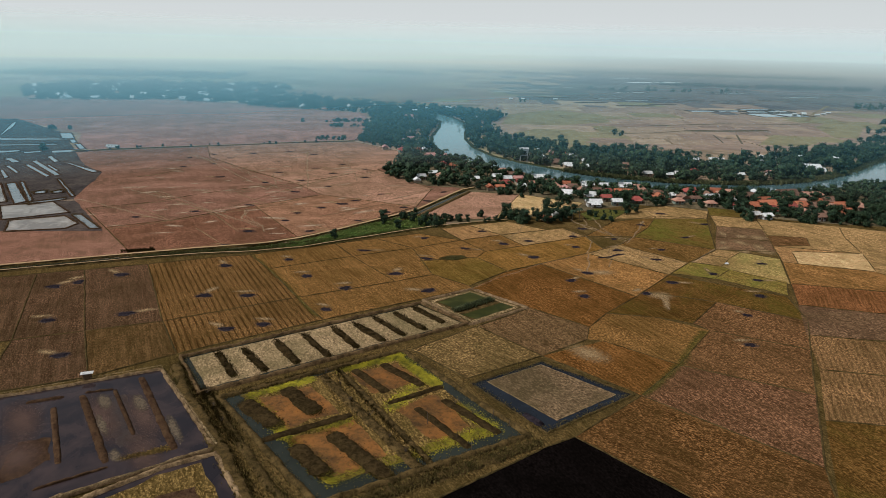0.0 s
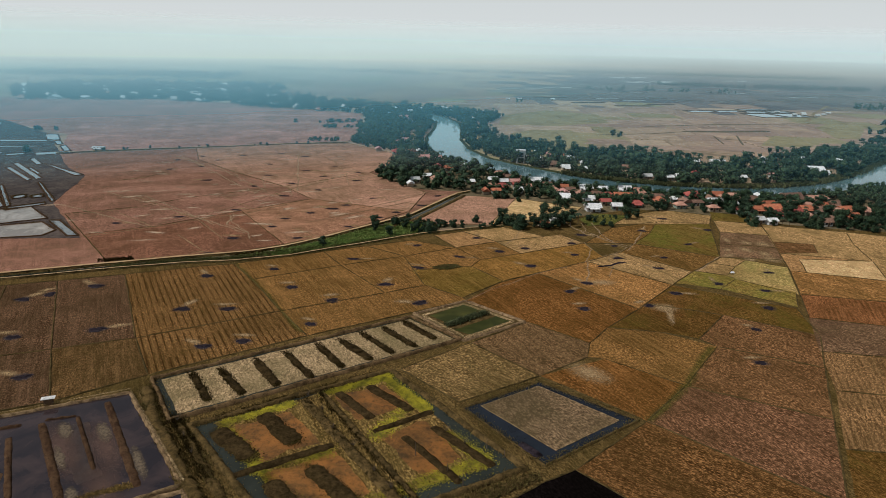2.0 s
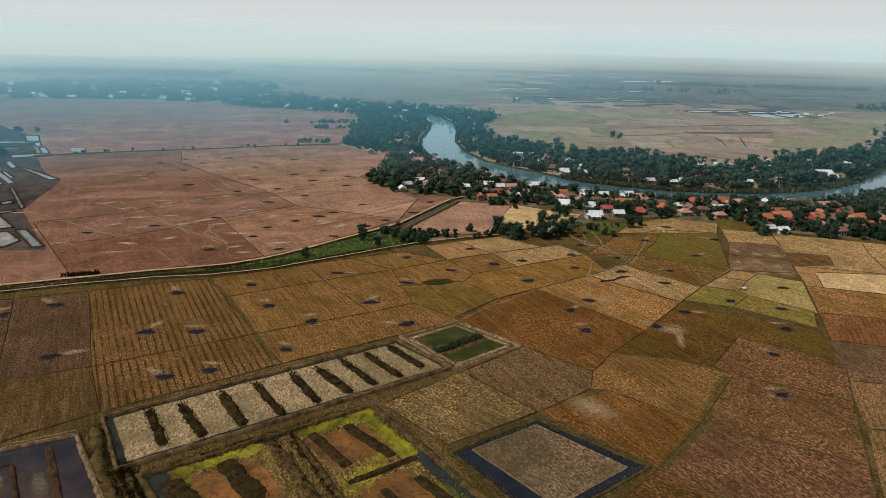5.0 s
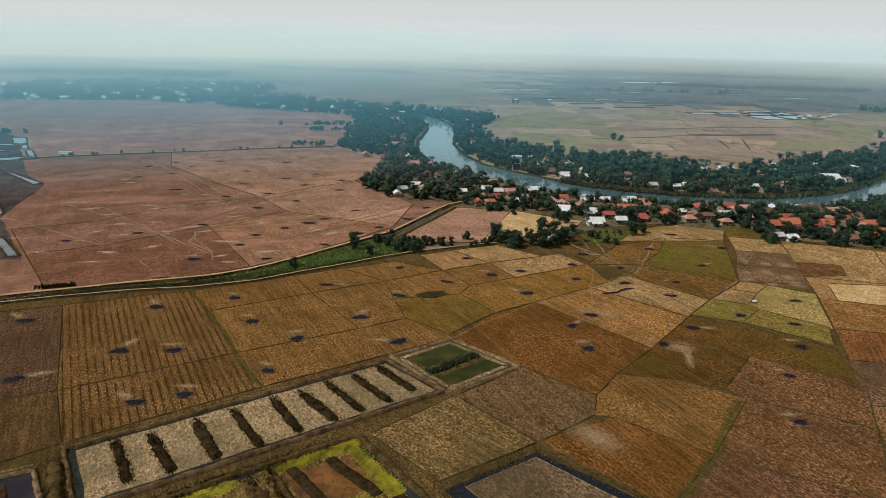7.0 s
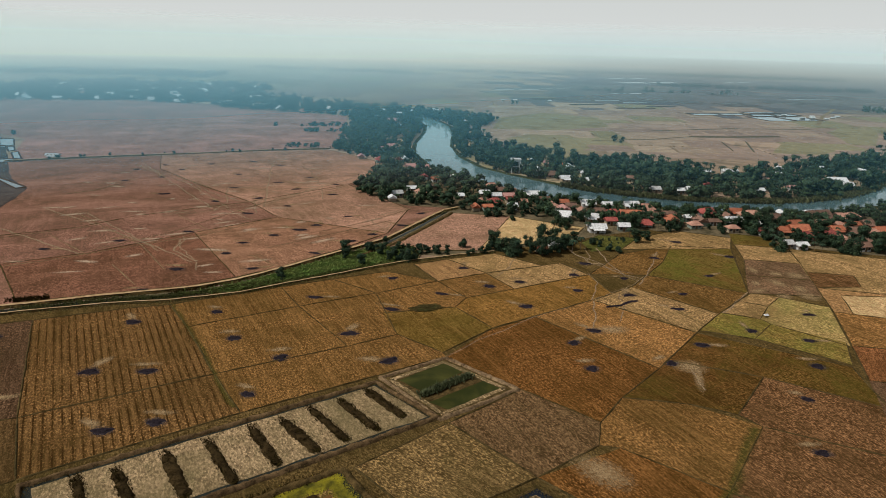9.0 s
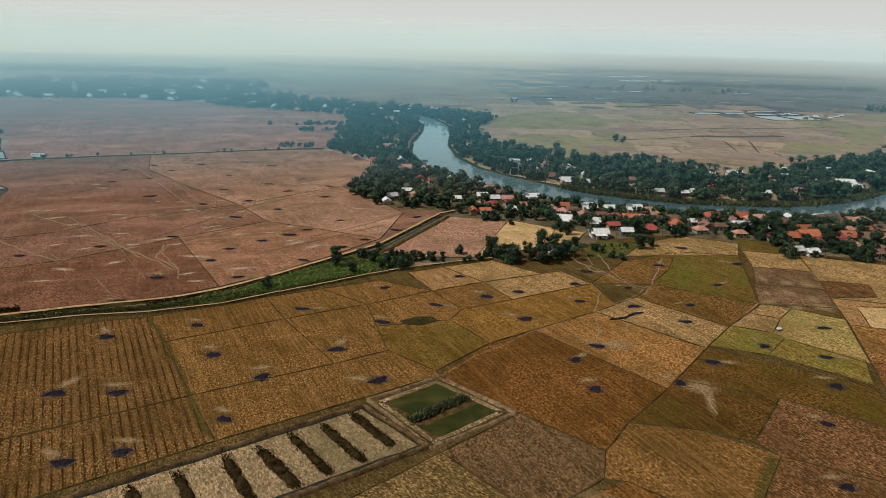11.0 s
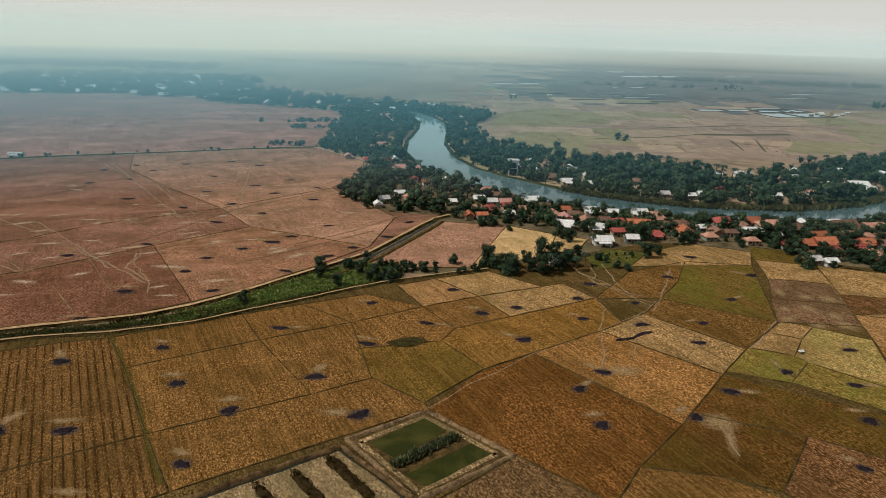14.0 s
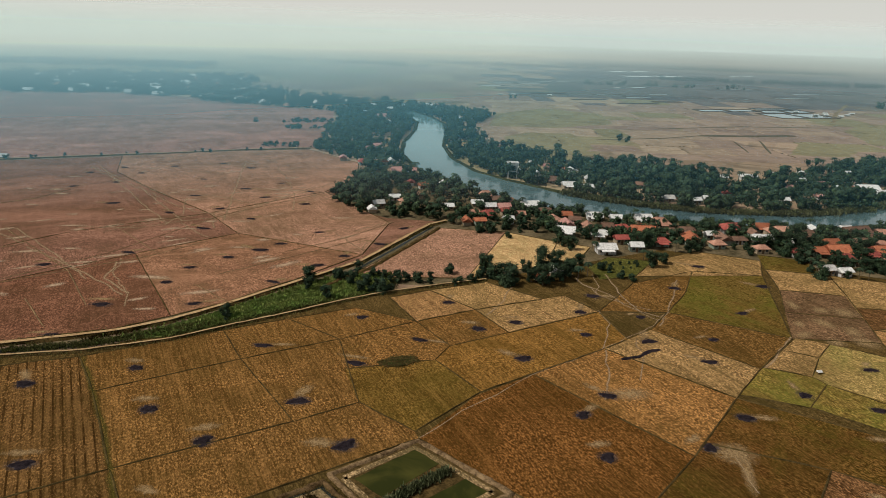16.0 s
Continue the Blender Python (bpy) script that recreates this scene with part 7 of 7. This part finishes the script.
tufts("reeds", along(list(zip(CANAL, CANAL[1:])) + [(VERGE[i], VERGE[i + 1]) for i in range(5, 10)]), 4200, 0.55, 0.16, CANAL_GRASS, "dark rough grass along the canal", 10, 1.1, 0.2, "grass")
tufts("grass", along([(a, b) for l in (DIRT_ROAD, BANK_ROAD, CANAL) for a, b in zip(l, l[1:])]), 5000, 0.5, 0.08, GRASS_GREEN, "rough grass along the canal and road", 7, 1.3, 0.3)

tufts("reeds", along(list(zip(far[9:], far[10:]))), 7000, 1.7, 0.30, REEDS, "yellow-green reeds along the far river bank", 8, 2.2, 0.4, "reeds")
KEEP = HOUSES
WEST = WOOD_WEST[:8] + [(x - 3.5, y - 2.0) for x, y in near[1:8]] + WOOD_WEST[-2:]
wood("woods", WEST, 4.2, 150, 0.50, "dense village trees and palms on the river bank", 301, 0.9, 0.34, keep_off=KEEP)
PEN = WOOD_PEN + [(330, 560)] + [(x + 1.0, y + 2.0) for x, y in far[::-1][1:]]
wood("woods", PEN, 4.4, 150, 0.56, "dense trees and palms on the far river bank", 302, 1.1, 0.34, keep_off=KEEP)
NEARBANK = [(x, y - 2.5) for x, y in near[7:]] + [(300, 440), (190, 325), (150, 322), (136, 336), (95, 352), (62, 344), (45, 349), (20, 360), (0, 364), (-30, 370)]
xs, ys = [p[0] for p in NEARBANK], [p[1] for p in NEARBANK]
STOOD = []
for i in range(9000):
    x, y = rng.uniform(min(xs), max(xs)), rng.uniform(min(ys), max(ys))
    if len(STOOD) < 430 and in_outline(x, y, NEARBANK) and all(math.dist((x, y), o) > 4.0 and not (abs(x - o[0]) < 4 and -7.5 < y - o[1] < 0 and i % 2) for o in HOUSES) and all(math.dist((x, y), o) > 2.7 for o in STOOD):
        STOOD.append((x, y))
STOOD.sort(key=lambda p: p[1] - 0.25 * p[0])
rest = Heap()
for k in range(len(KINDS)):
    if k not in USED:
        plant(k, 128 + 5 * k, 352, 0.9)
for i, (x, y) in enumerate(STOOD):
    if i >= 150:
        r = random.Random(i % 7)
        v, f = (np.array(q) for q in crown_of(r, (0, 0, 2.6), 2.9, 0.95, 260, 0.42, 9))
        rest.add(v * rng.uniform(0.8, 1.25) + (x, y, 0), f)
    else:
        plant(rng.choice((0, 0, 1, 1, 2, 3, 3, 4, 4, 6)), x, y, rng.uniform(0.75, 1.1), rng.uniform(0, 360))
tagged(new("woods", rest.mesh("woods", [LEAF])), "dense garden trees between village and river", "woods", kind="stuff")
wood("woods", [(-146, 772), (-107, 752), (-84, 770), (-60, 738), (-43, 740), (-34, 774), (-67, 790), (-102, 812), (-140, 830)], 5.5, 60, 0.8, "trees round the houses at the river bend", 305, 0.9, 0.15, keep_off=HOUSES)
wood("woods", WOOD_FAR, 6.0, 24, 1.3, "far village woods under haze", 304, 1.0, 0.1, keep_off=HOUSES)

for k, (x, y, w, d, r) in enumerate(((520, 860, 200, 26, 12), (420, 760, 120, 18, 14), (700, 1100, 420, 30, 8), (250, 1330, 300, 24, 4), (560, 1560, 560, 60, 2), (-60, 1900, 500, 50, 0), (500, 2100, 800, 90, 0), (-500, 1700, 500, 60, -6), (-900, 1300, 500, 160, 10))):
    c, sn = math.cos(radians(r)), math.sin(radians(r))
    o = [(x + c * a - sn * b, y + sn * a + c * b) for a, b in ((-w / 2, -d / 2), (w / 2, -d / 2), (w / 2, d / 2), (-w / 2, d / 2))]
    wood("woods", o, 8.0 if y < 1200 else 13.0, 18, 1.6 if y < 1200 else 2.4, "far belt of trees on the plain", 400 + k, 1.0, 0.05)

# rows of trees in the far fields
for k, (a, b, w) in enumerate((((-222, 646), (-170, 670), 8), ((-206, 611), (-160, 634), 12), ((-176, 672), (-160, 690), 18), ((-192, 524), (-160, 532), 6), ((330, 668), (420, 720), 30))):
    n = Vector((a[1] - b[1], b[0] - a[0])).normalized() * w / 2
    wood("woods", [(a[0] + n.x, a[1] + n.y), (a[0] - n.x, a[1] - n.y), (b[0] - n.x, b[1] - n.y), (b[0] + n.x, b[1] + n.y)], 3.6, 40, 0.8, "row of dark trees along far fields", 450 + k, 0.48, 0.05)

# sheds among the clump of trees, a field hut and posts by the pond
house(9.0, 303.0, 30, 4.2, 3.4, 2.2, 1.1, 0.0, TILE[0], PLASTER[1], "small orange tiled shed among trees")
house(14.5, 309.0, 100, 6.0, 4.0, 2.2, 0.9, 0.0, SHEET[1], PLASTER[1], "small grey sheet-roofed shed among trees")
for x, y in PLAIN_SHEDS:
    house(x, y, 12, 8.0, 3.6, 1.7, 0.8, 0.0, SHEET[1], PLASTER[1], "long grey sheet-roofed shed on the bare plain")
for x, y in ((352, 925), (366, 930), (380, 922), (372, 948), (395, 940), (340, 955), (410, 962), (-40, 1010), (-22, 1018), (30, 1032), (-70, 1004)):
    house(x, y, 8, 5.0, 3.0, 1.8, 0.8, 0.0, SHEET[0], PLASTER[1], "far white sheet-roofed shed beside the ponds")
field_hut = tagged(new("field_hut"), "tiny field hut with a white roof beside a bund", "hut")
part("roof", [(-1.2, -0.9, 1.2), (1.2, -0.9, 1.2), (1.2, 0.9, 1.2), (-1.2, 0.9, 1.2), (-0.9, 0, 2.1), (0.9, 0, 2.1)], [(0, 1, 5, 4), (2, 3, 4, 5), (1, 2, 5), (3, 0, 4), (3, 2, 1, 0)], SHEET[0], field_hut)
for sx, sy in ((-0.9, -0.6), (0.9, -0.6), (0.9, 0.6), (-0.9, 0.6)):
    part("post", *box(sx - 0.06, sx + 0.06, sy - 0.06, sy + 0.06, -0.1, 1.25), BARK, field_hut)
field_hut.matrix_world = pose(83.1, 249.6, 0.05, 0, 0, 20) @ Matrix.Scale(0.6, 4)
for x, y, h in ((-19.5, 115.3, 3.6), (-8.3, 107.5, 3.2), (-4.5, 120.5, 2.6), (-0.5, 118.0, 2.2), (-12.0, 111.0, 2.4)):
    v, f = tube([(0, 0, -0.3), (0.05, 0.02, h * 0.5), (0.12, 0.0, h)], [0.09, 0.08, 0.05], 6)
    post = tagged(part("wooden_post", v, f, BARK, None, "", True), "bare wooden post standing in the pond", "post", "pond posts")
    post.matrix_world = pose(x, y, 0.1, 0, 0, 40 * h)


# leafless bushes on the pond banks
def bare_bush(seed, height):
    rng = random.Random(seed)
    verts, faces = [], []
    for i in range(16):
        a, up = rng.uniform(0, 6.28), rng.uniform(0.5, 1.0)
        r = height * rng.uniform(0.2, 0.6)
        x, y = r * math.cos(a), r * math.sin(a)
        path = [(0, 0, -0.1), (x * 0.35, y * 0.35, height * up * 0.5), (x * 0.8 + rng.uniform(-0.1, 0.1), y * 0.8, height * up * 0.85), (x, y, height * up)]
        v, f = tube(path, [0.05, 0.035, 0.025, 0.012], 4)
        faces += [tuple(k + len(verts) for k in q) for q in f]
        verts += v
    return tagged(part("bare_bush", verts, faces, BARK), "leafless grey-brown bush on the pond bank", "bush", "bare bushes")


BUSHES = [bare_bush(601, 2.4), bare_bush(602, 1.8)]
for i, (x, y) in enumerate(((-50.2, 133.4), (-40.0, 121.4), (-33.5, 116.0), (-27.0, 108.5), (-22.4, 103.8), (-44.6, 128.2), (-71.5, 112.8), (-66.8, 107.6), (-76.0, 118.0), (-9.4, 121.0), (-14.2, 124.9))):
    m = pose(x, y, 0.45, 0, 0, 67 * i) @ Matrix.Scale(0.8 + 0.07 * (i % 6), 4)
    if i < 2:
        BUSHES[i].matrix_world = m
    else:
        copy_thing(BUSHES[i % 2], m)


# scrubby plants at the roadside
tufts("shrubs", ROAD_SHRUBS, 420, 0.9, 0.12, DARK_WEED, "dark scrubby plants beside the dirt road", 12, 0.9, 0.1, "shrubs")
